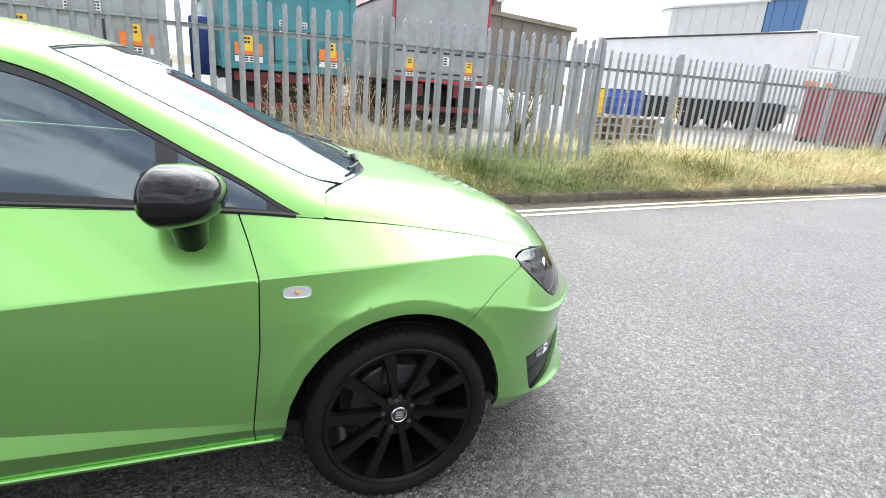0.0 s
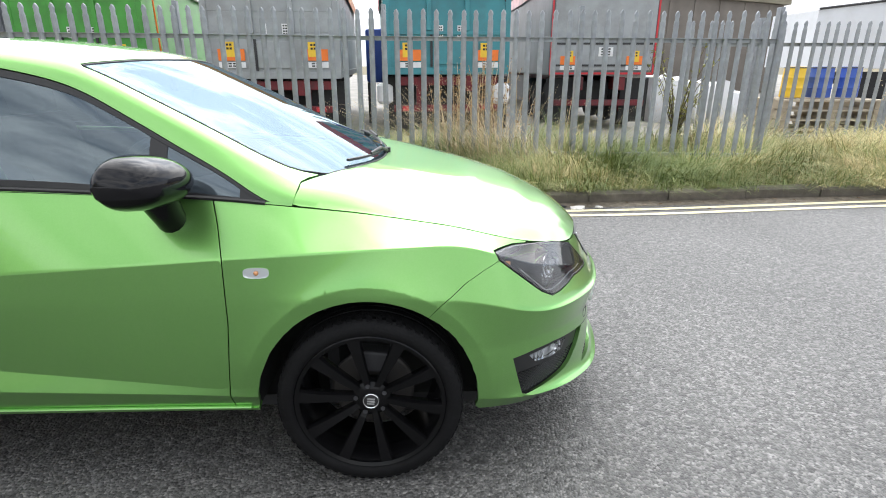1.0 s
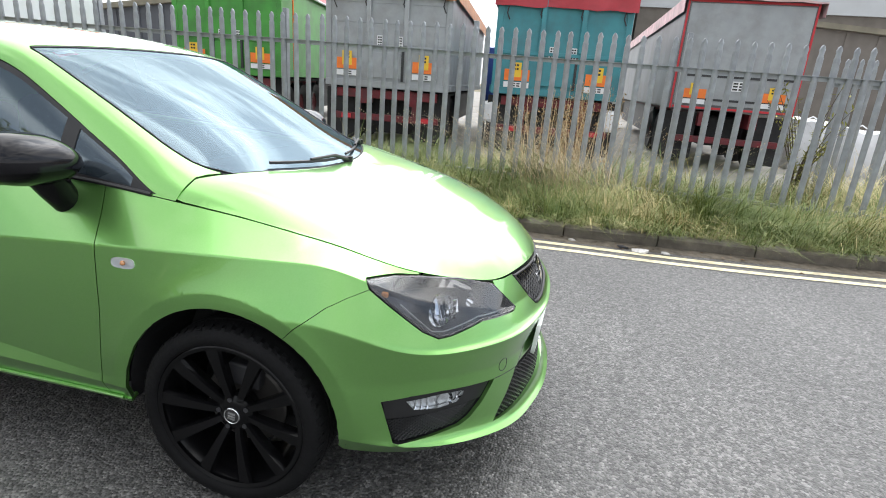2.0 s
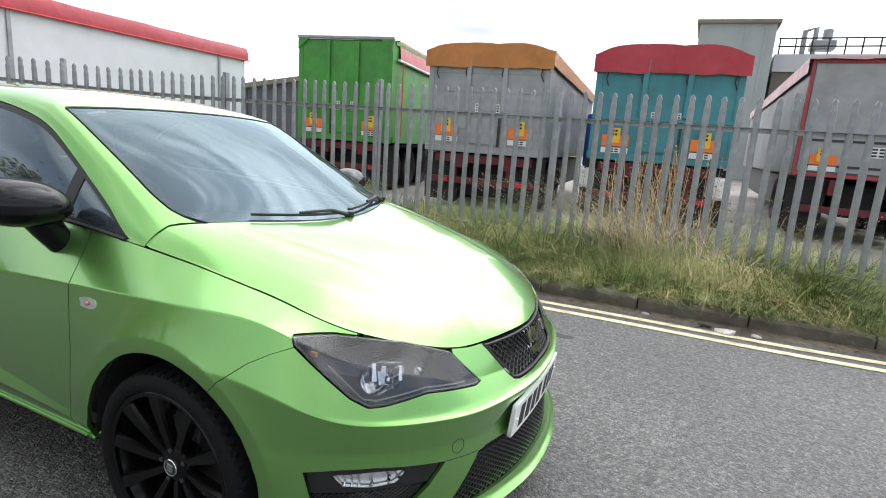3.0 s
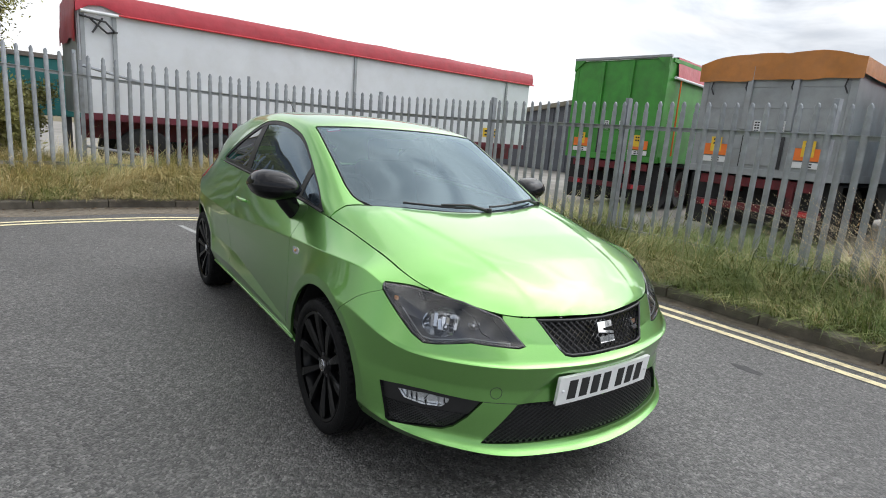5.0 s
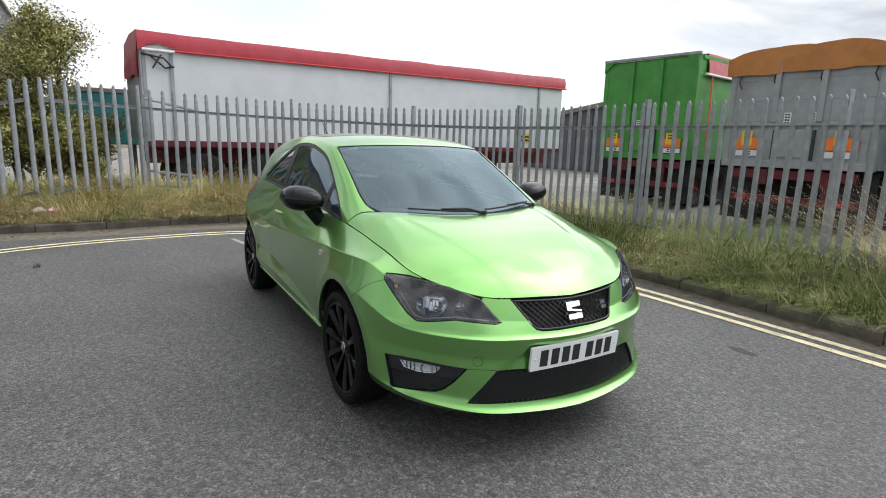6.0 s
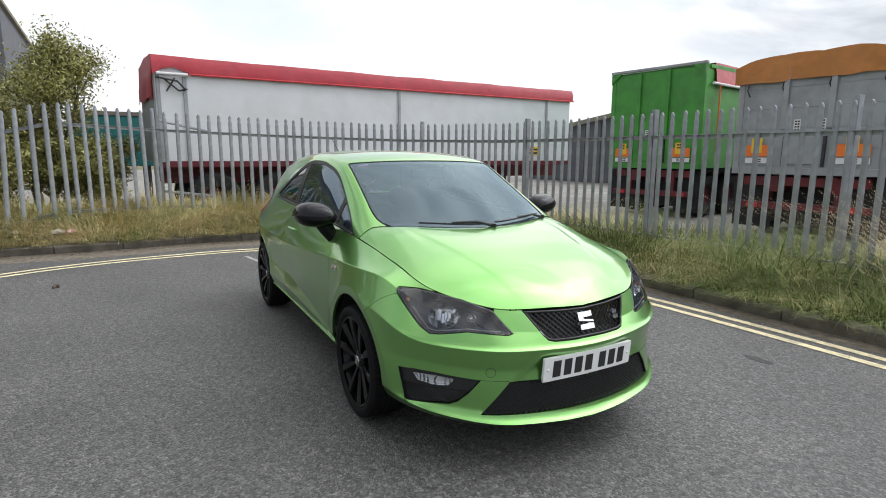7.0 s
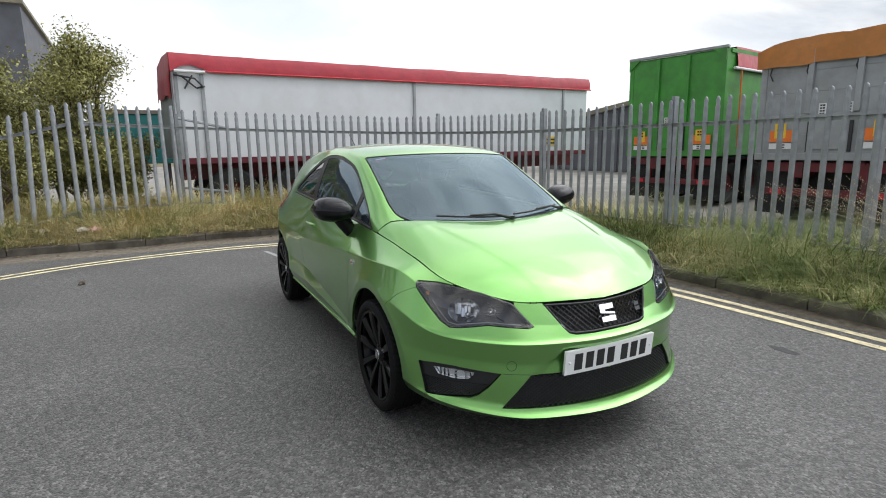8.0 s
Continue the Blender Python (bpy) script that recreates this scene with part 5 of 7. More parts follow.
def rows_at(u):
    """The profile tables at each u of an array."""
    k = np.minimum(np.abs(u), U_END - 0.001) / 0.01
    i = k.astype(int)
    t = (k - i)[:, None]
    return TZ[i] * (1 - t) + TZ[i + 1] * t, TD[i] * (1 - t) + TD[i + 1] * t


def sweep_many(u, z, off=0.0):
    """The lower body's surface at arrays of u (negative on the car's right) and height z; off: metres outwards."""
    u, z = np.asarray(u, float), np.asarray(z, float)
    s = np.where(u < 0, -1.0, 1.0)
    u = np.minimum(np.abs(u), U_END - 0.001)
    zr, dr = rows_at(u)
    n = np.arange(len(u))
    j = np.clip((zr <= z[:, None]).sum(1), 1, zr.shape[1] - 1)
    z0, z1 = zr[n, j - 1], zr[n, j]
    t = np.clip((z - z0) / np.maximum(z1 - z0, 1e-9), 0, 1)
    d = dr[n, j - 1] * (1 - t) + dr[n, j] * t
    k = np.clip((0.418 - 1.3 * (z - 0.41) - u) / 0.07, 0, 1) * np.clip((0.53 - z) / 0.022, 0, 1)
    k = np.where((z > 0.40) & (z < 0.535) & (u < 0.44), k, 0)    # the sunken field behind the number plate
    d = d + 0.009 * k * k * (3 - 2 * k)
    fade = np.clip((1.0 - u) / 0.3, 0, 1)                        # ledges: above the bumper's crease, and the lip under the intake
    dz = np.maximum(z - zr[:, 180], 0)
    d = d + 0.012 * fade * (np.exp(-dz / 0.08) - np.exp(-dz / 0.005))
    dz = np.maximum(z - zr[:, 60], 0)
    d = d + 0.034 * fade * (np.exp(-dz / 0.13) - np.exp(-dz / 0.016))
    x, y = np.interp(u, OU, OUT[:, 0]), np.interp(u, OU, OUT[:, 1])
    nx, ny = np.interp(u, OU, ON[:, 0]), np.interp(u, OU, ON[:, 1])
    for hx, hz in HUBS:                                          # the lip round each wheel arch
        r = np.hypot(x - hx, (z - hz) / ARCH_UP)
        lip = np.where(r < 0.392, 0.013 - (0.392 - r) * 0.05, 0.013 * np.exp(-np.maximum(r - 0.392, 0) / 0.055))
        d = d - lip * np.clip((z - 0.30) / 0.16, 0, 1) ** 0.8
    return np.stack([x - nx * (d - off), s * (y - ny * (d - off)), z], 1)


def sweep(u, z, off=0.0):
    return sweep_many([u], [z], off)[0]


def level(u, z):
    """The profile's level (0 at the lower edge, 5 at the waist) that lies at height z."""
    return float(np.interp(z, rows_at(np.array([float(u)]))[0][0], TV))


def sweep_v_many(u, v):
    zr = rows_at(np.asarray(u, float))[0]
    k = np.clip(np.asarray(v, float) / 5, 0, 1) * (zr.shape[1] - 1)
    i = np.minimum(k.astype(int), zr.shape[1] - 2)
    n, t = np.arange(len(zr)), k - i
    return sweep_many(u, zr[n, i] * (1 - t) + zr[n, i + 1] * t)


def sweep_v(u, v):
    return sweep_v_many([u], [v])[0]


def sweep_normals(u, v, e=0.008, f=0.010):
    da = sweep_v_many(u + e, v) - sweep_v_many(u - e, v)
    db = sweep_v_many(u, np.minimum(v + f, 5)) - sweep_v_many(u, np.maximum(v - f, 0))
    n = np.cross(da, db)
    n /= np.linalg.norm(n, axis=1)[:, None] + 1e-12
    c = ((sweep_v_many(u, v) - np.array((-1.2, 0, 0.55))) * n).sum(1)
    return n * np.where(c > 0, 1.0, -1.0)[:, None]


def u_range(u):
    """The lowest and highest z of the lower body at u."""
    zr = rows_at(np.array([float(u)]))[0][0]
    return zr[0], zr[-1]


TOP = np.array([sweep(u, u_range(u)[1]) for u in np.arange(0, U_END, 0.01)])   # the waist and bonnet line, left side
_t = TOP[TOP[:, 0] > -3.0]
_t = _t[np.argsort(_t[:, 0])]


def top_at(x):
    return np.interp(x, _t[:, 0], _t[:, 1]), np.interp(x, _t[:, 0], _t[:, 2])


X_NOSE = float(TOP[0, 0])
BON_C = ((-0.25, -0.05, 0.15, 0.35, 0.55, 0.70, 0.78, 0.84), (1.005, 0.985, 0.955, 0.915, 0.858, 0.795, 0.742, 0.69))


def bonnet(x, y, off=0.0):
    ye, ze = top_at(min(x, X_NOSE - 0.001))
    zc = float(np.interp(x, *BON_C))
    t = min(1.0, abs(y) / max(ye, 1e-3))
    p = float(np.interp(x, (-0.2, 0.4, 0.8), (4.2, 3.0, 2.2)))
    z = ze + (zc - ze) * (1 - t ** p)
    yk = float(np.interp(x, (-0.15, 0.7), (0.50, 0.30)))
    k = min(1, max(0, (yk - abs(y)) / 0.028 + 0.5))
    z += 0.0035 * k * k * (3 - 2 * k) * min(1, max(0, (0.80 - x) / 0.25))
    return np.array((x, y, z + off))


BON = [[bonnet(x, y)[2] for y in np.arange(0, 0.80, 0.01)] for x in np.arange(-0.40, 0.84, 0.01)]
BON = gauss(np.array(BON), 2.0, 0)


def base_x(y):
    """Where the windscreen's foot lies, across the car."""
    return 0.02 - 0.23 * (abs(y) / 0.64) ** 2.2


def bonnet_s(x, y, off=0.0):
    z = bonnet_raw(x, y)
    ye = float(top_at(min(x, X_NOSE - 0.001))[0])
    t = min(1.0, abs(y) / max(ye, 1e-3))
    z -= float(np.interp(x, (-0.2, 0.4, 0.6, 0.7, 0.82), (.0028, .0025, .005, .008, .0108))) * max(t ** 10, (max(x, 0) / X_NOSE) ** 40)
    b = base_x(y)
    z += float(np.interp(abs(y), FOOT[0], FOOT[1])) * math.exp(-(max(0.0, x - b) / 0.26) ** 2) * (1 - t ** 22)
    return np.array((x, y, z + off))


def bonnet_raw(x, y):
    i, j = (x + 0.40) / 0.01, abs(y) / 0.01
    a, b = min(int(max(i, 0)), BON.shape[0] - 2), min(int(j), BON.shape[1] - 2)
    p, q = min(1, max(0, i - a)), min(1, max(0, j - b))
    return (BON[a, b] * (1 - p) + BON[a + 1, b] * p) * (1 - q) + (BON[a, b + 1] * (1 - p) + BON[a + 1, b + 1] * p) * q


GX = np.arange(0.06, -3.16, -0.01)
RAIL = ((-3.14, -2.95, -2.75, -2.45, -2.0, -1.5, -1.15, -0.87, -0.5, -0.20, 0.05), (.60, .585, .57, .57, .578, .585, .582, .572, .605, .635, .65), (.97, 1.07, 1.19, 1.295, 1.37, 1.398, 1.378, 1.335, 1.14, .975, .92))
MID = ((-3.14, -3.0, -2.86, -2.8, -2.5, -2.1, -1.6, -1.2, -0.98, -0.82, -0.5, -0.2, -0.05, 0.05), (.98, 1.10, 1.27, 1.305, 1.375, 1.42, 1.435, 1.42, 1.395, 1.362, 1.225, 1.075, 1.003, .957))


def glut(tab, k):
    a = np.interp(GX[::-1], tab[0], tab[k])[::-1]
    return gauss(a, 4.0, 0)


G_YR, G_ZR, G_ZC = glut(RAIL, 1), glut(RAIL, 2), glut(MID, 1)
TQ = np.linspace(0, 2, 101)
GY, GZ = np.zeros((len(GX), 101)), np.zeros((len(GX), 101))
for _i, _x in enumerate(GX):
    yb, zb = top_at(_x)
    zr = max(G_ZR[_i], zb + 0.005)
    yr = min(G_YR[_i], yb - 0.01)
    for _j, _q in enumerate(TQ):
        if _q <= 1:
            GY[_i, _j], GZ[_i, _j] = yr * _q, zr + (G_ZC[_i] - zr) * (1 - _q ** 2.3)
        else:
            w = _q - 1
            GY[_i, _j], GZ[_i, _j] = yr + (yb - yr) * w + 0.012 * math.sin(math.pi * w), zr + (zb - zr) * w
GYp = np.concatenate([-GY[:, 12:0:-1], GY, 2 * GY[:, -1:] - GY[:, -2:-14:-1]], 1)
GZp = np.concatenate([GZ[:, 12:0:-1], GZ, 2 * GZ[:, -1:] - GZ[:, -2:-14:-1]], 1)
GY, GZ = gauss(gauss(GYp, 3.2, 1)[:, 12:113], 4.0, 0), gauss(gauss(GZp, 3.2, 1)[:, 12:113], 4.0, 0)


def cabin(x, q, off=0.0):
    s, a = (-1 if q < 0 else 1), min(abs(q), 1.9999)
    i, j = min(max((0.06 - x) / 0.01, 0), len(GX) - 1.001), a / 0.02
    ii, jj = int(i), int(j)
    p, r = i - ii, j - jj
    f = lambda T: (T[ii, jj] * (1 - p) + T[ii + 1, jj] * p) * (1 - r) + (T[ii, jj + 1] * (1 - p) + T[ii + 1, jj + 1] * p) * r
    P = np.array((x, s * f(GY), f(GZ)))
    if off:
        P = P + off * surf_normal(cabin, x, q)
    return P


def foot_lift():
    ys, dz = np.linspace(0, 0.66, 34), []
    for y in ys:
        x = base_x(y)
        q = min(np.linspace(0, 1.4, 141), key=lambda k: abs(cabin(x, k)[1] - y))
        dz.append(cabin(x, q)[2] - bonnet_raw(x, y) + 0.001)
    return ys, np.array(dz)


def surf_normal(fn, a, b, e=0.006):
    if fn is sweep or fn is sweep_v:
        e = 0.012
    f = e
    if fn is cabin:
        e, f = 0.025, 0.05
    if fn is bonnet_s:
        e = f = 0.008
    da = fn(a + e, b) - fn(a - e, b)
    db = fn(a, b + f) - fn(a, b - f)
    n = np.array((da[1] * db[2] - da[2] * db[1], da[2] * db[0] - da[0] * db[2], da[0] * db[1] - da[1] * db[0]))
    n = n / (math.sqrt(n @ n) + 1e-12)
    c = fn(a, b) - np.array((-1.2, 0, 0.55))
    if fn is bonnet_s:
        c = np.array((0, 0, 1.0))
    return n if n @ c > 0 else -n


FOOT = foot_lift()


def car_paint():
    """Lime metallic paint: fine flake under a clear coat, a little dust."""
    m = bpy.data.materials.new("lime_paint")
    m.use_nodes = True
    n, l = m.node_tree.nodes, m.node_tree.links
    b = n["Principled BSDF"]
    b.inputs["Metallic"].default_value, b.inputs["Roughness"].default_value = 0.90, 0.30
    b.inputs["Coat Weight"].default_value, b.inputs["Coat Roughness"].default_value = 1.0, 0.02
    tc = n.new("ShaderNodeTexCoord")
    v = n.new("ShaderNodeTexVoronoi")
    v.inputs["Scale"].default_value = 900
    l.new(tc.outputs["Object"], v.inputs["Vector"])
    sep = n.new("ShaderNodeSeparateColor")
    l.new(v.outputs["Color"], sep.inputs[0])
    r = n.new("ShaderNodeValToRGB")
    r.color_ramp.elements[0].color, r.color_ramp.elements[1].color = (0.192, 0.455, 0.112, 1), (0.242, 0.52, 0.147, 1)
    l.new(sep.outputs[0], r.inputs[0])
    l.new(r.outputs[0], b.inputs["Base Color"])
    t = n.new("ShaderNodeTexNoise")
    t.inputs["Scale"].default_value, t.inputs["Detail"].default_value = 3.0, 8
    l.new(tc.outputs["Object"], t.inputs["Vector"])
    mr = n.new("ShaderNodeMapRange")
    mr.inputs["To Min"].default_value, mr.inputs["To Max"].default_value = 0.01, 0.07
    l.new(t.outputs["Fac"], mr.inputs["Value"])
    l.new(mr.outputs[0], b.inputs["Coat Roughness"])
    return m


def glass_mat(name, tint, rough=0.01, ior=1.5, sheen=(1, 1, 1), sky_haze=0.0):
    """Glass as a thin sheet: tinted see-through with mirror gloss by angle."""
    m = bpy.data.materials.new(name)
    m.use_nodes = True
    n, l = m.node_tree.nodes, m.node_tree.links
    n.clear()
    out = n.new("ShaderNodeOutputMaterial")
    tr, gl, mx, fr = n.new("ShaderNodeBsdfTransparent"), n.new("ShaderNodeBsdfGlossy"), n.new("ShaderNodeMixShader"), n.new("ShaderNodeFresnel")
    tr.inputs[0].default_value = (*tint, 1)
    gl.inputs["Roughness"].default_value = rough
    gl.inputs["Color"].default_value = (*sheen, 1)
    fr.inputs["IOR"].default_value = ior
    l.new(fr.outputs[0], mx.inputs[0])
    if sky_haze:                                               # a pale blue haze painted in for reflected sky
        df, ad = n.new("ShaderNodeBsdfDiffuse"), n.new("ShaderNodeAddShader")
        df.inputs[0].default_value = (sky_haze * 0.74, sky_haze * 0.98, sky_haze * 1.22, 1)
        l.new(tr.outputs[0], ad.inputs[0])
        l.new(df.outputs[0], ad.inputs[1])
        l.new(ad.outputs[0], mx.inputs[1])
    else:
        l.new(tr.outputs[0], mx.inputs[1])
    l.new(gl.outputs[0], mx.inputs[2])
    l.new(mx.outputs[0], out.inputs[0])
    return m


M_PAINT = car_paint()
M_SCREEN = glass_mat("windscreen_glass", (0.29, 0.34, 0.38), 0.025, 1.68, (0.72, 0.91, 1.0), 0.034)
M_TINT = glass_mat("tinted_glass", (0.12, 0.14, 0.14), 0.0, 1.75)
M_SIDE = glass_mat("side_glass", (0.24, 0.28, 0.30), 0.0, 2.1, (0.76, 0.91, 1.0), 0.030)
M_CLEAR = glass_mat("clear_lens", (0.90, 0.92, 0.93), 0.01, 1.5)
M_SMOKE = glass_mat("headlamp_lens", (0.90, 0.91, 0.93), 0.0, 1.75)
M_TRIM = mat("black_trim", (0.012, 0.012, 0.013), 0.45, var=0.2, scale=20)
M_GLOSS = mat("gloss_black", (0.012, 0.012, 0.014), 0.22, coat=1.0)
M_WHEEL = mat("satin_black_alloy", (0.005, 0.005, 0.0055), 0.18, metal=0.0, spec=0.20)
M_TYRE = mat("tyre_rubber", (0.006, 0.006, 0.0065), 0.7, var=0.25, scale=14, bump=0.3, bscale=80, spec=0.18)
M_REFLECT = mat("bright_reflector", (0.88, 0.89, 0.90), 0.2, metal=0.55)
M_CHROME = mat("chrome", (0.78, 0.79, 0.80), 0.08, metal=1.0)
M_BOWL = mat("lamp_bowl", (0.055, 0.057, 0.068), 0.24, metal=0.4)
M_DISC = mat("brake_disc", (0.07, 0.066, 0.062), 0.5, metal=0.7)
M_SEAT = mat("dark_cloth", (0.035, 0.035, 0.038), 0.9, var=0.3, scale=30)
M_DASH = mat("dash_plastic", (0.03, 0.03, 0.032), 0.6, var=0.15, scale=20)
M_PLATE = mat("plate_white", (0.80, 0.81, 0.80), 0.35, var=0.03, scale=20)
M_AMBERLENS = mat("amber_plastic", (0.62, 0.27, 0.10), 0.25, coat=1.0)
M_REDLENS = mat("red_plastic", (0.45, 0.02, 0.02), 0.2, coat=1.0)
M_CAP = mat("mirror_cap", (0.008, 0.008, 0.010), 0.10, spec=0.32)


def in_poly(pts, poly):
    """Which of the points lie inside a closed line."""
    x, y = pts[:, 0], pts[:, 1]
    r = np.zeros(len(pts), bool)
    for (x0, y0), (x1, y1) in zip(poly, np.roll(poly, -1, 0)):
        c = ((y0 > y) != (y1 > y)) & (x < (x1 - x0) * (y - y0) / ((y1 - y0) if y1 != y0 else 1e-12) + x0)
        r ^= c
    return r


def dense(poly, step, bs):
    out = []
    P = np.array(poly, float)
    for a, b in zip(P, np.roll(P, -1, 0)):
        n = max(1, int(math.ceil(math.hypot(b[0] - a[0], (b[1] - a[1]) * bs) / step)))
        for k in range(n):
            out.append(a + (b - a) * k / n)
    out = np.array(out)
    keep = [0]
    for i in range(1, len(out)):
        if np.hypot(*((out[i] - out[keep[-1]]) * (1, bs))) > 0.0015:
            keep.append(i)
    return out[keep]


def inset(poly, d, bs=1.0):
    """A closed line drawn in by d metres."""
    P = dense(poly, 0.02, bs) * (1, bs)
    area = 0.5 * np.sum(P[:, 0] * np.roll(P[:, 1], -1) - np.roll(P[:, 0], -1) * P[:, 1])
    t = np.roll(P, -1, 0) - np.roll(P, 1, 0)
    t /= np.linalg.norm(t, axis=1)[:, None] + 1e-9
    n = np.stack([-t[:, 1], t[:, 0]], 1) * np.sign(area)
    return (P + n * d) / (1, bs)


def panel(name, fn, poly, material, parent, step=0.022, bs=1.0, holes=(), off=0.0, skirt=0.012, label=""):
    """A sheet cut to a closed line on one of the car's surfaces, with turned-in edges."""
    from mathutils.geometry import delaunay_2d_cdt
    loops = [dense(poly, step, bs)] + [dense(h, step, bs) for h in holes]
    rows = None
    if fn is sweep:                                        # rows of the mesh follow the body's creases
        fn, bs = sweep_v, 0.13
        loops = [np.array([(a, level(a, b)) for a, b in lp]) for lp in loops]
        rows = np.array([v for v in np.arange(0, 5.01, 0.125 if step < 0.03 else 0.25) if min(abs(v - k) for k in (1, 2, 3, 4)) > 0.06])
        rows = np.sort(np.concatenate([rows, [k + d for k in (1, 2, 3, 4) for d in (-0.10, -0.035, 0, 0.035, 0.10)]]))
    allb = np.concatenate(loops)
    lo, hi = loops[0].min(0), loops[0].max(0)
    ga, gb = np.arange(lo[0] + step / 2, hi[0], step), np.arange(lo[1] + step / bs / 2, hi[1], step / bs)
    if rows is not None:
        gb = rows
    grid = np.array([(a, b) for a in ga for b in gb]) if len(ga) and len(gb) else np.zeros((0, 2))
    if rows is not None:                                   # and of the wheel arches' lips
        ring = [(sg * uof(hx + r * math.cos(t)), hz + r * ARCH_UP * math.sin(t)) for hx, hz in HUBS for r in (.372, .388, .392, .397, .41) for t in np.linspace(0.1, math.pi - 0.1, 70) for sg in (-1, 1)]
        ring = np.array([p for p in ring if lo[0] < p[0] < hi[0]])
        if len(ring):
            zr = rows_at(ring[:, 0])[0]
            grid = np.concatenate([grid, [(p[0], float(np.interp(p[1], q, TV))) for p, q in zip(ring, zr)]])
    if fn is bonnet_s:                                     # and of the bonnet's
        near = lambda g: np.interp(g[:, 0], (-0.15, 0.7), (0.50, 0.30))
        grid = grid[np.abs(np.abs(grid[:, 1]) - near(grid)) > 0.017]
        ridge = np.array([(x, 0.0) for x in np.arange(-0.20, 0.80, 0.012)])
        grid = np.concatenate([grid] + [np.stack([ridge[:, 0], sg * (near(ridge) + d)], 1) for sg in (-1, 1) for d in (-.013, -.008, -.003, .003, .008, .013)])
    if len(grid):
        ok = in_poly(grid, loops[0])
        for h in loops[1:]:
            ok &= ~in_poly(grid, h)
        grid = grid[ok]
    if len(grid):
        dd = np.array([np.min(((allb - g) * (1, bs)) ** 2 @ np.ones(2)) for g in grid])
        grid = grid[dd > (0.3 * step) ** 2]
    pts = np.concatenate([allb, grid]) if len(grid) else allb
    edges, k = [], 0
    for lp in loops:
        m = len(lp)
        edges += [(k + i, k + (i + 1) % m) for i in range(m)]
        k += m
    res = delaunay_2d_cdt([Vector((p[0], p[1] * bs)) for p in pts], edges, [], 0, 1e-6)
    v2 = np.array([(p[0], p[1] / bs) for p in res[0]])
    tri = np.array([t for t in res[2] if len(t) == 3])
    cen = v2[tri].mean(1)
    ok = in_poly(cen, loops[0])
    for h in loops[1:]:
        ok &= ~in_poly(cen, h)
    tri = tri[ok]
    if fn is sweep_v:
        nor = sweep_normals(v2[:, 0], v2[:, 1])
        V = sweep_v_many(v2[:, 0], v2[:, 1]) + nor * off
    else:
        nor = np.array([surf_normal(fn, a, b) for a, b in v2])
        V = np.array([fn(a, b) for a, b in v2]) + nor * off
    faces, ln = [], []
    turned = (np.cross(V[tri[:, 1]] - V[tri[:, 0]], V[tri[:, 2]] - V[tri[:, 0]]) * nor[tri].mean(1)).sum(1) < 0
    for t, back in zip(tri, turned):
        if back:
            t = t[::-1]
        faces.append(tuple(int(i) for i in t))
        ln += [tuple(nor[i]) for i in t]
    nv = len(V)
    W = list(map(tuple, V))
    if skirt:
        cnt = {}
        for f in faces:
            for i in range(3):
                e = (f[i], f[(i + 1) % 3])
                cnt[frozenset(e)] = (cnt.get(frozenset(e), (0, e))[0] + 1, e)
        dup = {}
        for n_, e in cnt.values():
            if n_ == 1:
                for i in e:
                    if i not in dup:
                        dup[i] = len(W)
                        W.append(tuple(V[i]))
                        W.append(tuple(V[i] - nor[i] * skirt))
                a, b = dup[e[0]], dup[e[1]]
                faces.append((b, a, a + 1, b + 1))
                ln += [(0, 0, 0)] * 4
    me = bpy.data.meshes.new(name)
    me.from_pydata(W, [], faces)
    me.polygons.foreach_set("use_smooth", [True] * len(me.polygons))
    me.normals_split_custom_set(ln)
    me.materials.append(material)
    ob = new(name, me)
    ob.parent = parent
    if material in (M_SCREEN, M_TINT, M_CLEAR, M_SMOKE, M_SIDE):
        ob.visible_shadow = False
    if label:
        ob["label"] = label
    return ob


def on_line(fn, line, off=0.0, step=0.012, bs=1.0, closed=False):
    """Points along a line on a surface."""
    L = list(line) + ([line[0]] if closed else [])
    out = []
    for a, b in zip(L, L[1:]):
        n = max(1, int(math.hypot(b[0] - a[0], (b[1] - a[1]) * bs) / step))
        for k in range(n):
            p = (a[0] + (b[0] - a[0]) * k / n, a[1] + (b[1] - a[1]) * k / n)
            out.append(fn(*p) + off * surf_normal(fn, *p))
    out.append(fn(*L[-1]) + off * surf_normal(fn, *L[-1]))
    return out


GAP = 0.0018
HEAD = [(1.010, .7845), (.900, .781), (.818, .773), (.658, .753), (.50, .712), (.486, .704), (.392, .617), (.42, .611), (.61, .628), (.74, .613), (.785, .612), (.835, .637), (.998, .762)]
GRILLE = [(.338, .704), (.25, .596), (.232, .580), (.20, .573), (.1, .570), (-.1, .570), (-.20, .573), (-.232, .580), (-.25, .596), (-.338, .704), (-.2, .7005), (0, .6975), (.2, .7005)]
INTAKE = [(-.545, .262), (-.415, .408), (-.2, .402), (0, .400), (.2, .402), (.415, .408), (.545, .262), (.28, .258), (0, .256), (-.28, .258)]
FOG = [(.955, .429), (.86, .438), (.768, .438), (.546, .417), (.60, .355), (.65, .312), (.69, .296), (.90, .284), (.915, .29)]
LAMP = [(.875, .414), (.76, .418), (.672, .411), (.676, .398), (.70, .378), (.77, .374), (.85, .384)]
FOG_MESH = [(.652, .314), (.69, .300), (.90, .288), (.912, .295), (.935, .360), (.604, .360)]
FOG_COVER = [(.950, .426), (.86, .435), (.768, .435), (.552, .4155), (.598, .362), (.936, .362)]
U_DOOR, U_DOOR2, U_REAR = uof(-0.43), uof(-1.63), uof(-2.93, 0.75)


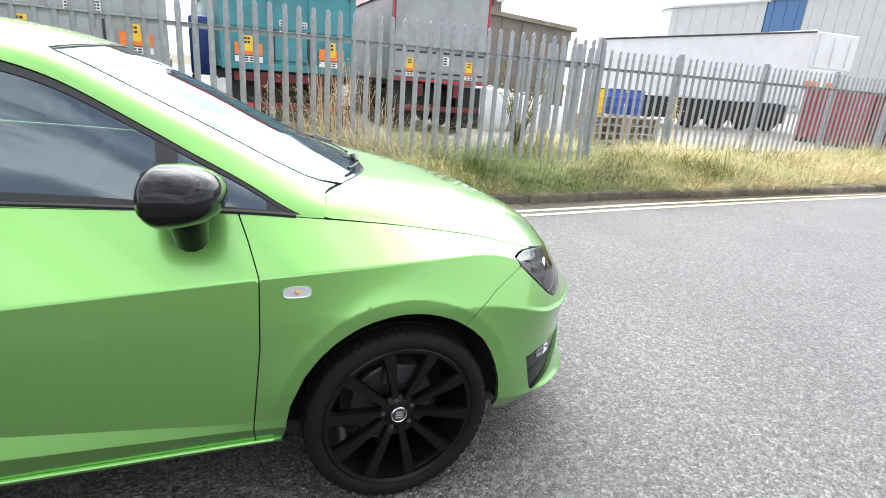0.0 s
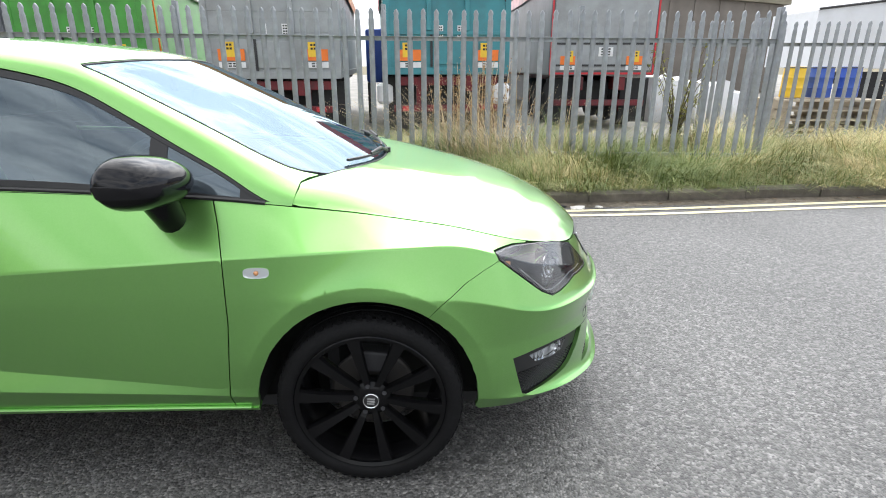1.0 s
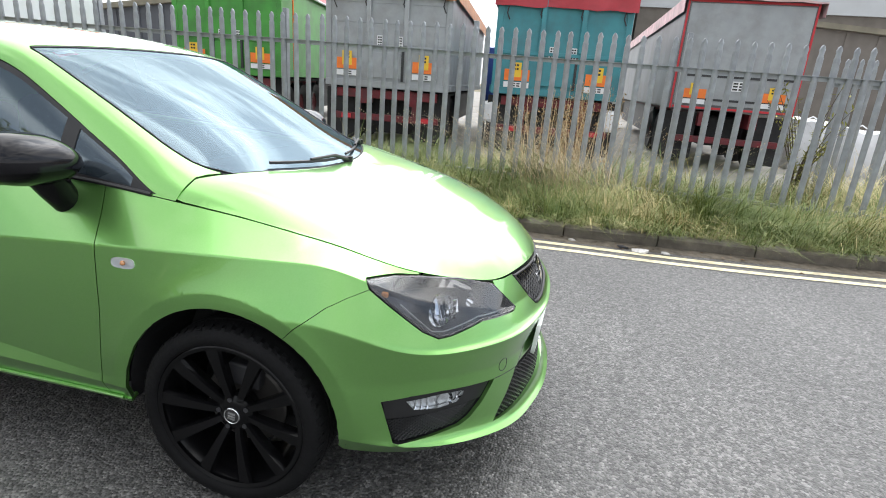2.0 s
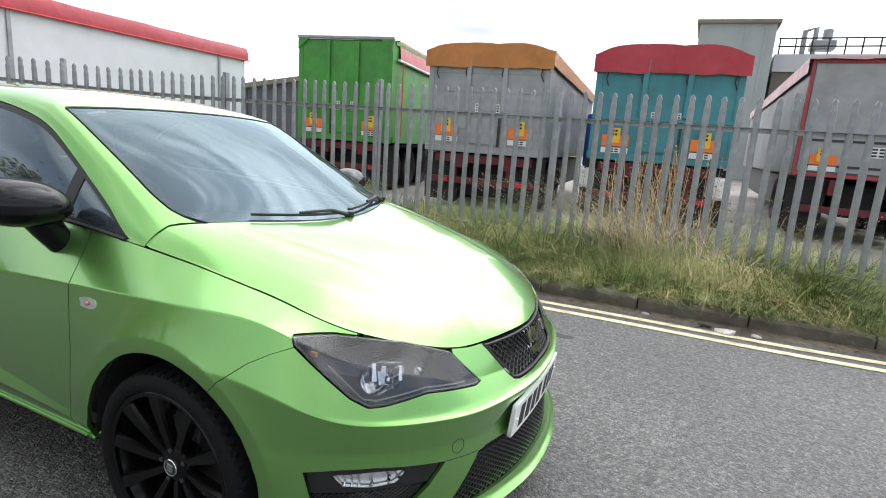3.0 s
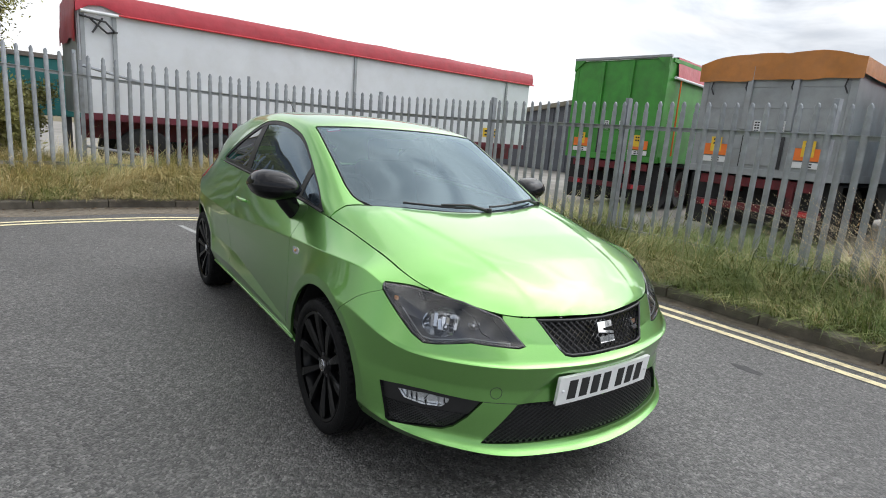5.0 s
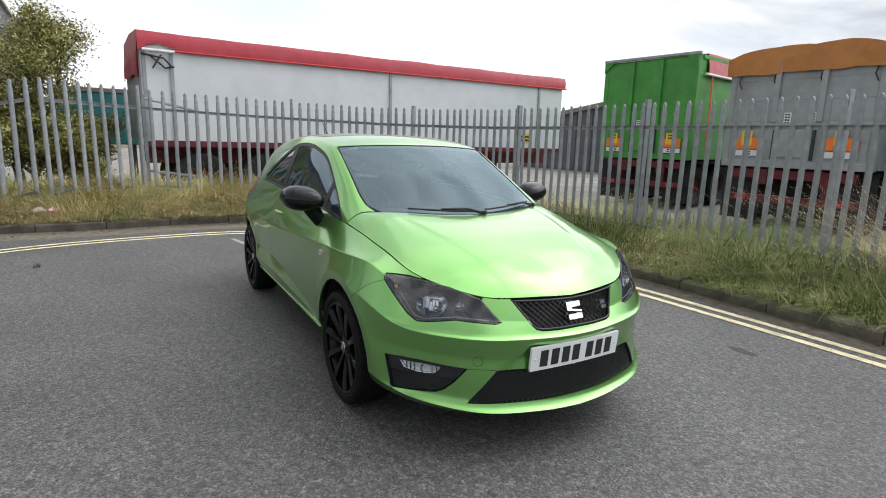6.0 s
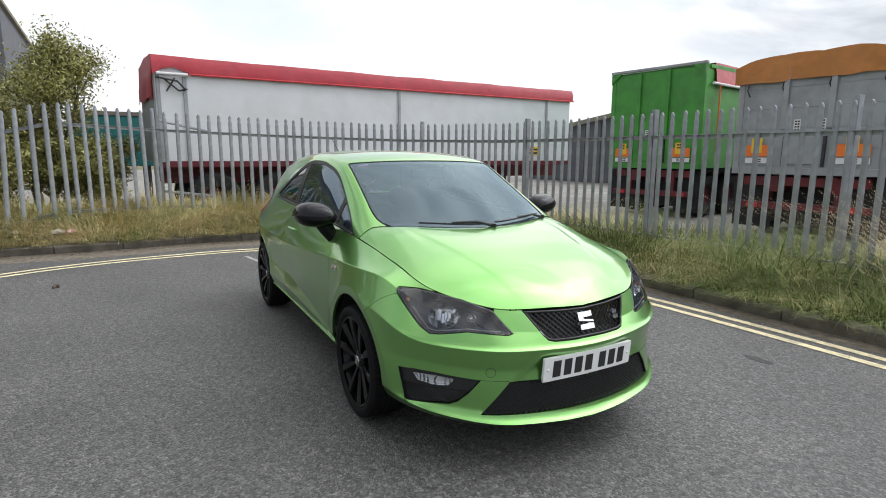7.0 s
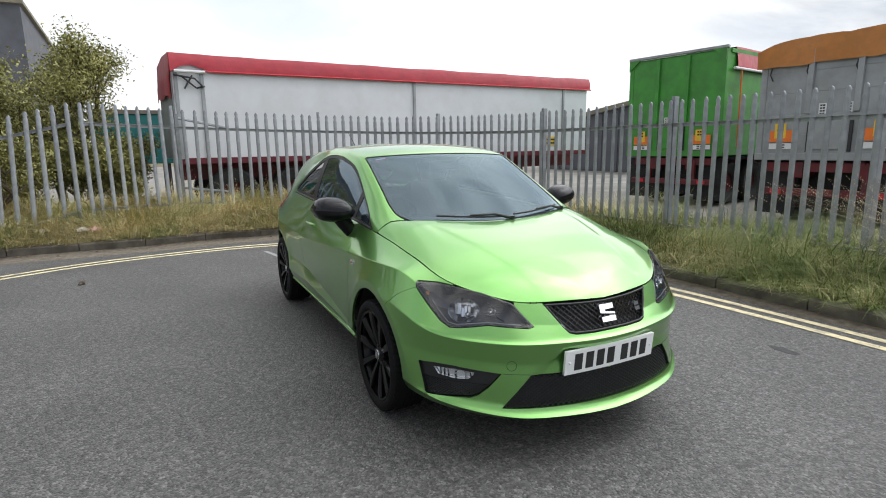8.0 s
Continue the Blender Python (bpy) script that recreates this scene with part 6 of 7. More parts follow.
def arch(hub, a0, a1, n=30, r=ARCH_R):
    return [(uof(hub + r * math.cos(t)), 0.302 + r * (ARCH_UP if math.sin(t) > 0 else 1) * math.sin(t)) for t in np.linspace(a0, a1, n)]


def zb(u):
    return float(u_range(u)[0])


def zt(u):
    return float(u_range(u)[1])


def top_line(u0, u1, n=40, d=GAP):
    return [(u, zt(u) - d) for u in np.linspace(u0, u1, n)]


def low_line(u0, u1, n=30, d=0.0):
    return [(u, zb(u) + d) for u in np.linspace(u0, u1, n)]


def mir(poly, s):
    return [(s * a, b) for a, b in poly]


def lattice(name, poly, parent, material, pitch, off, r, slope):
    """Crossed bars of a grille within a closed line on the nose."""
    bm = bmesh.new()
    P = np.array(poly)
    c0, c1 = P.min(0), P.max(0)
    for sgn in (1, -1):
        k = c0[0] - (c1[1] - c0[1]) / slope
        while k < c1[0] + (c1[1] - c0[1]) / slope:
            run = []
            for z in np.linspace(c0[1], c1[1], 40):
                u = k + sgn * (z - c0[1]) / slope + (0 if sgn > 0 else (c1[1] - c0[1]) / slope * 0)
                if in_poly(np.array([(u, z)]), P)[0]:
                    run.append((u, z))
                elif len(run) > 1:
                    tube(bm, [sweep(*p) + off * surf_normal(sweep, *p) for p in run[::3] + [run[-1]]], r, 4, False)
                    run = []
            if len(run) > 3:
                tube(bm, [sweep(*p) + off * surf_normal(sweep, *p) for p in run[::3] + [run[-1]]], r, 4, False)
            k += pitch
    return part(name, bm, material, parent)


def build_wheel(car, x, s):
    """One wheel: rim, ten spokes, tyre, cap and brake disc; s: side."""
    Y = s * 0.735
    bm = bmesh.new()
    lathe(bm, [(.228, .096), (.240, .101), (.244, .098), (.244, .088), (.230, .082), (.216, .05), (.200, -.08), (.215, -.095), (.222, -.10)], 56, "Y")
    w = part("wheel", bm, M_WHEEL, car, "satin black alloy wheel with slim spokes", smooth=True)
    w.matrix_local = Matrix.Translation((x, Y, 0.302)) @ Matrix.Diagonal((1, s, 1, 1)) @ Matrix.Rotation(0.12, 4, "Y")
    bm = bmesh.new()
    prof = [(.241, .088), (.246, .100), (.256, .106), (.272, .107), (.287, .100), (.297, .086)]
    tread = []
    for h in (.074, .066, .060, .034, .029, .026, .004, 0, -.004, -.026, -.029, -.034, -.060, -.066, -.074):
        groove = h in (.066, .029, 0, -.029, -.066)
        tread.append((.295 if groove else .302 - 1.2 * h * h, h))
    lathe(bm, prof + tread + [(r, -h) for r, h in prof[::-1]], 72, "Y")
    part("tyre", bm, M_TYRE, w, "black low-profile tyre", smooth=True)
    # shoulder blocks of the tread
    bm = bmesh.new()
    for k in range(60):
        a = 2 * math.pi * k / 60
        m = Matrix.Rotation(-a, 4, "Y")
        for h in (0.082,):
            vs = [m @ Vector(p) for p in ((.2975, h - .012, -.010), (.2975, h - .012, .008), (.2915, h + .013, .004), (.2915, h + .013, -.014))]
            up = [v + (v - Vector((0, v.y, 0))).normalized() * 0.0035 for v in vs]
            q = [bm.verts.new(v) for v in vs] + [bm.verts.new(v) for v in up]
            for f in ((4, 5, 6, 7), (0, 1, 5, 4), (1, 2, 6, 5), (2, 3, 7, 6), (3, 0, 4, 7)):
                bm.faces.new([q[i] for i in f])
    bmesh.ops.recalc_face_normals(bm, faces=bm.faces)
    tagged(part("tread_shoulder", bm, M_TYRE, w), kind="stuff")
    sp = None
    for k in range(10):
        if sp is None:
            bm = bmesh.new()
            rows = []
            for r, hw, y, dp in ((.036, .013, .066, .03), (.07, .016, .076, .032), (.12, .019, .085, .036), (.16, .0225, .091, .038), (.20, .027, .096, .038), (.233, .031, .097, .032)):
                rows.append([bm.verts.new(p) for p in ((r, y - dp, -hw * .62), (r, y - .013, -hw * .80), (r, y - .003, -hw * 0.62), (r, y, hw * 0.62), (r, y - .011, hw * .80), (r, y - dp, hw * .62))])
            for a, b in zip(rows, rows[1:]):
                for i in range(5):
                    bm.faces.new((a[i], a[i + 1], b[i + 1], b[i]))
            bmesh.ops.recalc_face_normals(bm, faces=bm.faces)
            sp = part("spoke", bm, M_WHEEL, w)
            o = sp
        else:
            o = new("spoke", sp.data)
            o.parent = w
        o.matrix_local = Matrix.Rotation(2 * math.pi * k / 10, 4, "Y")
    bm = bmesh.new()
    lathe(bm, [(0, .074), (.030, .074), (.045, .070), (.062, .062), (.066, .04), (.05, .02)], 32, "Y")
    part("hub", bm, M_WHEEL, w, smooth=True)
    for k in range(5):
        a = 2 * math.pi * (k + 0.5) / 5
        part("wheel_bolt", tube(bmesh.new(), [(.05 * math.cos(a), .060, .05 * math.sin(a)), (.05 * math.cos(a), .073, .05 * math.sin(a))], .008, 6), M_DARK, w)
    bm = bmesh.new()
    lathe(bm, [(0, .080), (.022, .080), (.027, .078), (.029, .072)], 32, "Y")
    part("centre_cap", bm, M_GLOSS, w, "black centre cap with a chrome emblem", smooth=True)
    bm = bmesh.new()
    lathe(bm, [(.023, .0805), (.0255, .0815), (.027, .0795)], 32, "Y")
    part("cap_ring", bm, M_CHROME, w)
    bm = bmesh.new()
    for z in (-.009, 0, .009):
        box(bm, -.012, .012, .0802, .082, z - .003, z + .003)
    part("emblem", bm, M_CHROME, w)
    bm = bmesh.new()
    lathe(bm, [(.05, .0), (.13, .0), (.138, -.004), (.138, -.02), (.05, -.02)], 40, "Y")
    part("brake_disc", bm, M_DISC, w, "grey steel brake disc")
    bm = bmesh.new()
    box(bm, -.055, .055, -.03, .03, .075, .15, bevel=.008)
    part("brake_caliper", bm, M_DARK, w)


def build_mirror(car, s):
    """A door mirror: painted cap, black housing below, stalk to the door."""
    cx, cy, cz = -0.600, s * 0.856, 1.025
    bm = bmesh.new()
    n, m = 24, 14
    rows = []
    for i in range(m + 1):
        t = -1 + 2 * i / m
        k = max(0.02, (1 - abs(t) ** 2.6)) ** 0.5
        y = t * 0.119
        zc = 0.010 * t
        row = []
        for j in range(n):
            a = 2 * math.pi * j / n
            ca, sa = math.cos(a), math.sin(a)
            x = (0.126 if ca > 0 else 0.048) * math.copysign(abs(ca) ** 0.9, ca) * (0.45 + 0.55 * k)
            z = (0.080 if sa > 0 else 0.072) * math.copysign(abs(sa) ** 0.85, sa) * k
            row.append(bm.verts.new((x - 0.02 * t, s * y, z + zc)))
        rows.append(row)
    for a, b in zip(rows, rows[1:]):
        for j in range(n):
            bm.faces.new((a[j], a[(j + 1) % n], b[(j + 1) % n], b[j]))
    bm.faces.new(rows[0])
    bm.faces.new(rows[-1])
    bmesh.ops.recalc_face_normals(bm, faces=bm.faces)
    low = bm.copy()
    bmesh.ops.bisect_plane(bm, geom=bm.verts[:] + bm.edges[:] + bm.faces[:], plane_co=(0, 0, -0.018), plane_no=(0, 0, 1), clear_inner=True)
    bmesh.ops.bisect_plane(low, geom=low.verts[:] + low.edges[:] + low.faces[:], plane_co=(0, 0, -0.018), plane_no=(0, 0, 1), clear_outer=True)
    bmesh.ops.scale(low, vec=(0.97, 0.985, 0.985), verts=low.verts)
    bmesh.ops.holes_fill(low, edges=[e for e in low.edges if e.is_boundary])
    cap = part("door_mirror", bm, M_CAP, car, "gloss black door mirror with a dark grey cap", smooth=True)
    cap.location = (cx, cy, cz)
    part("mirror_housing", low, M_WHEEL, cap, smooth=True)
    bm = bmesh.new()
    tube(bm, [(0.030, -s * 0.043, -0.03), (0.034, -s * 0.068, -0.085), (0.036, -s * 0.093, -0.125), (0.036, -s * 0.123, -0.16)], [0.056, 0.047, 0.043, 0.046], 14)
    for v in bm.verts:
        v.co.z = -0.075 + (v.co.z + 0.075) * 0.9
    part("mirror_stalk", bm, M_WHEEL, cap, smooth=True)
    bm = bmesh.new()
    lathe(bm, [(0, 0), (0.09, 0)], 24, "X")
    for v in bm.verts:
        v.co.z *= 0.6
    g = part("mirror_glass", bm, M_CHROME, cap)
    g.location = (-0.049, 0, 0.002)


def build_headlamp(car, s):
    hp = mir(HEAD, s)
    bowl = panel("headlamp", sweep, inset(hp, 0.002), M_BOWL, car, 0.02, off=-0.085, skirt=0, label="smoked clear headlamp with chrome reflector")
    # side wall of the lamp
    loop = dense(hp, 0.012, 1.0)
    v, f = [], []
    for a, b in loop:
        nn = surf_normal(sweep, a, b)
        p = sweep(a, b)
        v += [tuple(p - nn * 0.004), tuple(p - nn * 0.09)]
    m = len(loop)
    f = [(2 * i, 2 * ((i + 1) % m), 2 * ((i + 1) % m) + 1, 2 * i + 1) for i in range(m)]
    mesh_part("lamp_wall", v, f, M_BOWL, bowl)
    panel("lens", sweep, inset(hp, 0.001), M_SMOKE, bowl, 0.02, off=0.0005, skirt=0.004)
    rim = on_line(sweep, [tuple(p) for p in inset(hp, 0.004)], -0.002, closed=True)
    part("bezel", tube(bmesh.new(), rim, 0.0030, 6, False), M_GLOSS, bowl)

    def dish(u, z, r, depth, name, material, sq=1.0, front=0.03):
        p = sweep(s * u, z) - surf_normal(sweep, s * u, z) * front
        bm = bmesh.new()
        lathe(bm, [(0.004, -depth * 0.9), (r * 0.35, -depth * 0.85), (r * 0.7, -depth * 0.5), (r * 0.95, -depth * 0.08), (r, 0)], 54, "X")
        for q in bm.verts:
            q.co.z *= sq
        o = part(name, bm, material, bowl, smooth=True)
        o.location = p
        o.rotation_euler = (0, -0.05, s * 0.45)
        return o

    dish(.735, .690, .070, .06, "reflector", M_CHROME, 0.80, 0.030)
    dish(.60, .690, .022, .02, "indicator_reflector", M_CHROME, 0.9, 0.034)
    turn = random.Random(7)
    for k in range(7):                                     # the reflector's bright stepped facets
        u, z = .775 - .017 * k, .690 + .012 * math.sin(k * 2.1)
        hgt = .020 + .012 * turn.random()
        p = sweep(s * u, z) - surf_normal(sweep, s * u, z) * (0.034 + 0.01 * turn.random())
        bm = box(bmesh.new(), -0.003, 0.003, -0.0075, 0.0075, -hgt, hgt, bevel=0.002)
        o = part("facet", bm, M_CHROME, bowl)
        o.location, o.rotation_euler = p, (0, -0.45 + 0.5 * turn.random(), s * (0.5 + 0.5 * turn.random()))
    p = sweep(s * .715, .672)
    bm = bmesh.new()
    bmesh.ops.create_uvsphere(bm, u_segments=14, v_segments=8, radius=0.014)
    part("bulb", bm, M_CHROME, bowl, smooth=True).location = p - surf_normal(sweep, s * .715, .672) * 0.045
    bar = on_line(sweep, mir([(.90, .715), (.80, .632), (.76, .626), (.70, .632), (.61, .641), (.45, .628)], s), -0.014)
    part("light_bar", tube(bmesh.new(), bar, 0.0022, 8), M_SILVER, bowl, "thin grey light guide")
    bar = on_line(sweep, mir([(.66, .738), (.60, .712), (.565, .665), (.53, .650)], s), -0.03)
    part("divider", tube(bmesh.new(), bar, 0.004, 8), M_BOWL, bowl)
    p = sweep(s * .945, .752)
    bm = bmesh.new()
    box(bm, -0.010, 0.010, -0.006, 0.006, -0.008, 0.008, bevel=0.004)
    part("indicator_bulb", bm, M_AMBERLENS, bowl).location = p - surf_normal(sweep, s * .945, .752) * 0.03


def build_fog(car, s):
    fp = mir(FOG, s)
    ins = panel("fog_recess", sweep, inset(fp, 0.001), M_TRIM, car, 0.02, off=-0.03, skirt=0, label="black ribbed bumper insert with a fog lamp")
    loop = dense(fp, 0.012, 1.0)
    v = []
    for a, b in loop:
        nn, p = surf_normal(sweep, a, b), sweep(a, b)
        v += [tuple(p - nn * 0.002), tuple(p - nn * 0.034)]
    m = len(loop)
    mesh_part("recess_wall", v, [(2 * i, 2 * ((i + 1) % m), 2 * ((i + 1) % m) + 1, 2 * i + 1) for i in range(m)], M_TRIM, ins)
    lattice("insert_mesh", mir(FOG_MESH, s), ins, M_TRIM, 0.017, -0.018, 0.0026, 0.62)
    panel("insert_cover", sweep, mir(FOG_COVER, s), M_TRIM, ins, 0.02, holes=[mir(LAMP, s)], off=-0.014, skirt=0.012)
    lp = mir(LAMP, s)
    lamp = panel("fog_lamp", sweep, lp, M_REFLECT, ins, 0.012, off=-0.026, skirt=0.004, label="clear fog lamp")
    panel("fog_lens", sweep, inset(lp, 0.001), M_CLEAR, lamp, 0.015, off=-0.010, skirt=0.012)
    p, nn = sweep(s * .74, .392), surf_normal(sweep, s * .74, .392)
    bm = bmesh.new()
    lathe(bm, [(0.003, -0.012), (0.014, -0.010), (0.024, -0.002), (0.028, 0.004)], 20, "X")
    o = part("fog_reflector", bm, M_CHROME, lamp, smooth=True)
    o.location, o.rotation_euler = p - nn * 0.022, (0, 0, math.atan2(nn[1], nn[0]))
    for u in (.80, .82, .84, .69, .67):
        part("facet", tube(bmesh.new(), on_line(sweep, mir([(u, .377), (u + .004, .411)], s), -0.022), 0.003, 5), M_CHROME, lamp)


DLO = [(-.285, 1.93), (-.417, 1.52), (-.584, 1.315), (-.748, 1.205), (-.907, 1.148), (-1.062, 1.112), (-1.25, 1.095), (-1.45, 1.12), (-1.65, 1.20), (-1.85, 1.37), (-2.05, 1.60), (-2.19, 1.80), (-2.22, 1.89), (-2.16, 1.95), (-1.8, 1.965), (-1.2, 1.965), (-.7, 1.965), (-.36, 1.965)]

DLO = [tuple(p) for p in spline(DLO + DLO[:1], 0.03)[:-1]]


def build_screen_line():
    """The windscreen's outline on the cabin: foot, edges and head."""
    foot = []
    for q in np.linspace(-0.84, 0.84, 33):
        x = 0.0
        for _ in range(6):
            y = cabin(x, q)[1]
            x = base_x(y) - 0.006
        foot.append((x, q))
    rnd = [(-.188, .875), (-.215, .900), (-.255, .922), (-.32, .936)]
    edge_r = rnd + [(x, 0.94) for x in np.linspace(-.36, -0.84, 20)]
    head = [(-0.80 - 0.065 * abs(q / 0.93) ** 2.0, q) for q in np.linspace(0.93, -0.93, 25)]
    edge_l = [(x, -q) for x, q in edge_r[::-1]]
    return foot + edge_r + head + edge_l


def build_car():
    car = empty("car", pose(0, 0, 0), "lime green three-door hatchback car with black wheels and mirrors", "car")
    # --- front bumper, one moulding from arch to arch
    u_af = uof(0.352)
    seam = [(1.000, .760), (1.060, .738), (1.118, .709), (1.202, .645)]
    half = []
    half += [(0.3375, .7055), (0.40, zt(.40) - GAP), (.484, zt(.484) - GAP), (.484, .7025), (.390, .6155), (.42, .6085), (.61, .6255), (.74, .6105), (.787, .6095), (.838, .635), (1.000, .7585)]
    half += [(u - GAP, z) for u, z in seam[1:]]
    a_seam = math.atan2(.645 - .302, .222)
    half += [(u - 0.001, z) for u, z in arch(0.0, a_seam, -0.10, 22)]
    half += [(u_af - .01, zb(u_af))]
    bottom = low_line(u_af - .012, 0.0, 40)
    poly = half + bottom
    poly = poly + [(-a, b) for a, b in poly[-2::-1]]
    poly += [(-.2481, .5955), (-.231, .579), (-.2, .571), (-.1, .568), (.1, .568), (.2, .571), (.231, .579), (.2481, .5955)]
    bumper = panel("front_bumper", sweep, poly, M_PAINT, car, 0.018, holes=[INTAKE, FOG, mir(FOG, -1)], label="lime green front bumper", skirt=0.014)
    for s in (-1, 1):
        # --- wing
        u_ar = uof(-0.352)
        pl = [(u + GAP, z) for u, z in seam] + [(u, z) for u, z in arch(0.0, a_seam + 0.004, math.pi - 0.03, 40)]
        pl += [(u_ar + .006, zb(u_ar) + .012), (U_DOOR - GAP, zb(U_DOOR) + .012), (U_DOOR + .004 - GAP, .35), (U_DOOR - .022, .60), (U_DOOR - .026, .80), (U_DOOR - .004, .885), (U_DOOR + .016, zt(U_DOOR) - .001)]
        pl += top_line(U_DOOR + .012, .823, 50) + [(.823, .7755), (.900, .784), (1.0125, .7875)]
        panel("front_wing", sweep, mir(pl, s), M_PAINT, car, 0.018, skirt=0.014)
        # --- door
        pl = [(U_DOOR + GAP, zb(U_DOOR) + .014), (U_DOOR + .004 + GAP, .35), (U_DOOR - .022 + 2 * GAP, .60), (U_DOOR - .026 + 2 * GAP, .80), (U_DOOR - .004 + 2 * GAP, .885), (U_DOOR + .0165 + 2 * GAP, zt(U_DOOR) - .001)]
        pl += top_line(U_DOOR + .03, U_DOOR2 - GAP, 40, .0) + [(U_DOOR2 - GAP, .5), (U_DOOR2 - .04, .34)] + low_line(U_DOOR2 - .06, U_DOOR + .01, 24, .014)
        door = panel("door", sweep, mir(pl, s), M_PAINT, car, 0.02, skirt=0.014)
        # --- rear quarter, round to the tail lamp
        pl = [(U_DOOR2 + GAP, .5)] + top_line(U_DOOR2 + GAP, U_REAR, 40, 0.0) + [(U_REAR, .34)] + low_line(U_REAR - .02, uof(-2.469 - .352) + .004, 8, .0)
        pl += [(u, z) for u, z in arch(-2.469, math.pi + 0.06, -0.06, 40)] + low_line(uof(-2.469 + .352) - .004, U_DOOR2 - .04, 6, .014) + [(U_DOOR2 - .03, .36)]
        panel("rear_quarter", sweep, mir(pl, s), M_PAINT, car, 0.022, skirt=0.014)
        # --- sill below the door
        pl = low_line(u_ar + .006, uof(-2.469 + .352) - .006, 30, 0.0) + low_line(uof(-2.469 + .352) - .006, u_ar + .006, 30, .0115)
        panel("sill", sweep, mir(pl, s), M_PAINT, car, 0.02, skirt=0.03, off=0.004)
        part("sill_bead", tube(bmesh.new(), on_line(sweep, mir([(u, z + .006) for u, z in low_line(u_ar + .030, uof(-2.469 + .352) - .020, 30, .010)], s), 0.004, 0.05), 0.0065, 8), M_PAINT, car, "bright rolled lower edge of the sill", smooth=True)
        # --- tail lamp
        pl = [(U_REAR - .16, .86), (U_REAR - .03, .80), (U_REAR - .004, .80), (U_REAR - .004, .97), (U_REAR - .12, .955)]
        panel("tail_lamp", sweep, mir(pl, s), M_REDLENS, car, 0.02, off=0.004, skirt=0.01, label="red tail lamp")
        # --- wheel wells
        for hx, hz in HUBS:
            bm = bmesh.new()
            rows = []
            for t in np.linspace(-0.08, math.pi + 0.08, 24):
                rows.append([bm.verts.new((hx + 0.366 * math.cos(t), s * y, hz + 0.366 * (ARCH_UP if math.sin(t) > 0 else 1) * math.sin(t))) for y in (0.80, 0.52)])
            for a, b in zip(rows, rows[1:]):
                bm.faces.new((a[0], a[1], b[1], b[0]))
            part("wheel_arch_liner", bm, M_BLACK, car)
        build_wheel(car, 0.0, s)
        build_wheel(car, -2.469, s)
        build_mirror(car, s)
        build_headlamp(car, s)
        build_fog(car, s)
        # --- side repeater
        ring = [(uof(-0.313) + .037 * math.copysign(abs(math.cos(t)) ** .6, math.cos(t)), .757 + .0155 * math.copysign(abs(math.sin(t)) ** .6, math.sin(t))) for t in np.linspace(0, 2 * math.pi, 28, endpoint=False)]
        rp = panel("side_repeater", sweep, mir(ring, s), M_REFLECT, car, 0.01, off=0.0015, skirt=0.004, label="clear side repeater with an amber bulb")
        panel("repeater_lens", sweep, mir(ring, s), M_CLEAR, rp, 0.01, off=0.006, skirt=0.005)
        bm = bmesh.new()
        bmesh.ops.create_uvsphere(bm, u_segments=12, v_segments=8, radius=0.0075)
        part("repeater_bulb", bm, M_AMBERLENS, rp, smooth=True).location = sweep(s * uof(-0.313), .757) + s * np.array((0, 0.003, 0))
        # --- door handle
        hu = uof(-1.40)
        bar = [sweep(s * (hu + d), .848, 0.006 + 0.016 * (1 - (d / .105) ** 4)) for d in np.linspace(-.1, .1, 9)]
        part("door_handle", tube(bmesh.new(), bar, [.008, .011, .012, .012, .012, .012, .012, .011, .008], 10), M_PAINT, door, smooth=True)
        # --- side windows
        dl = [(x, s * q) for x, q in DLO]
        bsq = 0.36
        full = inset(dl, 0.003, bsq)
        inner = inset(dl, 0.021, bsq)
        frame = panel("window_frame", cabin, full, M_TRIM, car, 0.025, bsq, holes=[inner], off=-0.003, skirt=0.01, label="black side window frame")
        ip = np.array(inner)

        def slab(x0, x1):
            return [p for p in clip_x(ip, x0, x1)]

        for nm, x0, x1 in (("quarter_light", -0.60, -0.37), ("door_glass", -1.50, -0.63), ("rear_side_glass", -2.4, -1.58)):
            panel(nm, cabin, slab(x0, x1), M_TINT if x0 < -2 else M_SIDE, frame, 0.03, bsq, off=-0.008, skirt=0)
        panel("mirror_corner", cabin, slab(-0.375, -0.2), M_TRIM, frame, 0.03, bsq, off=-0.005, skirt=0)
        for nm, x0, x1 in (("window_pillar", -0.64, -0.59), ("window_pillar", -1.59, -1.49)):
            panel(nm, cabin, slab(x0, x1), M_TRIM, frame, 0.03, bsq, off=-0.005, skirt=0.004)
        part("waist_seal", tube(bmesh.new(), on_line(cabin, [(x, s * 1.975) for x in np.linspace(-.30, -2.2, 40)], 0.001, 0.05, bsq), 0.007, 6), M_TRIM, frame)
    # --- bonnet
    edge = [TOP[i] for i in range(0, int(1.640 / 0.01), 2)]
    left = []
    for p in edge:
        left.append((p[0] - 0.003, max(0.0, p[1] - 0.003)))
    left = left[1:] + [(-0.222, 0.704), (-0.208, 0.660)]
    rear = [(base_x(y), y) for y in np.linspace(0.635, 0, 24)]
    bl = left + rear
    poly = [(float(edge[0][0]) - 0.003, 0.0)] + bl + [(x, -y) for x, y in bl[-2::-1]]
    panel("bonnet", bonnet_s, poly, M_PAINT, car, 0.015, skirt=0.012, label="lime green bonnet")
    # --- cabin shell: roof and pillars round the openings
    scr = build_screen_line()
    corner = [(-0.208, 1.03), (-0.192, .95), (-.166, .884), (-.210, .912), (-.255, .936), (-.32, .950)]
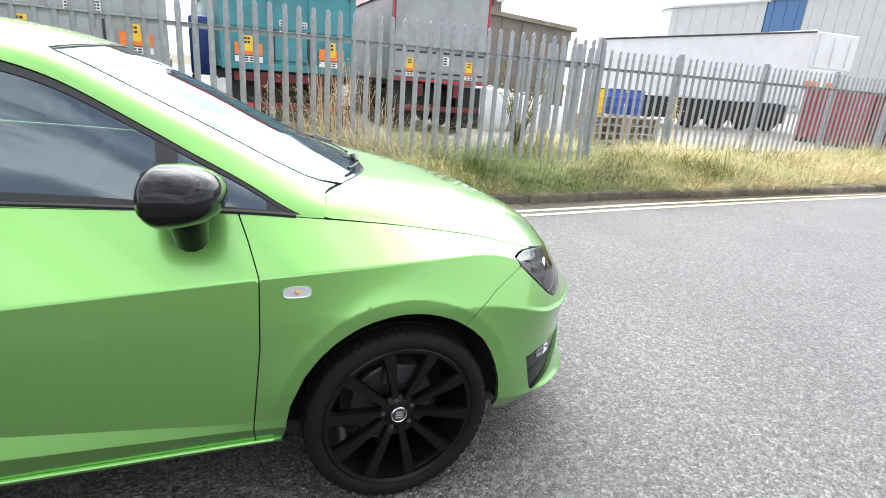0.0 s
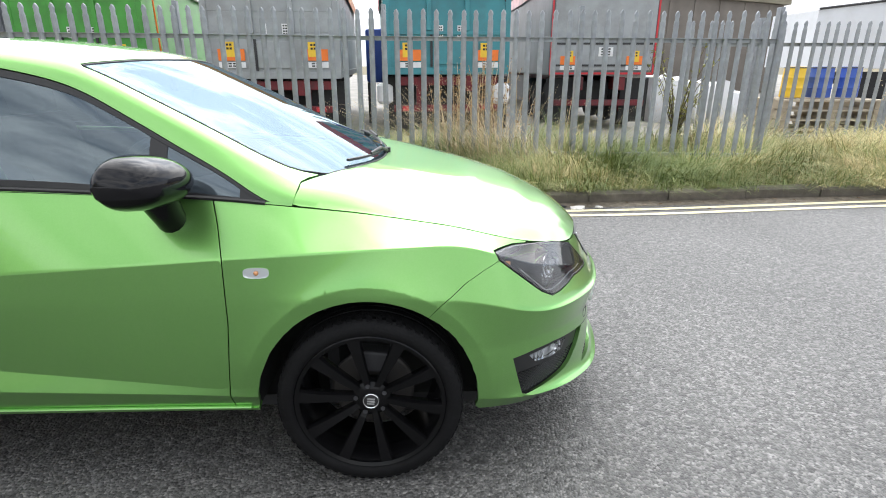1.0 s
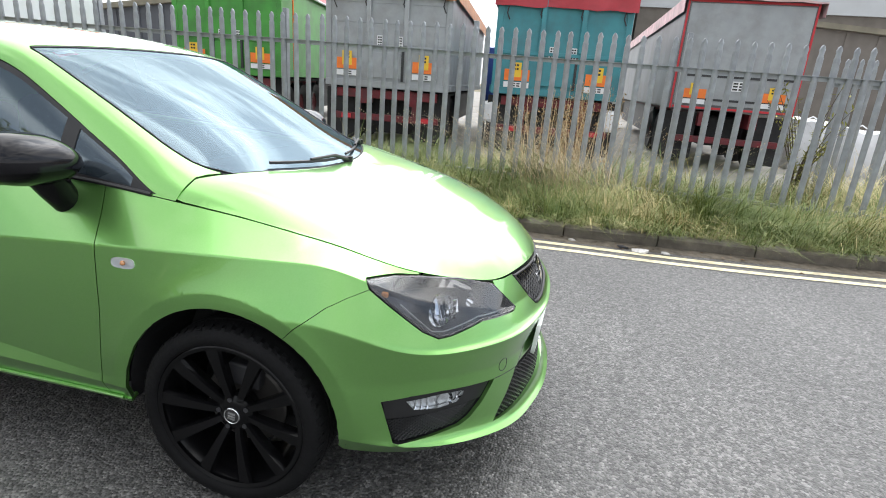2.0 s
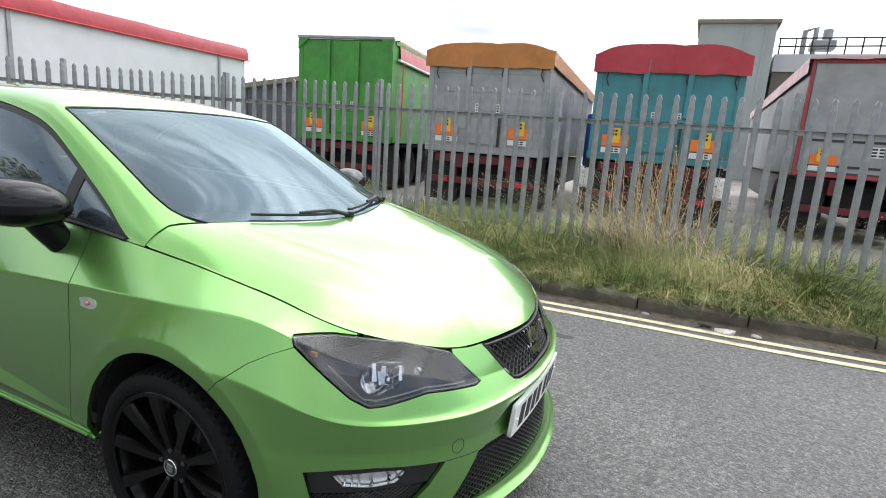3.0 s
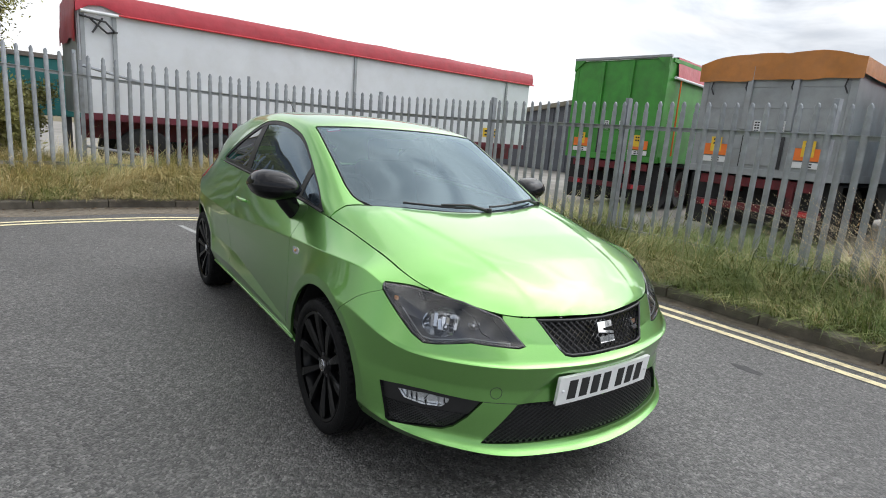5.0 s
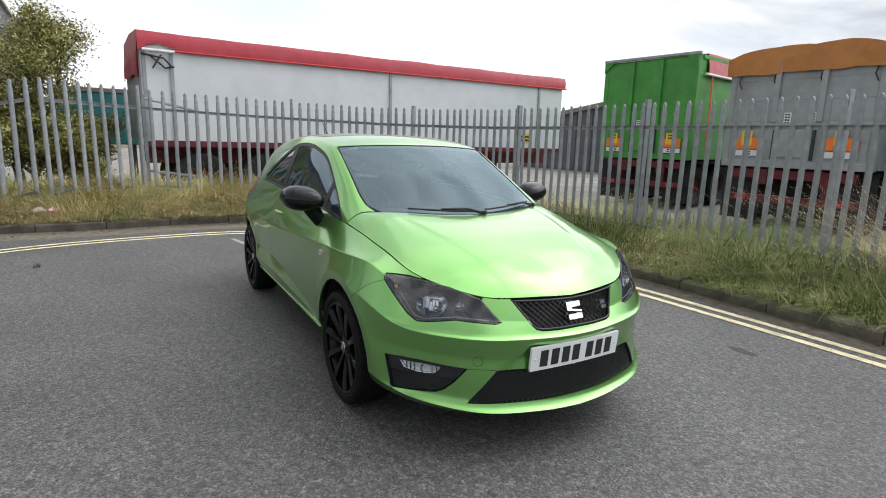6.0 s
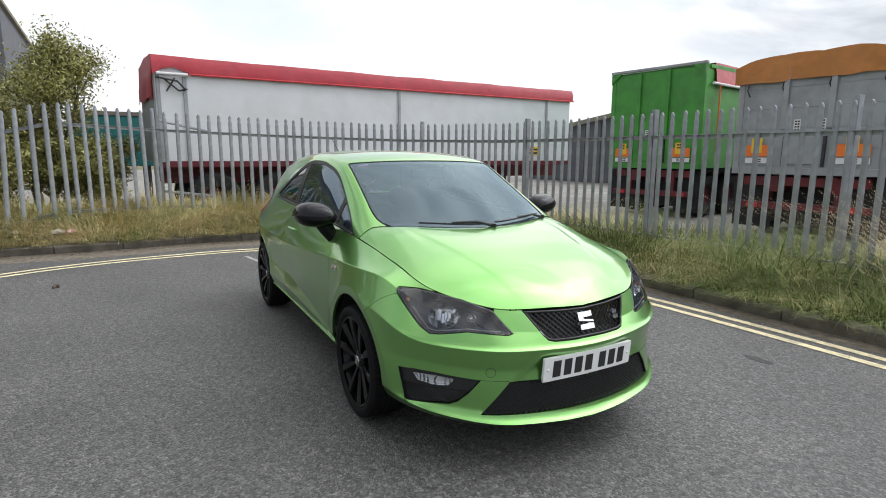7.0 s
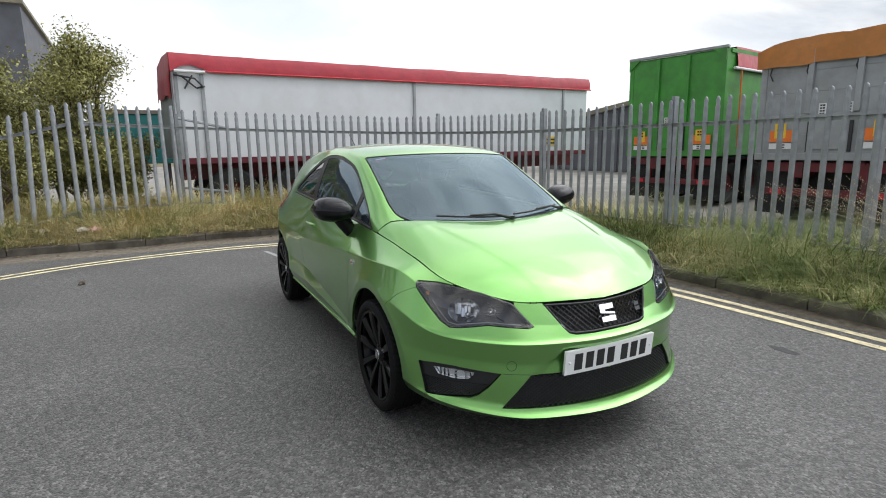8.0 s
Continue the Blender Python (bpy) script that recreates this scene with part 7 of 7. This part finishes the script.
    outer = [(-0.222, 1.985)] + corner + [(x, .955) for x in np.linspace(-0.36, -0.855, 24)] + [(-0.808 - 0.065 * abs(q / 0.93) ** 2.0, q) for q in np.linspace(0.93, -0.93, 25)] + [(x, -.955) for x in np.linspace(-0.855, -0.36, 24)] + [(x, -q) for x, q in corner[::-1]] + [(-0.222, -1.985)]
    outer += [(x, -1.995) for x in np.linspace(-0.26, -2.93, 60)] + [(-3.0, -1.6), (-3.02, -1.0), (-3.03, 0), (-3.02, 1.0), (-3.0, 1.6)] + [(x, 1.995) for x in np.linspace(-2.93, -0.26, 60)]
    backlight = [(-2.86, -.80), (-2.98, -.86), (-3.0, 0), (-2.98, .86), (-2.86, .80), (-2.855, 0)]
    shell = panel("roof_shell", cabin, outer, M_PAINT, car, 0.024, 0.5, holes=[[(x, q) for x, q in DLO], [(x, -q) for x, q in DLO], backlight], label="lime green roof and pillars", skirt=0.030)
    panel("backlight", cabin, backlight, M_TINT, car, 0.05, 0.5, off=-0.004, skirt=0)
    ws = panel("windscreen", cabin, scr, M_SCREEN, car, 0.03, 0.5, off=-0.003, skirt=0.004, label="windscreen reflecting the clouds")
    ring = on_line(cabin, [p for p in scr], -0.002, 0.03, 0.5, True)
    part("screen_seal", tube(bmesh.new(), ring, 0.0026, 6, False), M_TRIM, ws)
    panel("black_border", cabin, inset(scr, 0.004, 0.5), M_TRIM, ws, 0.04, 0.5, holes=[inset(scr, 0.022, 0.5)], off=-0.009, skirt=0)
    panel("sticker", cabin, [(-0.835, -.85), (-0.835, -.71), (-0.80, -.71), (-0.80, -.85)], M_REDPAINT, ws, 0.02, 0.5, off=-0.010, skirt=0, label="small red and white windscreen sticker")
    panel("sticker_panel", cabin, [(-0.829, -.84), (-0.829, -.72), (-0.812, -.72), (-0.812, -.84)], M_LABEL, ws, 0.02, 0.5, off=-0.0085, skirt=0)
    # --- cowl under the screen's foot, and wipers
    v, f = [], []
    ys = np.linspace(-0.66, 0.66, 45)
    for y in ys:
        v += [(base_x(y) + 0.02, y, bonnet_s(base_x(y), y)[2] - 0.022), (base_x(y) - 0.07, y, bonnet_s(base_x(y), y)[2] - 0.012)]
    mesh_part("cowl", v, [(2 * i, 2 * i + 2, 2 * i + 3, 2 * i + 1) for i in range(len(ys) - 1)], M_TRIM, car)

    def wiper(y0, q0, q1, lean):
        p0 = np.array((base_x(y0) - 0.005, y0, bonnet_s(base_x(y0), y0)[2] + 0.006))
        blade = [cabin(base_x(cabin(-.05, q)[1]) - 0.035 - lean * (q - q0), q) + 0.012 * surf_normal(cabin, -0.1, q) for q in np.linspace(q0, q1, 14)]
        w = part("wiper", tube(bmesh.new(), blade, 0.0055, 6), M_TRIM, car, "black wiper blade")
        mid = blade[6]
        part("wiper_arm", tube(bmesh.new(), [p0, p0 * 0.6 + mid * 0.4 + np.array((0, 0, .02)), mid + np.array((0, 0, .008))], [0.010, 0.007, 0.005], 8), M_TRIM, w)
        part("wiper_pivot", tube(bmesh.new(), [p0 - (0, 0, .01), p0 + (0, 0, .014)], 0.016, 10), M_TRIM, w)

    wiper(0.04, -0.62, -0.02, -0.02)
    wiper(0.50, 0.10, 0.74, 0.02)
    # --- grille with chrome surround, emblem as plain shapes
    gri = panel("grille", sweep, GRILLE, M_BLACK, car, 0.03, off=-0.035, skirt=0, label="black honeycomb grille with a chrome surround")
    loop = dense(GRILLE, 0.012, 1.0)
    v = []
    for a, b in loop:
        nn, p = surf_normal(sweep, a, b), sweep(a, b)
        v += [tuple(p - nn * 0.003), tuple(p - nn * 0.04)]
    m = len(loop)
    mesh_part("grille_wall", v, [(2 * i, 2 * ((i + 1) % m), 2 * ((i + 1) % m) + 1, 2 * i + 1) for i in range(m)], M_TRIM, gri)
    lattice("grille_mesh", GRILLE, gri, M_GLOSS, 0.030, -0.010, 0.0030, 0.80)
    part("grille_surround", tube(bmesh.new(), on_line(sweep, [(.262, .618), (.247, .600), (.229, .586), (.20, .579), (.1, .576), (-.1, .576), (-.20, .579), (-.229, .586), (-.247, .600), (-.262, .618)], 0.0), 0.0030, 8), M_CHROME, gri, "chrome grille surround")
    part("grille_edge", tube(bmesh.new(), on_line(sweep, [tuple(p) for p in inset(GRILLE, 0.006)], -0.002, closed=True), 0.0055, 8, False), M_TRIM, gri)
    emb = [(-.044, .676), (.040, .676), (.040, .654), (-.016, .652), (-.016, .645), (.044, .636), (.044, .628), (-.044, .640)], [(.044, .622), (.044, .600), (-.040, .600), (-.040, .622), (.010, .624), (.010, .626)]
    for bp in emb:
        panel("emblem", sweep, bp, M_CHROME, gri, 0.01, off=0.004, skirt=0.012, label="chrome front emblem")
    for z0, z1 in ((.640, .655), (.618, .634)):
        panel("small_emblem", sweep, [(.198, z0), (.196, z1), (.236, z1), (.232, z0)], M_CHROME, gri, 0.01, off=0.001, skirt=0.008)
    # --- lower intake
    itk = panel("lower_intake", sweep, INTAKE, M_BLACK, car, 0.03, off=-0.05, skirt=0, label="black lower intake with fine mesh")
    loop = dense(INTAKE, 0.012, 1.0)
    v = []
    for a, b in loop:
        nn, p = surf_normal(sweep, a, b), sweep(a, b)
        v += [tuple(p - nn * 0.003), tuple(p - nn * 0.055)]
    m = len(loop)
    mesh_part("intake_wall", v, [(2 * i, 2 * ((i + 1) % m), 2 * ((i + 1) % m) + 1, 2 * i + 1) for i in range(m)], M_TRIM, itk)
    lattice("intake_mesh", INTAKE, itk, M_TRIM, 0.026, -0.016, 0.0028, 0.62)
    # --- number plate with plain bars for its characters
    pl = [(-.262, .399), (-.262, .510), (.262, .510), (.262, .399)]
    mid = sweep(0, .4545)
    tilt = (sweep(0, .505) - sweep(0, .404))[0] / 0.101

    def plate_at(y, z):
        return np.array((mid[0] + tilt * (z - .4545) - 0.16 * y * y, y, z))

    plate = panel("number_plate", plate_at, pl, M_PLATE, car, 0.03, off=0.019, skirt=0.014, label="white number plate with black characters as bars")
    x = -.214
    for k, w in enumerate((.05, .05, .05, .05, .05, .05, .05)):
        if k == 4:
            x += .022
        panel("character_bar", plate_at, [(x, .416), (x, .494), (x + .042, .494), (x + .042, .416)], M_INK, plate, 0.02, off=0.0202, skirt=0.001)
        x += .0605
    for u in (-.24, .24):
        p, nn = plate_at(u, .455), surf_normal(plate_at, u, .455)
        bm = bmesh.new()
        bmesh.ops.create_uvsphere(bm, u_segments=10, v_segments=6, radius=0.006)
        part("screw_cap", bm, M_LABEL, plate).location = p + nn * 0.020
    # --- towing-eye cover
    ring = [(-.502 + .022 * math.cos(t), .452 + .022 * math.sin(t)) for t in np.linspace(0, 2 * math.pi, 28, endpoint=False)]
    part("towing_cover", tube(bmesh.new(), on_line(sweep, ring, 0.0, closed=True), 0.0012, 5, False), M_DARK, bumper)
    for s in (-1, 1):
        part("bumper_seam", tube(bmesh.new(), on_line(sweep, mir([(.545, .4165), (.48, .414), (.417, .410)], s), -0.0006), 0.0016, 5), M_DARK, bumper)
    # --- tail
    pl = [(U_REAR + GAP, .34)] + [(U_REAR + GAP, zt(U_REAR))] + top_line(U_REAR + .02, U_END - .002, 14, 0.0) + low_line(U_END - .002, U_REAR + .02, 14, 0.0)
    panel("tailgate", sweep, pl, M_PAINT, car, 0.04)
    panel("tailgate", sweep, mir(pl, -1), M_PAINT, car, 0.04)
    # --- dark lining behind the gaps, floor pan
    def liner(u0, u1, z0, z1):
        for s in (-1, 1):
            v, f = [], []
            us = np.linspace(u0, u1, 40)
            for u in us:
                a, b = u_range(u)
                lo, hi = (z0 if z0 else a + 0.02), min(z1, b - 0.004)
                for z in np.linspace(lo, hi, 8):
                    nn = surf_normal(sweep, s * u, z)
                    v.append(tuple(sweep(s * u, z) - nn * 0.02))
            f = [(i * 8 + k, (i + 1) * 8 + k, (i + 1) * 8 + k + 1, i * 8 + k + 1) for i in range(39) for k in range(7)]
            mesh_part("inner_panel", v, f, M_BLACK, car)
    liner(uof(-0.375), uof(-2.08), 0, 2)
    liner(uof(0.20), uof(-0.38), 0.672, 2)
    part("floor_pan", boxed(-2.95, 0.55, -0.66, 0.66, 0.19, 0.23), M_BLACK, car)
    part("bulkhead", boxed(-0.16, -0.12, -0.66, 0.66, 0.23, 0.88), M_BLACK, car)
    # --- aerial
    part("aerial", tube(bmesh.new(), [(-2.62, 0.0, 1.33), (-2.78, 0.0, 1.45), (-2.95, 0.0, 1.56)], [0.008, 0.004, 0.002], 8), M_TRIM, car, "thin black roof aerial")
    build_cabin_inside(car)
    return car


def clip_x(P, x0, x1):
    """A closed line cut to the band between two x."""
    P = [tuple(p) for p in P]
    for lim, sgn in ((x0, 1), (x1, -1)):
        out = []
        for a, b in zip(P, P[1:] + P[:1]):
            ia, ib = (a[0] - lim) * sgn >= 0, (b[0] - lim) * sgn >= 0
            if ia:
                out.append(a)
            if ia != ib:
                t = (lim - a[0]) / (b[0] - a[0])
                out.append((lim, a[1] + (b[1] - a[1]) * t))
        P = out
    return P


def build_cabin_inside(car):
    bm = bmesh.new()
    rows = []
    for y in np.linspace(-0.68, 0.68, 17):
        hood = 0.035 * math.exp(-((y + 0.36) / 0.17) ** 2)
        rows.append([bm.verts.new(p) for p in ((-0.16, y, 0.915), (-0.34, y, 0.935), (-0.55, y, 0.93 + hood), (-0.68, y, 0.90 + hood), (-0.72, y, 0.80), (-0.66, y, 0.55))])
    for a, b in zip(rows, rows[1:]):
        for i in range(5):
            bm.faces.new((a[i], a[i + 1], b[i + 1], b[i]))
    part("dashboard", bm, M_DASH, car, smooth=True)
    bm = bmesh.new()
    ring = [(-0.86 + 0.16 * math.sin(t) * 0.38, -0.36 + 0.185 * math.cos(t), 0.90 + 0.185 * math.sin(t) * 0.92) for t in np.linspace(0, 2 * math.pi, 29)]
    tube(bm, ring, 0.016, 8, False)
    tube(bm, [(-0.70, -0.36, 0.85), (-0.86, -0.36, 0.90)], 0.05, 10)
    tube(bm, [(-0.86, -0.54, 0.90), (-0.86, -0.18, 0.90)], 0.018, 8)
    part("steering_wheel", bm, M_DASH, car, smooth=True)
    for y in (-0.36, 0.36):
        bm = bmesh.new()
        box(bm, -1.55, -1.02, y - 0.25, y + 0.25, 0.42, 0.58, bevel=0.05)
        part("front_seat", bm, M_SEAT, car, "dark cloth seat", smooth=True)
        bm = bmesh.new()
        box(bm, -0.07, 0.07, -0.25, 0.25, 0, 0.62, bevel=0.05)
        o = part("seat_back", bm, M_SEAT, car, smooth=True)
        o.matrix_local = Matrix.Translation((-1.52, y, 0.52)) @ Matrix.Rotation(-0.32, 4, "Y")
        bm = bmesh.new()
        box(bm, -0.05, 0.05, -0.13, 0.13, 0, 0.18, bevel=0.04)
        o = part("headrest", bm, M_SEAT, car, smooth=True)
        o.matrix_local = Matrix.Translation((-1.72, y, 1.10)) @ Matrix.Rotation(-0.2, 4, "Y")
    part("rear_seat", boxed(-2.45, -2.3, -0.6, 0.6, 0.5, 1.02, bevel=0.05), M_SEAT, car, smooth=True)
    part("parcel_shelf", boxed(-2.95, -2.42, -0.6, 0.6, 0.93, 0.95), M_DASH, car)
    part("rear_view_mirror", boxed(-0.80, -0.77, -0.12, 0.12, 1.235, 1.295, bevel=0.012), M_DASH, car)


build_car()
